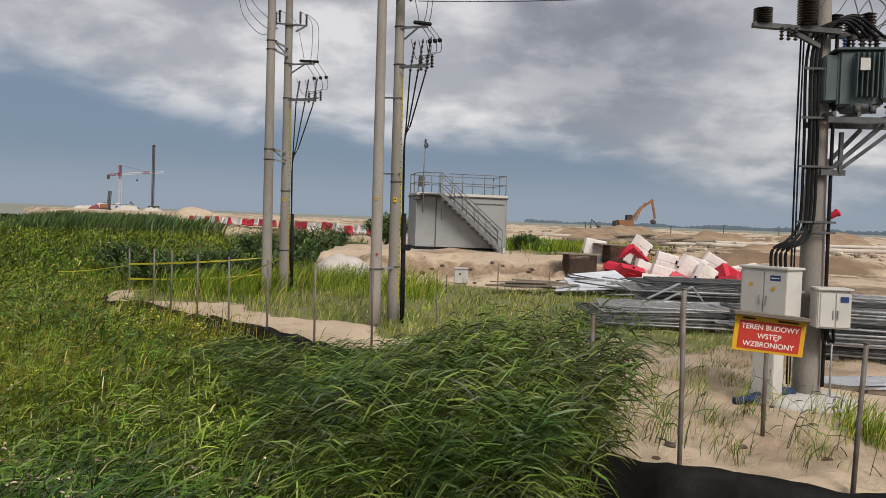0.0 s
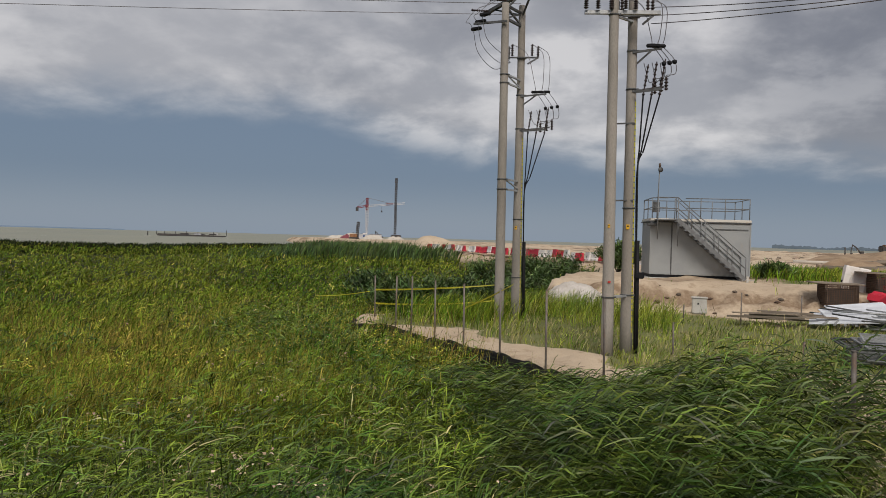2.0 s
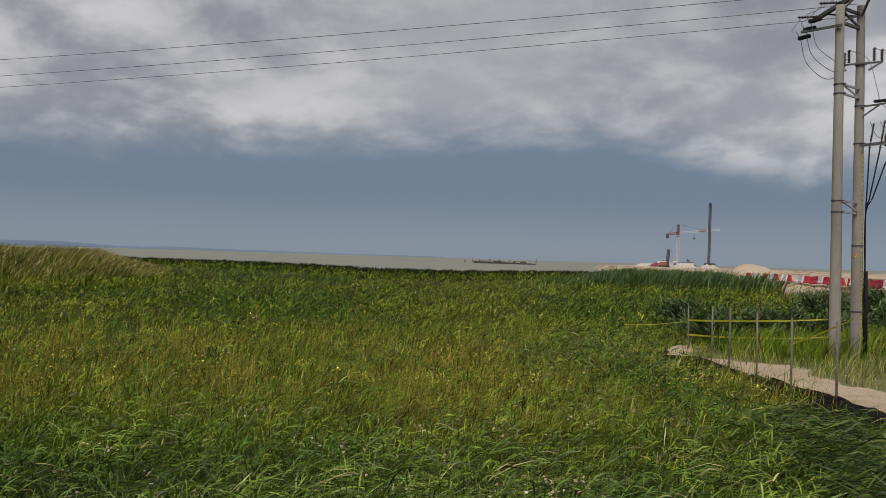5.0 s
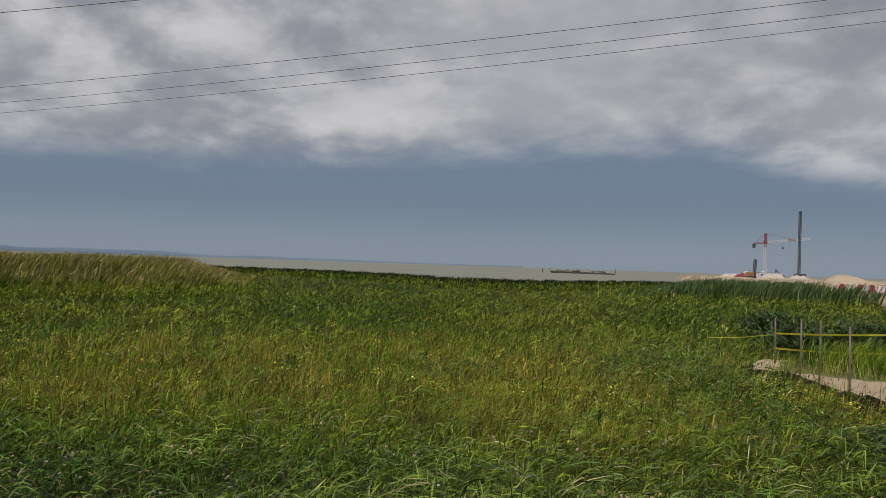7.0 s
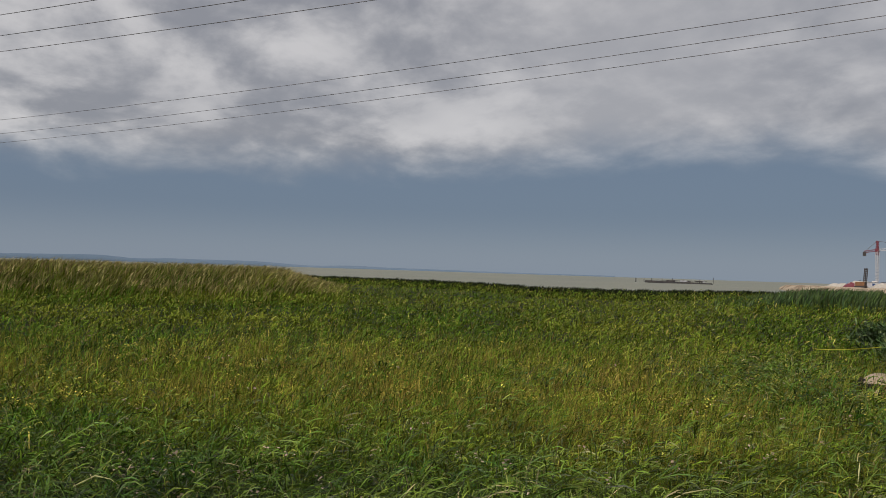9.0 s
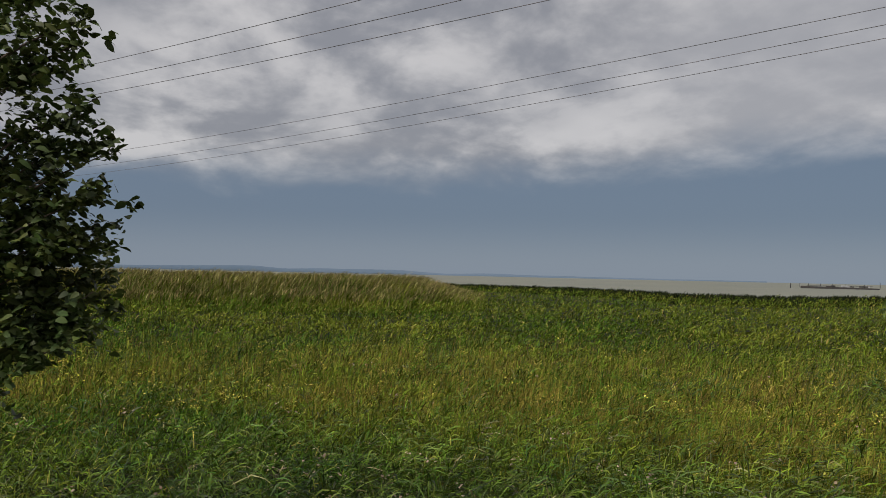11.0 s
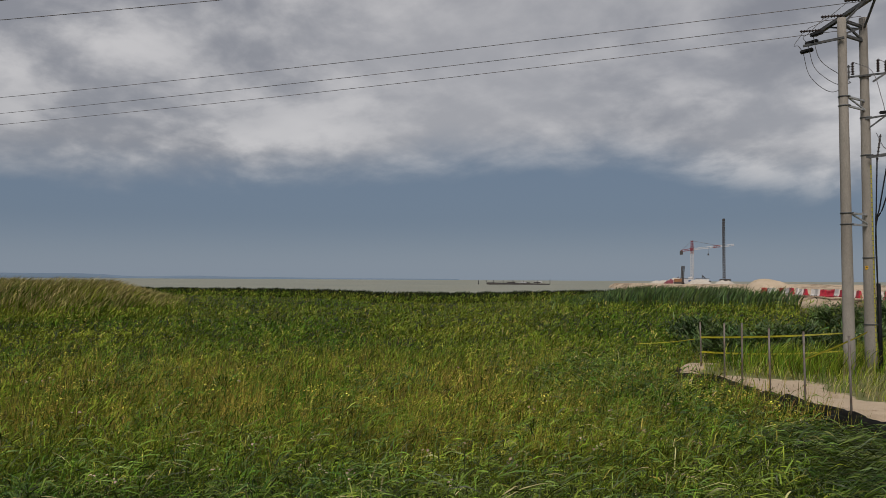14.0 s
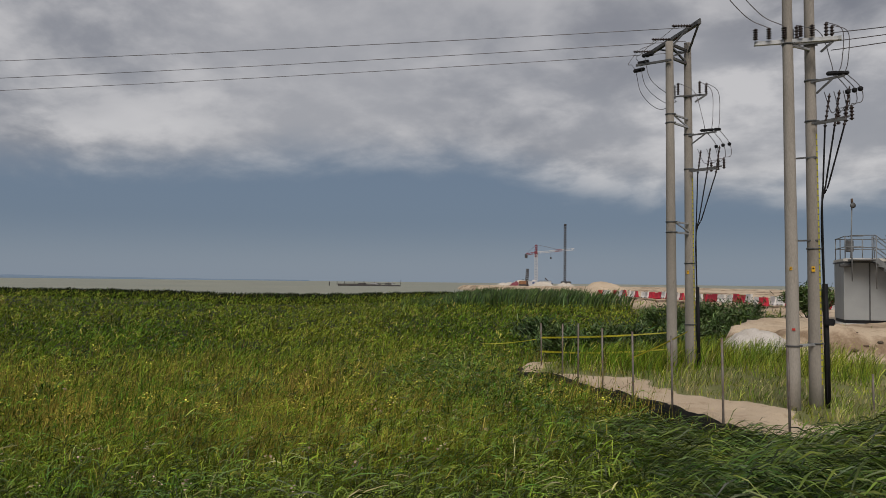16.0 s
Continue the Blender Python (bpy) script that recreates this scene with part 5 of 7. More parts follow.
    tube(bm, [(0.35, 0.6, top - 0.1), (0.42, 0.6, top + 2.45)], 0.025, 8)
    mast = part("instrument_mast", bm, MAT_RAIL, c)
    bm = B()
    box(bm, (0.32, 0.2, 0.5), (0.28, 0.5, top + 0.55), (0, 0, 0), 0.02)
    part("instrument_box", bm, MAT_DULLSTEEL, mast, "grey instrument box")
    bm = B()
    lathe(bm, [(0.02, 0), (0.10, 0.04), (0.13, 0.08), (0.03, 0.1)], (0.42, 0.6, top + 2.3), (90, 0, 20), 14)
    part("antenna_dish", bm, MAT_DULLSTEEL, mast)
    bm = B()
    tube(bm, [(0.42, 0.6, top + 2.4), (0.42, 0.6, top + 2.6)], 0.05, 8)
    part("sensor_head", bm, MAT_RUST, mast)
    bm = B()
    box(bm, (0.5, 0.25, 0.14), (0.05, -0.12, H - 0.12), (0, 0, 0), 0.02)
    part("wall_lamp", bm, MAT_DULLSTEEL, c)


build_container()


def build_junction_box():
    x, y = 0.75, 28.7
    c = thing("junction_box", "small pale concrete junction box at the foot of the bank", "box", rest(x, y), turn=4)
    bm = B()
    box(bm, (0.5, 0.32, 0.55), (0, 0, 0.24), (0, 0, 0), 0.02)
    part("body", bm, MAT_SLAB, c)
    bm = B()
    box(bm, (0.56, 0.38, 0.05), (0, 0, 0.53), (0, 0, 0), 0.015)
    part("cover", bm, MAT_SLAB, c)
    bm = B()
    box(bm, (0.06, 0.01, 0.06), (-0.05, -0.165, 0.32))
    part("lock", bm, MAT_BLACK, c)


build_junction_box()


# ---- water-filled road barriers ----
def barrier(mat, label, group, at, turn=(0, 0, 0)):
    """One hollow plastic barrier: stepped wedge section, forklift slots, end lugs."""
    bm = B()
    sec = [(-0.26, 0.0), (-0.26, 0.12), (-0.19, 0.26), (-0.13, 0.60), (-0.11, 0.86), (0.11, 0.86), (0.13, 0.60), (0.19, 0.26), (0.26, 0.12), (0.26, 0.0)]
    xs = [-0.62, -0.58, -0.30, -0.26, 0.26, 0.30, 0.58, 0.62]
    ins = [0.90, 1.0, 1.0, 0.93, 0.93, 1.0, 1.0, 0.90]
    rows = [[bm.verts.new((x, a * s, z)) for a, z in sec] for x, s in zip(xs, ins)]
    for a, b in zip(rows, rows[1:]):
        for k in range(len(sec) - 1):
            bm.faces.new((a[k], b[k], b[k + 1], a[k + 1]))
        bm.faces.new((a[-1], b[-1], b[0], a[0]))
    bm.faces.new(rows[0])
    bm.faces.new(rows[-1][::-1])
    bmesh.ops.recalc_face_normals(bm, faces=list(bm.faces))
    ob = thing("road_barrier", label, "barrier", (0, 0, 0), group)
    part("shell", bm, mat, ob)
    for sx in (-0.36, 0.36):
        b2 = B()
        box(b2, (0.16, 0.54, 0.08), (sx, 0, 0.05), (0, 0, 0))
        part("lifting_slot", b2, MAT_BLACK, ob, "dark lifting slot")
    b2 = B()
    lathe(b2, [(0.05, 0), (0.05, 0.03), (0.035, 0.035)], (0, 0, 0.86), sides=10)
    part("filler_cap", b2, MAT_BLACK, ob)
    for k in (0.36, 0.5, 0.64):
        b2 = B()
        box(b2, (0.44, 0.33 - 0.1 * (k - 0.3), 0.03), (0, 0, k), (0, 0, 0), 0.008)
        part("moulded_rib", b2, mat, ob)
    ob.matrix_world = pose(*at, *turn)
    return ob


HEAP = 1.0
red = barrier(MAT_RED, "red plastic water-filled road barrier, tumbled on a heap", "heaped barriers", (6.35, 31.0, 0.02), (88, 0, 12))
white = barrier(MAT_WHITE, "white plastic water-filled road barrier, tumbled on a heap", "heaped barriers", (8.55, 31.0, 0.3), (0, -72, 18))
red.scale = white.scale = (HEAP, HEAP, HEAP)
for ob, spots in ((red, ((7.55, 31.6, 0.42, 58, 28, 40), (7.3, 30.6, 0.05, 84, 8, -24), (9.25, 31.5, 0.12, 100, 10, 30), (9.9, 30.9, 0.30, 60, 22, -28), (11.35, 31.3, 0.30, 8, -58, 100), (12.0, 31.3, 0.45, 10, -66, 14), (10.7, 32.4, 0.2, 80, 0, 40), (8.0, 30.3, 0.02, 86, 0, 60), (12.9, 32.4, 0.1, 0, 0, -15), (10.2, 30.2, 0.02, 82, 0, 8), (9.4, 29.6, 0.3, 62, 18, -12), (11.3, 29.8, 0.35, 70, 30, 24), (12.5, 30.6, 0.5, 20, -70, 18), (7.0, 29.8, 0.25, 50, 10, 30))),
                  (white, ((6.75, 32.2, 0.3, 5, -80, 10), (8.75, 30.3, 0.05, 60, 0, 12), (9.15, 30.6, 0.28, 8, -76, 5), (9.9, 32.0, 0.72, -12, -82, 25), (10.45, 31.7, 0.78, 18, -62, 8), (10.95, 32.0, 0.85, 30, -70, -22), (11.7, 32.2, 0.95, 14, -60, -12), (11.6, 31.0, 0.1, 70, -10, 10), (12.6, 31.8, 0.35, 20, -8, 20), (13.8, 32.4, 0.06, 0, 0, 5), (8.3, 31.6, 0.75, 24, -60, 15), (10.4, 30.9, 0.5, 40, -60, 35), (8.5, 29.5, 0.35, 66, 4, -20), (10.3, 29.4, 0.45, 30, -66, 8), (12.0, 29.6, 0.3, 64, -8, 14), (9.7, 31.9, 1.0, 20, -76, -10)))):
    for sx, sy, sz, rx, ry, rz in spots:
        copy_thing(ob, pose(sx, sy, (0.65 if ob is white else 0.3) * sz + ground_height(sx, sy), rx, ry, rz))

line_red = barrier(MAT_RED, "red plastic barrier in a long row along the causeway", "barrier row", (0, 0, 0))
line_white = barrier(MAT_WHITE, "white plastic barrier in a long row along the causeway", "barrier row", (0, 0, 0))
row = along([(-2.5, 56.0), (-6.3, 66.0), (-34.5, 103.5)], 1.18)
pattern = random.Random(3)
used = [False, False]
colour, left = 0, 2
for k, (x, y, dx, dy) in enumerate(row):
    left -= 1
    if left <= 0:
        colour, left = 1 - colour, pattern.choice((1, 1, 2, 2, 3))
    if pattern.random() < 0.06:
        continue
    m = pose(x + pattern.uniform(-0.15, 0.15), y, ground_height(x + 0.6, y + 0.6) + 0.02, 0, 0, math.degrees(math.atan2(dy, dx)) + pattern.uniform(-12, 12))
    ob = (line_white, line_red)[colour]
    ob.scale = (0.85, 0.85, 0.85)
    if not used[colour]:
        ob.matrix_world, used[colour] = m @ Matrix.Diagonal((0.85, 0.85, 0.85, 1)), True
    else:
        copy_thing(ob, m)


# ---- stacks of steel fence panels and other stock ----
def panel_stack(at, size, layers, turn, seed, mat=MAT_DULLSTEEL, label="stack of weathered galvanised steel fence panels on sand"):
    """Layered frames of tube, each lying a little off the one below."""
    rnd = random.Random(seed)
    L, W, H = size
    st = thing("panel_stack", label, "steel stack", at, "steel stacks", turn)
    layers = int(layers * 0.72)
    dz = H / layers
    for k in range(layers):
        ox, oy, a = rnd.uniform(-0.3, 0.3), rnd.uniform(-0.2, 0.2), rnd.uniform(-4, 4)
        if rnd.random() < 0.12:
            ox += rnd.choice((-0.3, 0.3))
        bm = B()
        z = dz * (k + 0.5)
        m = pose(ox, oy, z, rnd.uniform(-0.9, 0.9), rnd.uniform(-0.7, 0.7), a)
        if k >= layers - 2:
            m = pose(ox, oy, z + 0.03, rnd.uniform(-2.5, 2.5), rnd.uniform(-2, 2), a * 2.5)
        r = min(dz * 0.46, 0.026)
        for yy in (-W / 2, W / 2):
            tube(bm, [m @ Vector((-L / 2, yy, 0)), m @ Vector((L / 2, yy, 0))], r, 6)
        for j in range(4):
            xx = -L / 2 + L * j / 3
            tube(bm, [m @ Vector((xx, -W / 2, 0)), m @ Vector((xx, W / 2, 0))], r, 6)
        for j in range(10):
            yy = -W / 2 + W * (j + 0.5) / 10
            beam(bm, m @ Vector((-L / 2, yy, 0)), m @ Vector((L / 2, yy, 0)), 0.012)
        part("fence_panel", bm, MAT_GALV if rnd.random() < 0.6 else mat, st)
    for xx in (-L * 0.33, L * 0.33):
        bm = B()
        box(bm, (0.12, W * 1.02, 0.09), (xx, 0, -0.03))
        part("bearer", bm, MAT_WOOD, st, "timber bearer")
    return st


panel_stack((5.5, 18.9, 0.08), (3.4, 1.9, 0.46), 13, -2, 1)
panel_stack((8.6, 18.4, 0.08), (3.4, 1.9, 0.50), 14, -6, 2)
panel_stack((7.4, 21.6, 0.08), (3.5, 2.0, 0.92), 24, -4, 3)
panel_stack((9.6, 24.6, 0.08), (4.5, 2.0, 0.60), 16, 3, 4)
panel_stack((9.1, 15.4, 0.08), (3.5, 1.9, 1.12), 30, -14, 5)
panel_stack((12.6, 16.0, 0.08), (3.5, 1.9, 0.80), 22, -8, 6)
panel_stack((7.6, 27.2, 0.10), (3.6, 2.0, 0.40), 10, 8, 7)


def loose_tubes():
    rnd = random.Random(12)
    for k in range(22):
        x, y = rnd.uniform(4.6, 8.6), rnd.uniform(22.5, 27.0)
        a = rnd.uniform(-0.5, 0.5)
        l = rnd.uniform(1.2, 2.8)
        bm = B()
        z = 0.42 + rnd.uniform(-0.05, 0.25)
        tube(bm, [(-l / 2 * math.cos(a), -l / 2 * math.sin(a), rnd.uniform(-0.12, 0.12)), (l / 2 * math.cos(a), l / 2 * math.sin(a), rnd.uniform(-0.1, 0.16))], 0.024, 7)
        solid("steel_tube", bm, MAT_GALV if k % 2 else MAT_DULLSTEEL, "loose grey steel tube lying on stacked panels", "tube", (x, y, z), "loose steel tubes")
    # bent frame standing out of the stock
    bm = B()
    for a, b in (((0, 0, 0), (0.9, 0.1, 0.45)), ((0.9, 0.1, 0.45), (1.25, 0.1, 0.0)), ((0.5, 0.05, 0.25), (1.1, -0.1, 0.2)), ((-0.3, 0, 0.1), (0.6, 0.2, 0.52))):
        beam(bm, a, b, 0.09, 0.03)
    solid("bent_frame", bm, MAT_GALV, "bent pale steel frame propped on the panel stock", "frame", (5.7, 19.8, 0.5))


loose_tubes()


def board_pile():
    st = thing("board_pile", "low pile of weathered boards and sheets on grass", "boards", (4.0, 26.2, ground_height(4.0, 26.2) + 0.10), turn=4)
    rnd = random.Random(5)
    for k in range(9):
        bm = B()
        box(bm, (rnd.uniform(1.6, 2.6), 0.2, 0.04), (rnd.uniform(-1.6, -0.4), rnd.uniform(-0.7, 0.7), 0.04 + 0.035 * k), (rnd.uniform(-2, 2), rnd.uniform(-2, 2), rnd.uniform(-12, 12)))
        part("board", bm, MAT_WOOD, st)
    for k in range(4):
        bm = B()
        box(bm, (1.9, 1.0, 0.025), (0.9 + 0.25 * k, -0.2 + 0.3 * k, 0.16 + 0.09 * k), (8 + 3 * k, -5, -14 + 9 * k), 0.004)
        part("sheet", bm, MAT_TARP, st, "pale sheet")
    for k in range(5):
        bm = B()
        beam(bm, (0.2 + 0.3 * k, -0.8, 0.05), (1.0 + 0.3 * k, 0.9, 0.25 + 0.03 * k), 0.06)
        part("batten", bm, MAT_GALV, st)


board_pile()


def mesh_crate(x, y, turn):
    """Rusty wire-mesh crate with a plank over it."""
    g = ground_height(x, y)
    c = thing("mesh_crate", "dark rusty wire-mesh crate with planks laid over it", "crate", (x, y, g), "mesh crates", turn)
    W, H = 1.1, 0.78
    for side in range(4):
        bm = B()
        a = side * 90
        m = pose(0, 0, 0, 0, 0, a) @ pose(0, -W / 2, 0)
        for k in range(15):
            u = -W / 2 + W * k / 14
            beam(bm, m @ Vector((u, 0, 0)), m @ Vector((u, 0, H)), 0.022)
        for k in range(13):
            beam(bm, m @ Vector((-W / 2, 0, H * k / 12)), m @ Vector((W / 2, 0, H * k / 12)), 0.02)
        part("mesh_side", bm, MAT_RUST, c)
    for k in range(3):
        bm = B()
        box(bm, (1.75, 0.3, 0.045), (-0.1, -0.36 + 0.33 * k, H + 0.03), (0, 1, 2 - k), 0.005)
        part("plank", bm, MAT_WOOD, c)
    bm = B()
    box(bm, (0.85, 0.85, 0.6), (0, 0, 0.3), (0, 0, 0), 0.03)
    part("filling", bm, MAT_DARKMACHINE, c)


mesh_crate(5.55, 30.6, 4)
mesh_crate(7.35, 31.6, 6)


def pipeline(pts, r, label):
    bm = B()
    tube(bm, curve_points([(x, y, ground_height(x, y) + r * 0.8 + 0.12) for x, y in pts], 8), r, 12)
    solid("pipeline", bm, MAT_PIPE, label, "pipe", (0, 0, 0), "long pipes")


pipeline([(19.5, 58.5), (27, 56), (36, 53.5), (50, 50)], 0.17, "long pale pipe lying on the filled sand")
pipeline([(10, 76), (20, 74), (31, 71), (44, 70)], 0.17, "long pale pipe lying on the filled sand")
pipeline([(14, 62), (19, 60.5), (25, 60.2)], 0.14, "long pale pipe lying on the filled sand")


def log_heap(x, y, seed):
    rnd = random.Random(seed)
    for k in range(9):
        bm = B()
        l = rnd.uniform(2, 4.5)
        a = rnd.uniform(-0.35, 0.35)
        tube(bm, [(-l / 2 * math.cos(a), -l / 2 * math.sin(a), 0), (l / 2 * math.cos(a), l / 2 * math.sin(a), rnd.uniform(-0.05, 0.3))], rnd.uniform(0.1, 0.17), 8, rnd.uniform(0.07, 0.1))
        px, py = x + rnd.uniform(-3, 3), y + rnd.uniform(-1.2, 1.2)
        solid("driftwood_log", bm, MAT_WOOD, "grey timber log dumped on the sand", "log", (px, py, ground_height(px, py) + 0.12 + 0.12 * (k % 3)), "dumped logs")


log_heap(13.5, 57, 1)
log_heap(20.5, 64, 2)
log_heap(16, 70, 3)


def white_sheets():
    """Profiled sheets beside the pole's footing."""
    for k, (x, y, a, l, w) in enumerate(((6.75, 12.35, -12, 1.5, 0.75), (7.7, 11.9, -20, 1.9, 0.7))):
        bm = B()
        n = 28
        rows = []
        for i in range(n + 1):
            yy = -w / 2 + w * i / n
            zz = 0.018 * (1 if (i // 2) % 2 else 0)
            rows.append([bm.verts.new((xx, yy, zz + 0.10 + 0.05 * math.sin(xx * 2 + k))) for xx in np.linspace(-l / 2, l / 2, 9)])
        for a1, b1 in zip(rows, rows[1:]):
            for j in range(8):
                bm.faces.new((a1[j], a1[j + 1], b1[j + 1], b1[j]))
        bmesh.ops.solidify(bm, geom=list(bm.faces), thickness=0.004)
        solid("profiled_sheet", bm, MAT_TARP, "white profiled metal sheet lying on sand", "sheet", (x, y, ground_height(x, y)), "profiled sheets", a)
        bm = B()
        box(bm, (l * 1.02, 0.10, 0.10), (0, 0, 0.02), (0, 0, 0), 0.01)
        solid("bearing_batten", bm, MAT_WOOD, "dark timber batten under a metal sheet", "batten", (x, y - w * 0.42, ground_height(x, y) + 0.02), "battens", a)
    bm = B()
    pts = curve_points([(-0.5, 0.0, 0.03), (-0.25, -0.03, 0.06), (0.0, 0.04, 0.10), (0.25, 0.02, 0.15), (0.5, 0.08, 0.12)], 6)
    tube(bm, pts, 0.05, 9, 0.085)
    for v in bm.verts:
        v.co += Vector((noise.noise(v.co * 7) * 0.04, noise.noise(v.co * 7 + Vector((3, 0, 0))) * 0.04, noise.noise(v.co * 6 + Vector((0, 5, 0))) * 0.03))
    solid("cloth_bundle", bm, MAT_BLUECLOTH, "crumpled dark blue cloth by the footing", "cloth", (4.75, 10.95, ground_height(4.75, 10.95) + 0.03), turn=12)


white_sheets()


def debris():
    rnd = random.Random(31)
    for k in range(26):
        x, y = (rnd.uniform(1.9, 5.2), rnd.uniform(7.7, 10.5)) if k < 12 else (rnd.uniform(-1.5, 6.5), rnd.uniform(29.0, 31.2))
        s = rnd.uniform(0.04, 0.08) if k < 12 else rnd.uniform(0.05, 0.13)
        bm = B()
        bmesh.ops.create_icosphere(bm, subdivisions=2, radius=s)
        for v in bm.verts:
            v.co *= 1 + 0.5 * noise.noise(v.co * (0.25 / s) * 5 + Vector((k * 3.1, 0, 0)))
            v.co.z *= 0.45
        solid("soil_clod", bm, MAT_RUST if k % 3 else MAT_BARK, "dark clod of soil and roots on sand", "clod", (x, y, ground_height(x, y) + s * 0.15), "soil clods", rnd.uniform(0, 180))


debris()


def pale_heap():
    """Heap of pale washed sand beside the bank."""
    bm = B()
    bmesh.ops.create_grid(bm, x_segments=40, y_segments=30, size=1.0)
    for v in bm.verts:
        x, y = v.co.x, v.co.y
        e = max(0.0, 1 - (abs(x) ** 2.2 + abs(y) ** 2))
        v.co = Vector((x * 1.5, y * 1.2, 1.1 * e ** 0.9 - 0.12 + 0.16 * noise.noise(Vector((x * 3, y * 3, 1))) * (e > 0) + 0.05 * noise.noise(Vector((x * 9, y * 9, 2)))))
    for f in bm.faces:
        f.smooth = True
    g = ground_height(-3.5, 29.6)
    solid("sand_heap", bm, MAT_PALESAND, "heap of pale washed sand beside the bank", "heap", (-3.7, 28.9, 0.0), turn=8)


pale_heap()

# ---- far machines and vessels ----
def lattice(bm, a, b, w, bays, r):
    """A square lattice girder from a to b."""
    a, b = Vector(a), Vector(b)
    d = (b - a).normalized()
    u = d.cross(Vector((0.3, 0.95, 0.05)).normalized()).normalized()
    v = d.cross(u)
    cs = [u * w / 2 + v * w / 2, u * w / 2 - v * w / 2, -u * w / 2 - v * w / 2, -u * w / 2 + v * w / 2]
    for c in cs:
        beam(bm, a + c, b + c, r)
    for k in range(bays):
        p, q = a.lerp(b, k / bays), a.lerp(b, (k + 1) / bays)
        for i in range(4):
            beam(bm, p + cs[i], q + cs[(i + 1) % 4], r * 0.7)


def build_tower_crane():
    x, y = -176, 414
    c = thing("tower_crane", "red and white tower crane far out on the fill", "crane", (x, y, 1.0))
    bm = B()
    lattice(bm, (0, 0, 0), (0, 0, 18.5), 1.2, 12, 0.16)
    part("mast", bm, MAT_CRANEWHITE, c, "white lattice mast")
    bm = B()
    lattice(bm, (0, 0, 16.5), (0, 0, 24.0), 0.9, 6, 0.22)
    box(bm, (1.5, 1.5, 1.8), (0, 0, 19.2))
    part("slewing_head", bm, MAT_CRANERED, c, "dark red slewing head")
    bm = B()
    lattice(bm, (0, 0, 19.2), (20.5, 8.2, 21.4), 0.9, 12, 0.17)
    part("jib", bm, MAT_CRANEWHITE, c)
    bm = B()
    lattice(bm, (10.2, 4.1, 20.4), (14.0, 5.6, 20.8), 1.0, 3, 0.22)
    part("red_jib_section", bm, MAT_CRANERED, c, "red jib section")
    bm = B()
    lattice(bm, (0, 0, 19.2), (-5.6, -2.2, 18.2), 0.9, 4, 0.2)
    part("counter_jib", bm, MAT_CRANERED, c)
    bm = B()
    box(bm, (1.6, 1.4, 2.2), (-5.4, -2.1, 17.2), (0, 0, 20), 0.1)
    part("counterweight", bm, MAT_DARKMACHINE, c)
    bm = B()
    tube(bm, [(0, 0, 24), (13, 5.2, 21)], 0.09, 5)
    tube(bm, [(0, 0, 24), (-5.3, -2.1, 18.4)], 0.09, 5)
    part("tie_rope", bm, MAT_ROPE, c)
    bm = B()
    tube(bm, [(8, 3.2, 20), (8, 3.2, 16.5)], 0.07, 5)
    box(bm, (0.8, 0.6, 1.0), (8, 3.2, 16.2), (0, 0, 0), 0.1)
    part("hook_block", bm, MAT_DARKMACHINE, c)


build_tower_crane()


def build_pile_tower():
    x, y = -149.8, 392.4
    c = thing("piling_tower", "tall dark lattice piling tower at the water's edge", "piling rig", (x, y, 1.0))
    bm = B()
    lattice(bm, (0, 0, 0), (0, 0, 33.5), 0.85, 26, 0.2)
    part("mast", bm, MAT_DARKMACHINE, c)
    bm = B()
    box(bm, (1.2, 1.0, 0.8), (0.1, 0, 33.4), (0, 0, 0), 0.1)
    part("mast_head", bm, MAT_DARKMACHINE, c)
    bm = B()
    box(bm, (5, 4, 2.2), (0, 1.5, 1.4), (0, 0, 10), 0.2)
    part("carriage", bm, MAT_DARKMACHINE, c)


build_pile_tower()


def build_drill_rig():
    x, y = -153, 348
    c = thing("drill_rig", "dark drilling rig with a short leaning mast", "drilling rig", (x, y, ground_height(x, y)))
    bm = B()
    lattice(bm, (0, 0, 0.8), (0.6, 0, 8.6), 0.9, 8, 0.22)
    part("mast", bm, MAT_DARKMACHINE, c)
    bm = B()
    box(bm, (4.0, 2.6, 1.9), (-1.8, 0.5, 1.6), (0, 0, 8), 0.2)
    part("upper_carriage", bm, MAT_MACHINE, c)
    for yy in (-1.0, 1.4):
        bm = B()
        box(bm, (4.6, 0.7, 0.9), (-1.6, yy, 0.45), (0, 0, 8), 0.3)
        part("track", bm, MAT_DARKMACHINE, c)


build_drill_rig()


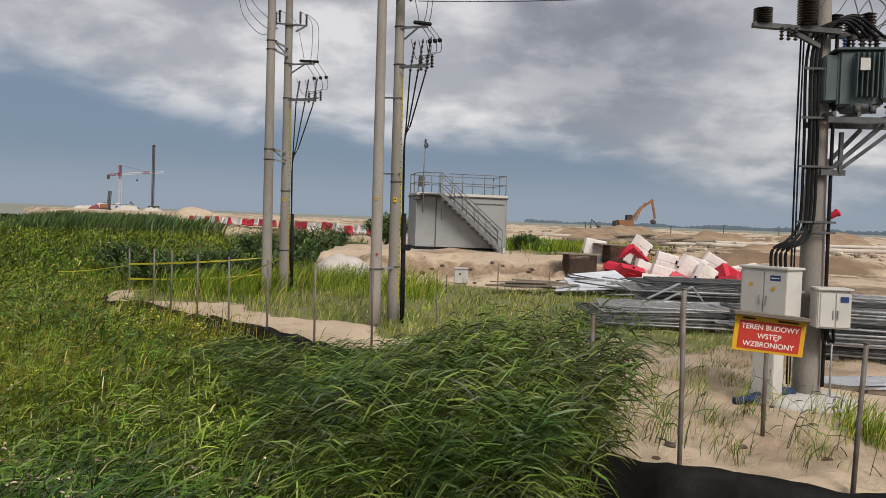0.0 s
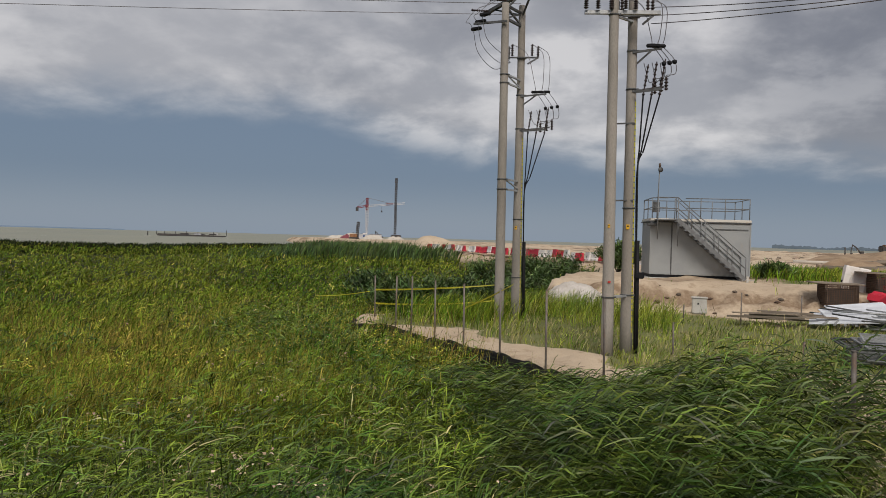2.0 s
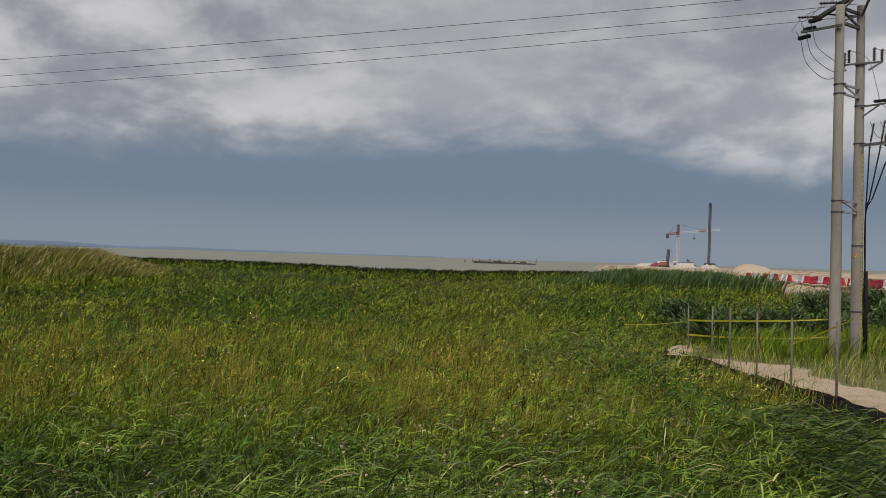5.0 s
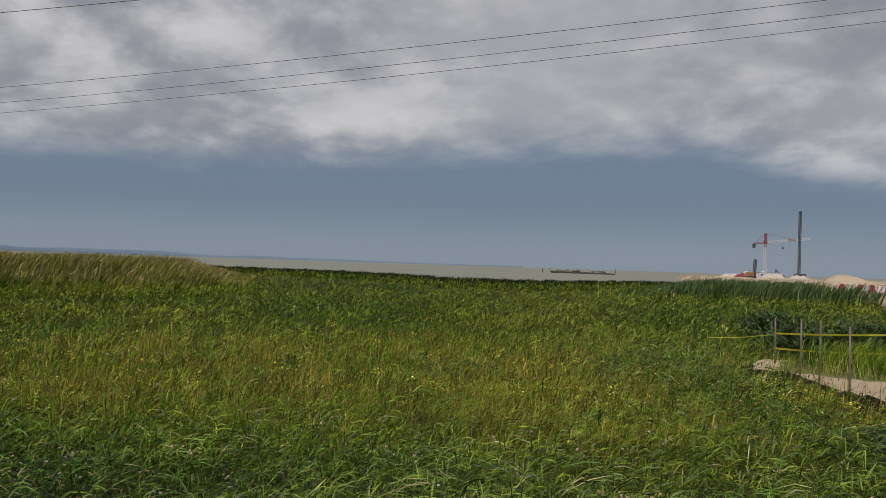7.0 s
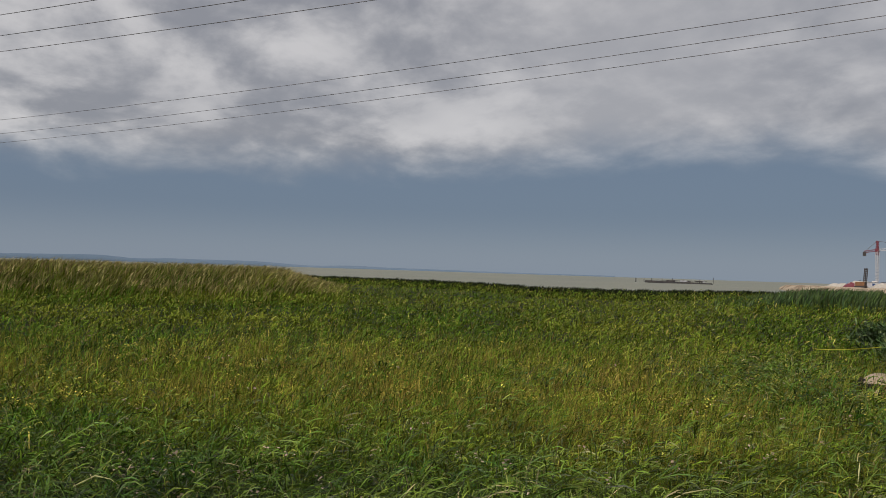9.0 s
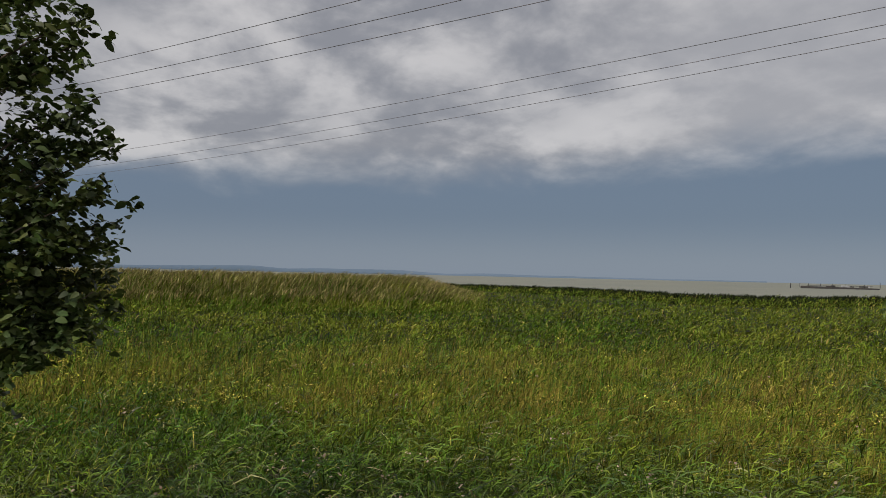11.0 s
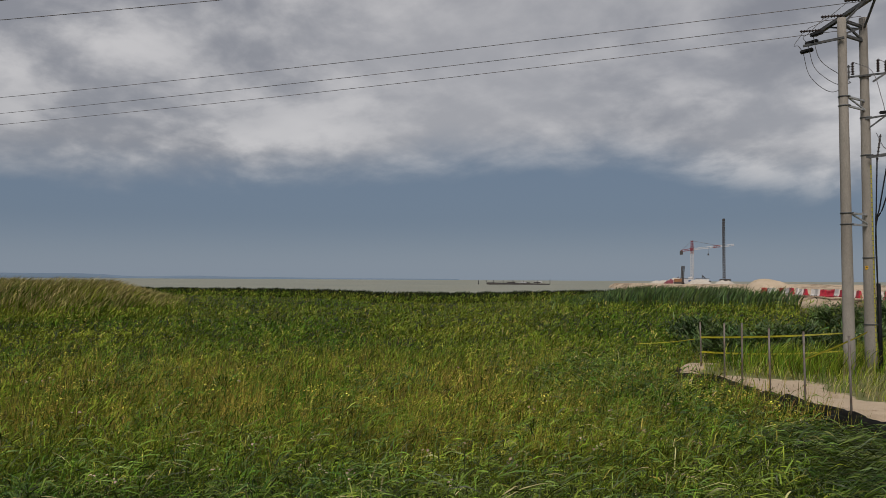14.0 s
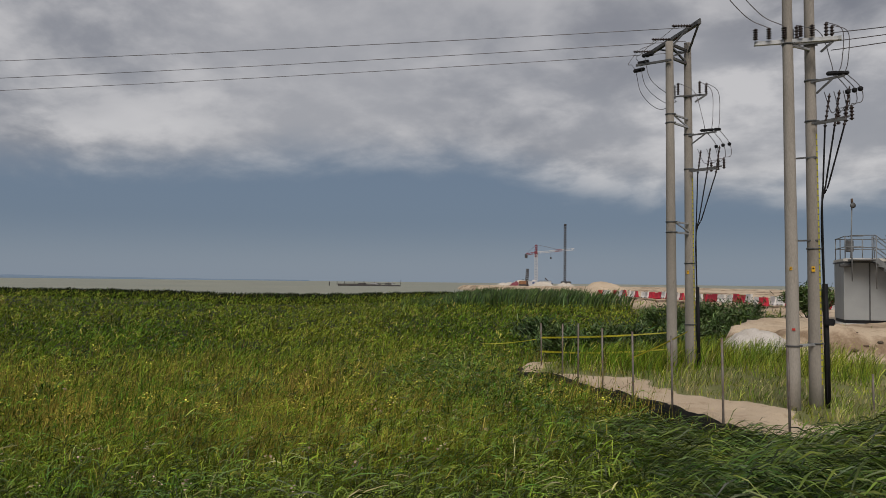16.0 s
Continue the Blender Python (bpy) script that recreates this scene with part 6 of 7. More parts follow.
def excavator(at, turn, size, label, mat):
    c = thing("excavator", label, "excavator", at, "excavators", turn, size)
    for yy in (-1.1, 1.1):
        bm = B()
        box(bm, (3.8, 0.6, 0.85), (0, yy, 0.43), (0, 0, 0), 0.32)
        part("track", bm, MAT_DARKMACHINE, c, "dark crawler track")
    bm = B()
    box(bm, (2.9, 2.5, 1.2), (-0.3, 0, 1.65), (0, 0, 0), 0.12)
    body = part("upper_carriage", bm, mat, c)
    bm = B()
    box(bm, (0.9, 2.5, 1.0), (-1.75, 0, 1.6), (0, 0, 0), 0.15)
    part("counterweight", bm, MAT_DARKMACHINE, body)
    bm = B()
    box(bm, (1.3, 0.95, 1.5), (0.7, 0.75, 2.5), (0, 0, 0), 0.12)
    part("cab", bm, MAT_DARKMACHINE, c, "dark glazed cab")
    bm = B()
    beam(bm, (0.8, -0.2, 2.0), (2.6, -0.2, 4.6), 0.45, 0.5)
    beam(bm, (2.6, -0.2, 4.6), (4.6, -0.2, 6.0), 0.4, 0.42)
    part("boom", bm, mat, c)
    bm = B()
    beam(bm, (4.4, -0.2, 6.1), (5.1, -0.2, 2.6), 0.3, 0.36)
    part("stick", bm, mat, c)
    bm = B()
    tube(bm, [(1.6, -0.2, 2.2), (2.8, -0.2, 4.2)], 0.09, 7)
    tube(bm, [(3.0, -0.2, 5.3), (4.6, -0.2, 5.9)], 0.08, 7)
    part("cylinder", bm, MAT_GALV, c)
    bm = B()
    box(bm, (0.9, 1.1, 0.7), (4.8, -0.2, 2.1), (0, 30, 0), 0.15)
    part("bucket", bm, MAT_DARKMACHINE, c)
    return c


excavator((37.5, 156, ground_height(37.5, 156)), 0, 1.15, "rusty orange excavator with raised boom on the far sand", MAT_MACHINE)
for x, y, a, s, l in ((-148, 366, 160, 0.7, "small dark excavator on the far fill"), (-171, 378, 20, 0.6, "small excavator beside the far spoil heap"), (31, 150, 190, 0.4, "dark loader standing low on the far sand")):
    excavator((x, y, max(ground_height(x, y), 0.2)), a, s, l, MAT_DARKMACHINE)


def build_lorry(x, y, turn):
    c = thing("lorry", "white lorry parked on the far fill", "lorry", (x, y, max(ground_height(x, y), 0.2)), turn=turn)
    bm = B()
    box(bm, (2.2, 2.4, 2.4), (3, 0, 1.9), (0, 0, 0), 0.2)
    part("cab", bm, MAT_WHITE, c)
    bm = B()
    box(bm, (5.5, 2.4, 1.5), (-1, 0, 1.8), (0, 0, 0), 0.1)
    part("tipper_body", bm, MAT_WHITE, c)
    for xx in (3, -1.5, -2.9):
        for yy in (-1.1, 1.1):
            bm = B()
            lathe(bm, [(0.5, -0.15), (0.5, 0.15)], (xx, yy, 0.5), (90, 0, 0), 14)
            part("wheel", bm, MAT_BLACK, c)


build_lorry(-158, 362, 20)


def build_barge():
    a, b = Vector((-363.0, 465.3, -1.35)), Vector((-322.2, 494.2, -1.35))
    turn = math.degrees(math.atan2(b.y - a.y, b.x - a.x))
    L = (b - a).length
    c = thing("barge", "dark flat barge with deck gear anchored on the lagoon", "barge", a, turn=turn)
    bm = B()
    sec = [(0.0, 1.5), (0.5, 0.2), (L - 3, 0.0), (L, 1.9)]
    box(bm, (L - 2, 8, 1.6), (L / 2, 0, 0.5), (0, 0.9, 0), 0.3)
    part("hull", bm, MAT_DARKMACHINE, c)
    rnd = random.Random(6)
    for k in range(12):
        bm = B()
        l, h = rnd.uniform(1.2, 5), rnd.uniform(0.4, 1.3)
        box(bm, (l, 2.5, h), (rnd.uniform(0.25, 0.9) * L, rnd.uniform(-2, 2), 1.3 + h / 2), (0, 0, 0), 0.1)
        part("deck_box", bm, MAT_DARKMACHINE if k % 3 else MAT_CRANEWHITE, c)
    for t, h in ((0.01, 2.6), (0.12, 2.6), (0.27, 2.6), (0.42, 2.9), (0.58, 2.4), (0.8, 2.6), (0.985, 4.2)):
        bm = B()
        tube(bm, [(t * L, -2, 0.8), (t * L, -2, h + 0.8)], 0.22, 6)
        part("mooring_pile", bm, MAT_DARKMACHINE, c)
    bm = B()
    tube(bm, [(0.1 * L, -3, 2.0), (0.5 * L, -3, 2.1), (0.9 * L, -3, 2.2)], 0.12, 5)
    part("deck_pipe", bm, MAT_DARKMACHINE, c)
    bm = B()
    tube(bm, [(0, 0, -1), (0, 0, 3.2)], 0.35, 8)
    d = a + (a - b).normalized() * 5.5
    solid("mooring_post", bm, MAT_DARKMACHINE, "dark mooring post standing in the water", "post", d)


build_barge()


def spoil_heap(x, y, w, h, seed, mat, label):
    bm = B()
    bmesh.ops.create_grid(bm, x_segments=26, y_segments=20, size=1.0)
    o = Vector((seed * 7.3, 0, 0))
    for v in bm.verts:
        q = v.co.copy()
        e = max(0.0, 1 - q.x ** 2 - q.y ** 2)
        v.co = Vector((q.x * w, q.y * w * 0.7, h * e ** 0.8 * (1 + 0.5 * noise.noise(q * 2.2 + o)) - 0.15 + 0.08 * h * noise.noise(q * 7 + o)))
    for f in bm.faces:
        f.smooth = True
    solid("spoil_heap", bm, mat, label, "heap", (x, y, max(ground_height(x, y), 0.0)), "spoil heaps", seed * 37 % 90)


for k, (x, y, w, h) in enumerate(((13, 66, 3.2, 0.9), (22, 72, 4.5, 1.0), (30, 84, 6, 1.2), (17, 88, 6, 0.9), (40, 78, 5, 1.1), (26, 110, 8, 1.4), (48, 96, 7, 1.3), (60, 120, 9, 1.6), (12, 52, 2.0, 0.6), (23, 54, 2.4, 0.6))):
    spoil_heap(x, y, w, h, k + 1, MAT_SOIL, "brown spoil heap on the filled sand")
for k, (x, y, w, h) in enumerate(((-165, 372, 9, 2.8), (-146, 352, 6, 2.0), (-176, 374, 6, 1.6), (-138, 362, 6, 1.8))):
    spoil_heap(x, y, w, h, k + 21, MAT_PIPE, "pale sand heap on the far fill")
spoil_heap(-167, 366, 4, 2.0, 31, MAT_CRANERED, "heap of red barriers on the far fill")


def site_cabin(x, y, turn, mat):
    c = thing("site_cabin", "small pale site cabin on the far fill", "cabin", (x, y, max(ground_height(x, y), 0.2)), "site cabins", turn)
    bm = B()
    box(bm, (6, 2.4, 2.4), (0, 0, 1.3), (0, 0, 0), 0.06)
    part("body", bm, mat, c)
    bm = B()
    box(bm, (6.2, 2.6, 0.15), (0, 0, 2.58))
    part("roof", bm, MAT_DARKMACHINE, c)
    for xx in (-1.8, 1.4):
        bm = B()
        box(bm, (1.1, 0.05, 0.9), (xx, -1.21, 1.5))
        part("window", bm, MAT_BLUE, c)


site_cabin(-155, 358, 22, MAT_CRANEWHITE)
site_cabin(-148, 360, 30, MAT_CRANEWHITE)


def marker_post(x, y, h):
    bm = B()
    g = ground_height(x, y)
    tube(bm, [(0, 0, -0.3), (0, 0, h)], 0.09, 7)
    box(bm, (0.22, 0.1, 0.3), (0, 0, h - 0.1), (0, 0, 10), 0.03)
    solid("marker_post", bm, MAT_DARKMACHINE, "dark marker post on the far sand", "post", (x, y, g), "marker posts")


for x, y, h in ((62, 168, 2.2), (84, 190, 2.4), (88, 190, 2.4), (24, 128, 1.6), (33, 140, 1.8), (45, 150, 1.6)):
    marker_post(x, y, h)


def fill_debris():
    """Clods, stones and broken timber strewn over the filled ground."""
    r = np.random.RandomState(55)
    n = 1500
    b, rr = np.radians(r.uniform(-33, 2, n)), 1 / (1 / 170 + r.rand(n) * (1 / 46 - 1 / 170))
    x, y = -np.sin(b) * rr, np.cos(b) * rr
    k = (site_distance(x, y) > 2) & (y > 44) & (waves(x, y, 14.0, 56) > -0.25)
    x, y = x[k], y[k]
    n = len(x)
    long = r.rand(n) < 0.25
    sx = np.where(long, r.uniform(0.8, 2.6, n), r.uniform(0.12, 0.5, n))
    sy, sz = np.where(long, r.uniform(0.08, 0.16, n), sx * r.uniform(0.5, 0.9, n)), np.where(long, 0.1, sx * r.uniform(0.3, 0.6, n))
    a = r.uniform(-0.6, 0.6, n)
    unit = np.array([(-1, -1, -1), (1, -1, -1), (1, 1, -1), (-1, 1, -1), (-0.7, -0.7, 1), (0.8, -0.6, 1), (0.6, 0.8, 1), (-0.8, 0.7, 1)]) * 0.5
    v = unit[None] * np.stack([sx, sy, sz], 1)[:, None] * r.uniform(0.75, 1.2, (n, 8, 1))
    px, py = v[..., 0] * np.cos(a)[:, None] - v[..., 1] * np.sin(a)[:, None], v[..., 0] * np.sin(a)[:, None] + v[..., 1] * np.cos(a)[:, None]
    co = np.stack([px + x[:, None], py + y[:, None], v[..., 2] + (height(x, y) + sz * 0.3)[:, None]], -1).reshape(-1, 3)
    q = np.array([0, 3, 2, 1, 4, 5, 6, 7, 0, 1, 5, 4, 1, 2, 6, 5, 2, 3, 7, 6, 3, 0, 4, 7])
    tagged(new("fill_debris", mesh_from("fill_debris", co, (np.arange(n)[:, None] * 8 + q[None]).ravel(), np.full(n * 6, 4), MAT_DEBRIS, False)), "clods, stones and broken timber strewn over the fill", "debris", kind="stuff")


fill_debris()

# ---- tall reeds by the fabric, shore reeds, site grass, bushes and the tree ----
def reed_leaves(x, y, h, r, per, lmin, lmax, w, fan=1.0):
    """Stems with leaves that stream down the wind."""
    n = len(x)
    z = height(x, y)
    sway = r.uniform(0.28, 0.52, n)
    tip = np.stack([WIND[0] * sway * h, WIND[1] * sway * h, h * 0.97], 1)
    base = np.stack([x, y, z - 0.03], 1)
    bulge = np.stack([-WIND[0] * 0.07 * h, -WIND[1] * 0.07 * h, 0.03 * h], 1)
    sets = [ribbons(base, tip, bulge, np.full(n, 0.010), r.uniform(0, 3.14, n), (1.0, 0.8, 0.5))]
    s = np.concatenate([np.linspace(0.22, 1.0, per)] * 1)
    for k in range(per):
        t = np.clip(s[k] + r.uniform(-0.06, 0.06, n), 0.1, 1.0)
        p = base + tip * t[:, None] + bulge * (4 * t * (1 - t))[:, None]
        ln = r.uniform(lmin, lmax, n) * (0.75 + 0.5 * np.sin(t * 3.0))
        a = fan * r.uniform(-1.0, 1.0, n) + np.where(r.rand(n) < 0.10, 3.14, 0)
        ca, sa = np.cos(a), np.sin(a)
        wx, wy = WIND[0] * ca - WIND[1] * sa, WIND[0] * sa + WIND[1] * ca
        rise = r.uniform(-0.8, 0.5, n) - 0.6 * (1 - t)
        off = np.stack([wx * ln * 0.92, wy * ln * 0.92, ln * rise], 1)
        bl = np.stack([wx * 0, wy * 0, ln * r.uniform(0.05, 0.24, n)], 1)
        tw = np.arctan2(wy, wx) + 1.57 + r.uniform(-0.7, 0.7, n)
        sets.append(ribbons(p, off, bl, r.uniform(0.55, 1.2, n) * w, tw, (0.6, 1.0, 0.6), tilt=r.uniform(-1.25, 1.25, n)))
    return sets


def build_reeds():
    r = np.random.RandomState(71)
    # the tall bed leaning over the fabric
    x, y = r.uniform(-4.6, 1.5, 9500), r.uniform(4.9, 14.0, 9500)
    d = -site_distance(x, y)
    k = (d > 0.22) & (d < 3.4 + 0.5 * waves(x, y, 2.0, 61)) & (y > 5.6 + 0.5 * np.abs(x + 0.5)) & ((x < 0.6) | (y > 7.6))
    x, y, d = x[k], y[k], d[k]
    tall = smooth(-3.6, -0.2, x - 0.25 * (y - 9)) * (1 - 0.45 * smooth(11.0, 13.0, y))
    h = (1.15 + 0.98 * tall + 0.42 * smooth(0.2, 1.3, x) + 0.14 * waves(x, y, 1.3, 62)) * r.uniform(0.78, 1.06, len(x))
    n = min(len(x), 3600)
    stuff("reed_bed", "tall dark green reeds streaming in the wind beside black fabric", "reeds", MAT_REED, *reed_leaves(x[:n], y[:n], h[:n], r, 15, 0.22, 0.50, 0.020, 0.9))
    # knee-high leaning reeds along the far fence
    x, y = r.uniform(-14, -1.0, 16000), r.uniform(9, 24, 16000)
    d = -site_distance(x, y)
    k = (d > 0.45) & (d < (5.5 + waves(x, y, 3.0, 63)) * r.rand(len(x)) ** 0.8)
    x, y = x[k][:2600], y[k][:2600]
    d = -site_distance(x, y)
    h = (0.70 + 0.22 * smooth(15.6, 16.8, y) + 0.35 * smooth(1, 3, d) + 0.12 * waves(x, y, 1.6, 64)) * r.uniform(0.8, 1.1, len(x))
    stuff("low_reeds", "low wind-bent green reeds along the fence", "reeds", MAT_HERB, *reed_leaves(x, y, h, r, 6, 0.2, 0.38, 0.024, 1.9))
    # sparse shoots in the sand
    x, y = np.concatenate([r.normal(2.0, 0.35, 26), r.uniform(2.0, 4.6, 26), r.normal(4.7, 0.5, 12)]), np.concatenate([r.normal(9.2, 0.5, 26), r.uniform(7.9, 10.6, 26), r.normal(8.4, 0.35, 12)])
    k = site_distance(x, y) > 0.1
    x, y = x[k], y[k]
    stuff("reed_shoots", "sparse green reed shoots growing in bare sand", "reeds", MAT_REED, *reed_leaves(x, y, r.uniform(0.3, 0.85, len(x)), r, 5, 0.14, 0.34, 0.016))
    # grass tuft by the sheets
    x, y = r.normal(5.35, 0.2, 420), r.normal(9.35, 0.25, 420)
    stuff("grass_tuft", "dense green grass tuft on the sand", "grass", MAT_FIELD, grass(x, y, r, r.uniform(0.2, 0.5, 420), r.uniform(0.006, 0.012, 420), 0.35, 0.1, 0.3))
    # tall reed bed on the horizon, and the dark rim along the water
    b, rr = np.radians(r.uniform(60.0, 104, 60000)), r.uniform(66, 118, 60000)
    rr = rr + 10 * (1 - smooth(60, 66, np.degrees(b)))
    x, y = -np.sin(b) * rr, np.cos(b) * rr
    hh = (1.0 + 2.35 * smooth(60.0, 66, np.degrees(b)) * (0.3 + 0.7 * smooth(66, 84, rr)) + 0.22 * waves(x, y, 9.0, 65) + 0.12 * waves(x, y, 2.5, 69)) * r.uniform(0.66, 1.04, len(x)) ** 0.7
    wd = r.uniform(0.05, 0.12, len(x))
    plume = r.rand(len(x)) < 0.34 + 0.4 * smooth(80, 104, rr)
    stuff("tall_reeds", "tall green reed bed before the water", "reeds", MAT_FAR, grass(x[~plume], y[~plume], r, hh[~plume], wd[~plume], 0.4, 0.1, 0.3, (0.8, 1.0), (0.0, 0.6, 1.0)))
    stuff("reed_plumes", "straw-brown reed plumes over the tall reed bed", "reeds", MAT_PLUME, grass(x[plume], y[plume], r, hh[plume] * 1.09, wd[plume] * 0.8, 0.4, 0.1, 0.3, (0.6, 1.0), (0.0, 0.75, 1.0)))
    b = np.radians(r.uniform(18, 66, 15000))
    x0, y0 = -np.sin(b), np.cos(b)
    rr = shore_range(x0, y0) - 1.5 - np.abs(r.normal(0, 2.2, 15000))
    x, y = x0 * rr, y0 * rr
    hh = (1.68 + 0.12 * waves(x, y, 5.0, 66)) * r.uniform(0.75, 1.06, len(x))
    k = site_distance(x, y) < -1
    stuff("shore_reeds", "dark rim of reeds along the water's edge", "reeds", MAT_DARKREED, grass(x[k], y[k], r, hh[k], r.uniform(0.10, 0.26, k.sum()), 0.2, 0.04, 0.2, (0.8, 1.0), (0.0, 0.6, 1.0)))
    # taller growth before the causeway
    b, rr = np.radians(r.uniform(11, 33, 12500)), r.uniform(88, 135, 12500)
    x, y = -np.sin(b) * rr, np.cos(b) * rr
    k = site_distance(x, y) < -1.5
    x, y = x[k], y[k]
    bump = smooth(11, 17, bearing(x, y)) * (1 - smooth(26.5, 32, bearing(x, y)))
    stuff("causeway_reeds", "taller green growth at the foot of the causeway", "reeds", MAT_BUSH, grass(x, y, r, (1.05 + 1.75 * bump + 0.3 * waves(x, y, 7.0, 67)) * r.uniform(0.7, 1.05, len(x)), r.uniform(0.08, 0.2, len(x)), 0.2, 0.06, 0.25, (0.8, 1.0), (0.0, 0.6, 1.0)))


build_reeds()


def build_flowers():
    """Small many-petalled heads over the field."""
    for name, label, mat, n, r0, r1, seed, size in (("yellow_flowers", "scattered yellow flower heads above the marsh plants", MAT_YELLOW, 3000, 15, 55, 81, 0.038), ("pale_flower_heads", "faded pale pink flower heads among the herbs", MAT_PALE, 420, 5.5, 30, 82, 0.045)):
        x, y, r = scatter(n, -2, 104, r0, r1, seed)
        k = keep(x, y, 0.6) & (r.rand(n) < 0.25 + 0.75 * (waves(x, y, 7.0, 83) > 0.25))
        x, y = x[k], y[k]
        z = height(x, y) + veg_top(x, y) * r.uniform(0.92, 1.1, len(x))
        sets = []
        for j in range(5):
            a = r.uniform(0, 6.28, len(x))
            s = size * r.uniform(0.6, 1.4, len(x)) * (0.7 + np.hypot(x, y) / 45)
            px, py, pz = x + r.normal(0, 0.06, len(x)), y + r.normal(0, 0.06, len(x)), z + r.normal(0, 0.04, len(x))
            off = np.stack([np.cos(a) * s, np.sin(a) * s, s * r.uniform(-0.1, 0.5, len(x))], 1)
            sets.append(ribbons(np.stack([px, py, pz], 1), off, off * 0 + np.array([0, 0, 0.01]), s * 0.8, a + 1.57, (0.6, 1.0, 0.8)))
        stuff(name, label, "flowers", mat, *sets)


build_flowers()


def build_site_grass():
    r = np.random.RandomState(91)
    n = 120000
    b, rr = np.radians(r.uniform(-34, 26, n)), 1 / (1 / 33 + r.rand(n) * (1 / 10.5 - 1 / 33))
    x, y = -np.sin(b) * rr, np.cos(b) * rr
    c = site_grass_cover(x, y) + 0.3 * waves(x, y, 1.3, 92)
    k = (site_distance(x, y) > 0.3) & (r.rand(n) < np.clip(c - 0.24, 0, 0.9))
    x, y = x[k], y[k]
    dry = (r.rand(len(x)) < 0.28 + 0.3 * (waves(x, y, 2.4, 93) > 0.3))
    h = (0.14 + 0.10 * waves(x, y, 1.9, 94) + 0.34 * np.clip(waves(x, y, 2.3, 95), 0, 1)) * r.uniform(0.45, 1.25, len(x))
    h = np.maximum(h * (1 - 0.5 * smooth(1.0, 2.6, x) * (1 - smooth(16.5, 19, y))), 0.08)
    w = r.uniform(0.006, 0.013, len(x)) * (0.5 + np.hypot(x, y) / 18)
    stuff("site_grass", "bright green rough grass on the sandy site", "grass", MAT_SITEGRASS, grass(x[~dry], y[~dry], r, h[~dry], w[~dry] * 0.8, 0.2, 0.1, 0.5))
    stuff("dry_site_grass", "dry straw grass on the sandy site", "grass", MAT_DRYGRASS, grass(x[dry], y[dry], r, h[dry] * 1.1, w[dry] * 0.7, 0.2, 0.08, 0.4))
    # taller growth left of the bank and behind the poles
    x, y = r.uniform(-11, 0.0, 26000), r.uniform(22, 30, 26000)
    g = np.exp(-(((x + 5.0) / 3.2) ** 2 + ((y - 26.6) / 1.9) ** 2)) + 0.6 * np.exp(-(((x + 0.9) / 1.6) ** 2 + ((y - 23.6) / 1.5) ** 2))
    k = r.rand(len(x)) < g
    x, y = x[k], y[k]
    stuff("tall_site_grass", "tall green grass beside the sand bank", "grass", MAT_SITEGRASS, grass(x, y, r, r.uniform(0.25, 0.85, len(x)), r.uniform(0.008, 0.018, len(x)), 0.2, 0.1, 0.4))
    # darker brush between the path's far end and the poles
    x, y = r.uniform(-9.4, -4.4, 9000), r.uniform(19.0, 26.0, 9000)
    d = site_distance(x, y)
    k = (d > 1.1) & (r.rand(len(x)) < np.exp(-(((x + 6.9) / 1.7) ** 2 + ((y - 22.9) / 1.7) ** 2)) * 1.1)
    x, y = x[k], y[k]
    stuff("path_brush", "dark green rough brush behind the taped path", "grass", MAT_FIELD, grass(x, y, r, r.uniform(0.25, 0.85, len(x)), r.uniform(0.01, 0.024, len(x)), 0.2, 0.1, 0.45))
    # grass behind the container on the fill
    x, y = r.uniform(3.0, 14, 16000), r.uniform(36, 50, 16000)
    k = r.rand(len(x)) < np.exp(-(((x - 6.2) / 2.8) ** 2 + ((y - 41.5) / 3.4) ** 2)) + 0.25 * (y > 42)
    x, y = x[k], y[k]
    stuff("fill_grass", "patchy green growth on the filled ground", "grass", MAT_FIELD, grass(x, y, r, r.uniform(0.2, 0.62, len(x)) * (1.2 - 0.06 * np.abs(x - 5.5)), r.uniform(0.015, 0.04, len(x)), 0.2, 0.08, 0.3))


build_site_grass()


def leaf_cloud(points, size, r, spread, slim=0.72, up=(-0.7, 0.5)):
    """Small pointed leaves about the given twig points."""
    n = len(points)
    a = r.uniform(0, 6.28, n)
    s = size * r.uniform(0.6, 1.35, n)
    off = np.stack([np.cos(a) * s, np.sin(a) * s, s * r.uniform(*up, n)], 1)
    p = points + r.normal(0, spread, (n, 3))
    return ribbons(p, off, off * 0 + np.array([0, 0, 0.012]), s * slim, a + 1.57 + r.uniform(-0.5, 0.5, n), (0.35, 1.0, 0.75), (0.0, 0.4, 0.75, 1.0), r.uniform(-1.2, 1.2, n))


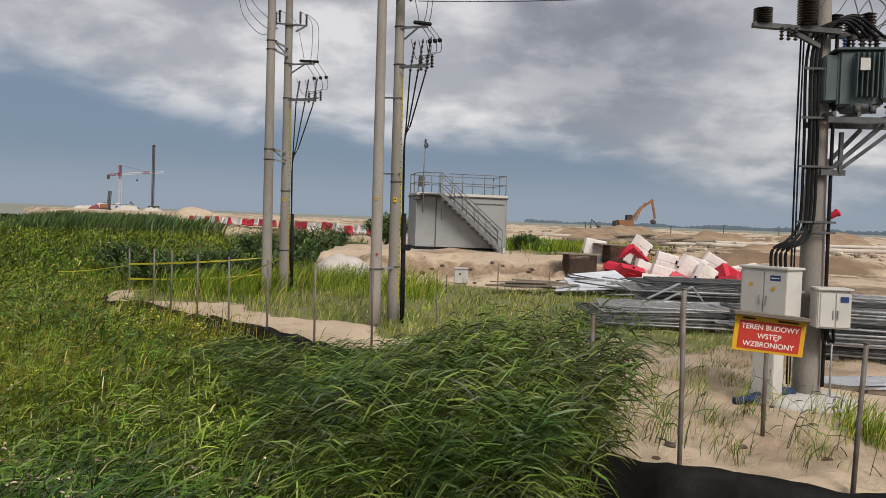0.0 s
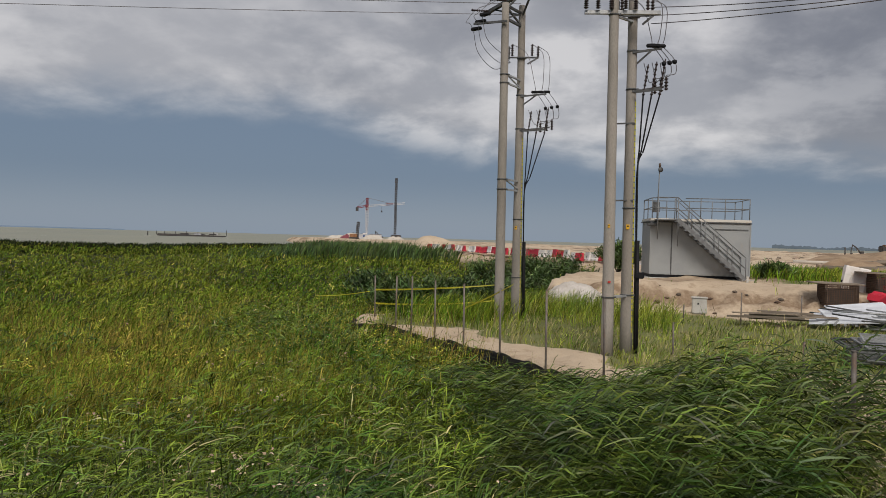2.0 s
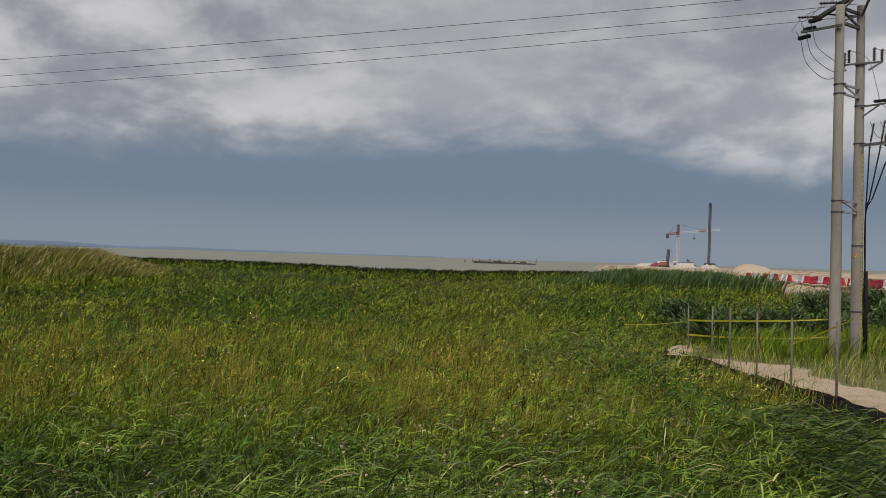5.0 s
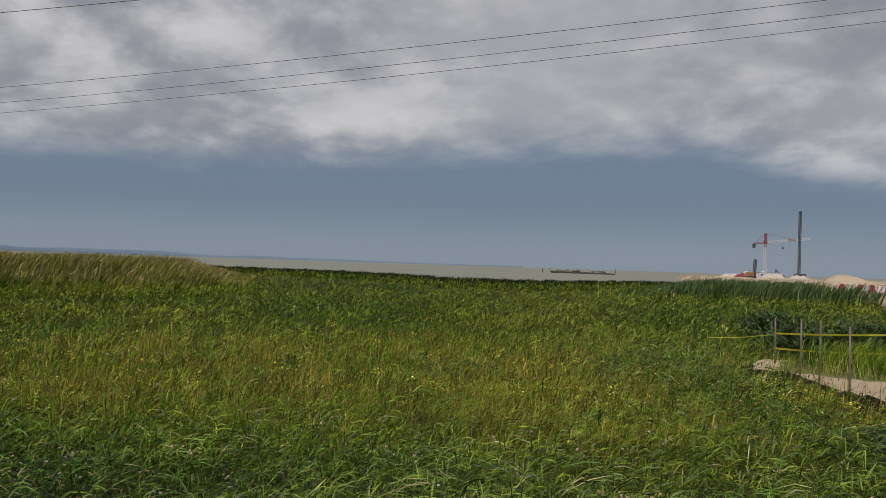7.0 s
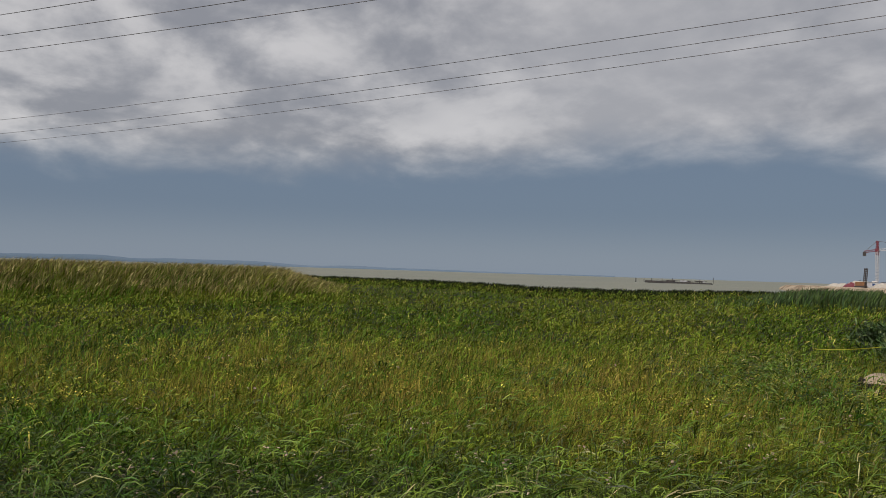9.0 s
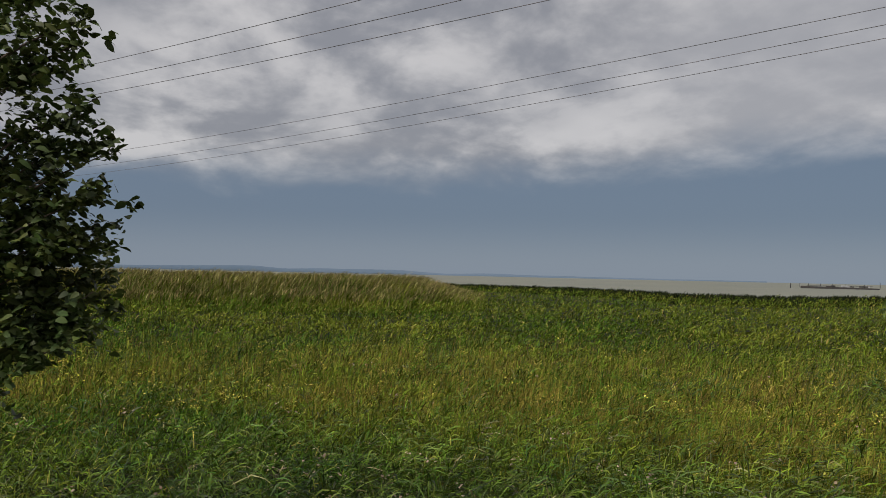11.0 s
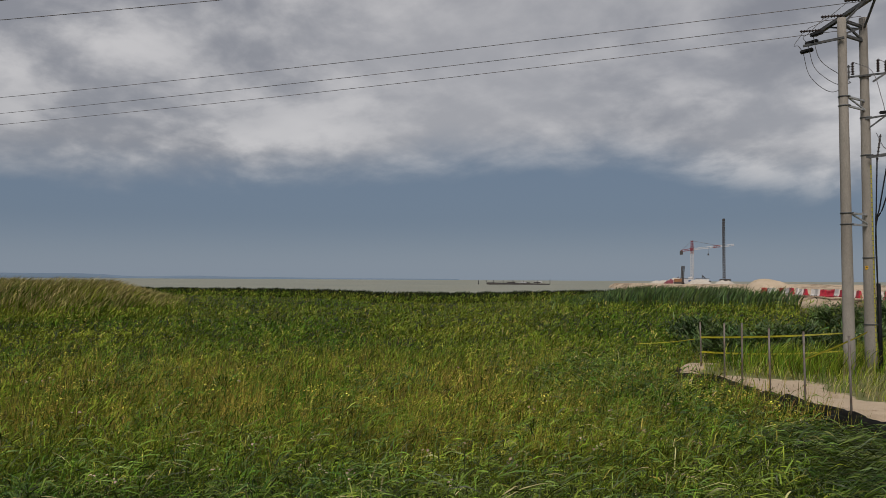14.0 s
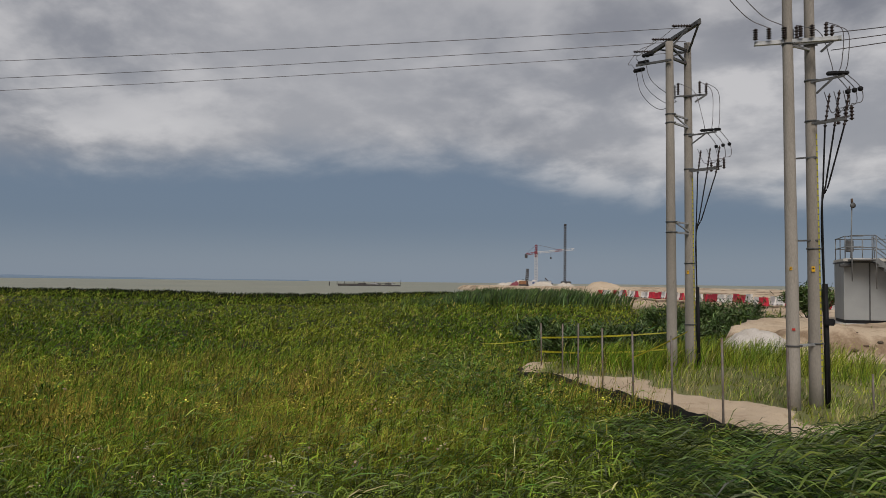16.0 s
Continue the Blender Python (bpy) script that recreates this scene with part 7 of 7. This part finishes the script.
def build_bush(x, y, w, h, seed, label):
    r = np.random.RandomState(seed)
    g = ground_height(x, y)
    b = thing("bush", label, "bush", (x, y, g), "bushes")
    tips = []
    for k in range(16):
        bm = B()
        a, s = r.uniform(0, 6.28), r.uniform(0.2, 1.0)
        tip = Vector((math.cos(a) * w * s, math.sin(a) * w * 0.8 * s, h * (1.0 - 0.5 * s * s) * r.uniform(0.8, 1.1)))
        tube(bm, curve_points([(0, 0, -0.1), tip * 0.45 + Vector((0, 0, h * 0.15)), tip], 4), 0.035, 6, 0.01)
        tips.append(tip)
        part("stem", bm, MAT_BARK, b)
    pts = []
    for t in tips:
        for j in range(300):
            q = r.rand()
            pts.append(np.array(t) * (0.45 + 0.6 * q) + r.normal(0, 0.17 * w / 1.6, 3) * np.array([1.2, 1.2, 0.9]))
    v, f, tt = leaf_cloud(np.array(pts), 0.2, r, 0.08, 0.26, (-0.2, 1.3))
    me = mesh_from("foliage", v, f, tt, MAT_BUSH)
    ob = new("foliage", me)
    ob.parent = b
    ob["kind"] = "stuff"


for k, (x, y, w, h) in enumerate(((-6.2, 42, 1.8, 2.5), (-5.9, 39.5, 1.5, 2.3), (-7.9, 43.5, 1.9, 2.4), (-9.6, 45.5, 1.8, 2.2), (-11.6, 47.5, 1.8, 2.0), (-3.1, 42, 1.3, 1.5), (-11.6, 30.5, 1.6, 1.5), (-9.4, 32.5, 1.7, 1.5), (-7.4, 33.5, 1.6, 1.5), (-13.8, 33.5, 1.8, 1.5), (-8.5, 26.6, 1.2, 1.7), (-10.4, 28.0, 1.4, 1.7), (-6.9, 28.6, 1.1, 1.6), (4.3, 39.6, 0.8, 0.5))):
    build_bush(x, y, w, h, 200 + k, "dark green leafy bush at the edge of the marsh" if x < 0 else "low green bush on the filled sand")


def build_tree():
    r = np.random.RandomState(77)

    def at(b, rg, z):
        return Vector((-math.sin(radians(b)) * rg, math.cos(radians(b)) * rg, z))
    foot = at(101, 6.9, 0)
    foot.z = ground_height(foot.x, foot.y)
    t = thing("tree", "leafy young deciduous tree with dark green leaves", "tree", foot)
    bm = B()
    crown = at(100.5, 6.9, 5.4) - foot
    trunk = curve_points([(0, 0, -0.2), (0.03, 0.02, 1.2), (0.0, 0.1, 2.6), (-0.05, 0.1, 4.2), crown], 6)
    tube(bm, trunk, 0.12, 10, 0.03)
    part("trunk", bm, MAT_BARK, t)
    ends = [(85.2, 6.5, 3.42, 0.9), (86.2, 6.6, 3.85, 0.8), (87.0, 6.5, 2.72, 1.1), (86.6, 6.4, 3.05, 1.0), (87.2, 6.6, 2.45, 1.1), (86.6, 6.6, 2.12, 1.0), (88.0, 6.7, 4.25, 1.0), (87.0, 6.5, 4.45, 0.45), (89.2, 6.6, 3.6, 1.2), (89.5, 6.7, 2.9, 1.2), (90.5, 6.6, 2.2, 1.2), (91, 6.9, 4.7, 1.2),
            (92, 6.6, 3.3, 1.3), (93, 6.9, 4.1, 1.3), (94, 6.5, 2.6, 1.3), (95, 6.8, 5.0, 1.3), (96, 6.4, 3.6, 1.4), (97, 6.9, 4.5, 1.4), (98.5, 6.5, 2.4, 1.3), (100, 6.3, 3.2, 1.4), (101, 6.4, 4.3, 1.4), (103, 6.6, 5.2, 1.4), (105, 6.6, 3.4, 1.4), (107, 6.9, 4.4, 1.4), (110, 7.0, 3.0, 1.4), (112, 7.2, 4.0, 1.3), (104, 7.4, 6.0, 1.4), (98, 7.3, 5.9, 1.4),
            (88.4, 6.4, 3.25, 0.9), (87.9, 6.7, 2.75, 1.1), (90.2, 6.5, 3.95, 1.0), (88.8, 6.5, 2.05, 0.9), (87.2, 6.5, 2.3, 1.3), (88.2, 6.4, 1.95, 1.3), (89.4, 6.6, 2.4, 1.4), (88.6, 6.6, 3.0, 1.4), (89.0, 6.5, 3.4, 1.4), (89.6, 6.6, 4.3, 1.2), (90.0, 6.5, 2.7, 1.4)]
    pts = []
    for k, (b, rg, z, dens) in enumerate(ends):
        e = at(b + (1.5 if z > 2.75 else 0.5), rg, z) - foot
        s = trunk[int(np.clip((e.z - 0.8) / crown.z * len(trunk), 6, len(trunk) - 3))]
        mid = s.lerp(e, 0.55) + Vector((r.uniform(-0.1, 0.1), r.uniform(-0.1, 0.1), 0.16))
        limb = curve_points([s, mid, e], 7)
        bm = B()
        tube(bm, limb, 0.018, 6, 0.004)
        part("limb", bm, MAT_BARK, t)
        for j in range(int(16 * dens)):
            q = limb[int((1 - 0.55 * r.rand() ** 1.5) * (len(limb) - 1) + 0.5)]
            tw = q + Vector(r.normal(0, 0.12, 3) * np.array([1.1, 1.4, 1.0]))
            for i in range(20):
                w = q.lerp(tw, r.uniform(0.1, 1.15))
                pts.append(np.array(w))
    v, f, tt = leaf_cloud(np.array(pts), 0.072, r, 0.03)
    ob = new("crown", mesh_from("crown", v, f, tt, MAT_TREE))
    ob.parent = t
    ob["kind"] = "stuff"


build_tree()


def build_sand_weeds():
    """Dry stalks and small tufts on the bare sand by the sign."""
    r = np.random.RandomState(123)
    cx, cy = r.uniform(1.6, 6.2, 110), r.uniform(7.9, 13.5, 110)
    n = 14
    x, y = (cx[:, None] + r.normal(0, 0.09, (110, n))).ravel(), (cy[:, None] + r.normal(0, 0.09, (110, n))).ravel()
    k = site_distance(x, y) > 0.15
    x, y = x[k], y[k]
    h = r.uniform(0.08, 0.34, len(x))
    dry = r.rand(len(x)) < 0.5
    stuff("sand_weeds", "small green weeds dotted over bare sand", "weeds", MAT_FIELD, grass(x[~dry], y[~dry], r, h[~dry], r.uniform(0.006, 0.014, (~dry).sum()), 0.35, 0.12, 0.5))
    stuff("dry_weeds", "dry brown stalks dotted over bare sand", "weeds", MAT_DRYGRASS, grass(x[dry], y[dry], r, h[dry] * 1.2, r.uniform(0.004, 0.009, dry.sum()), 0.35, 0.08, 0.4))


build_sand_weeds()
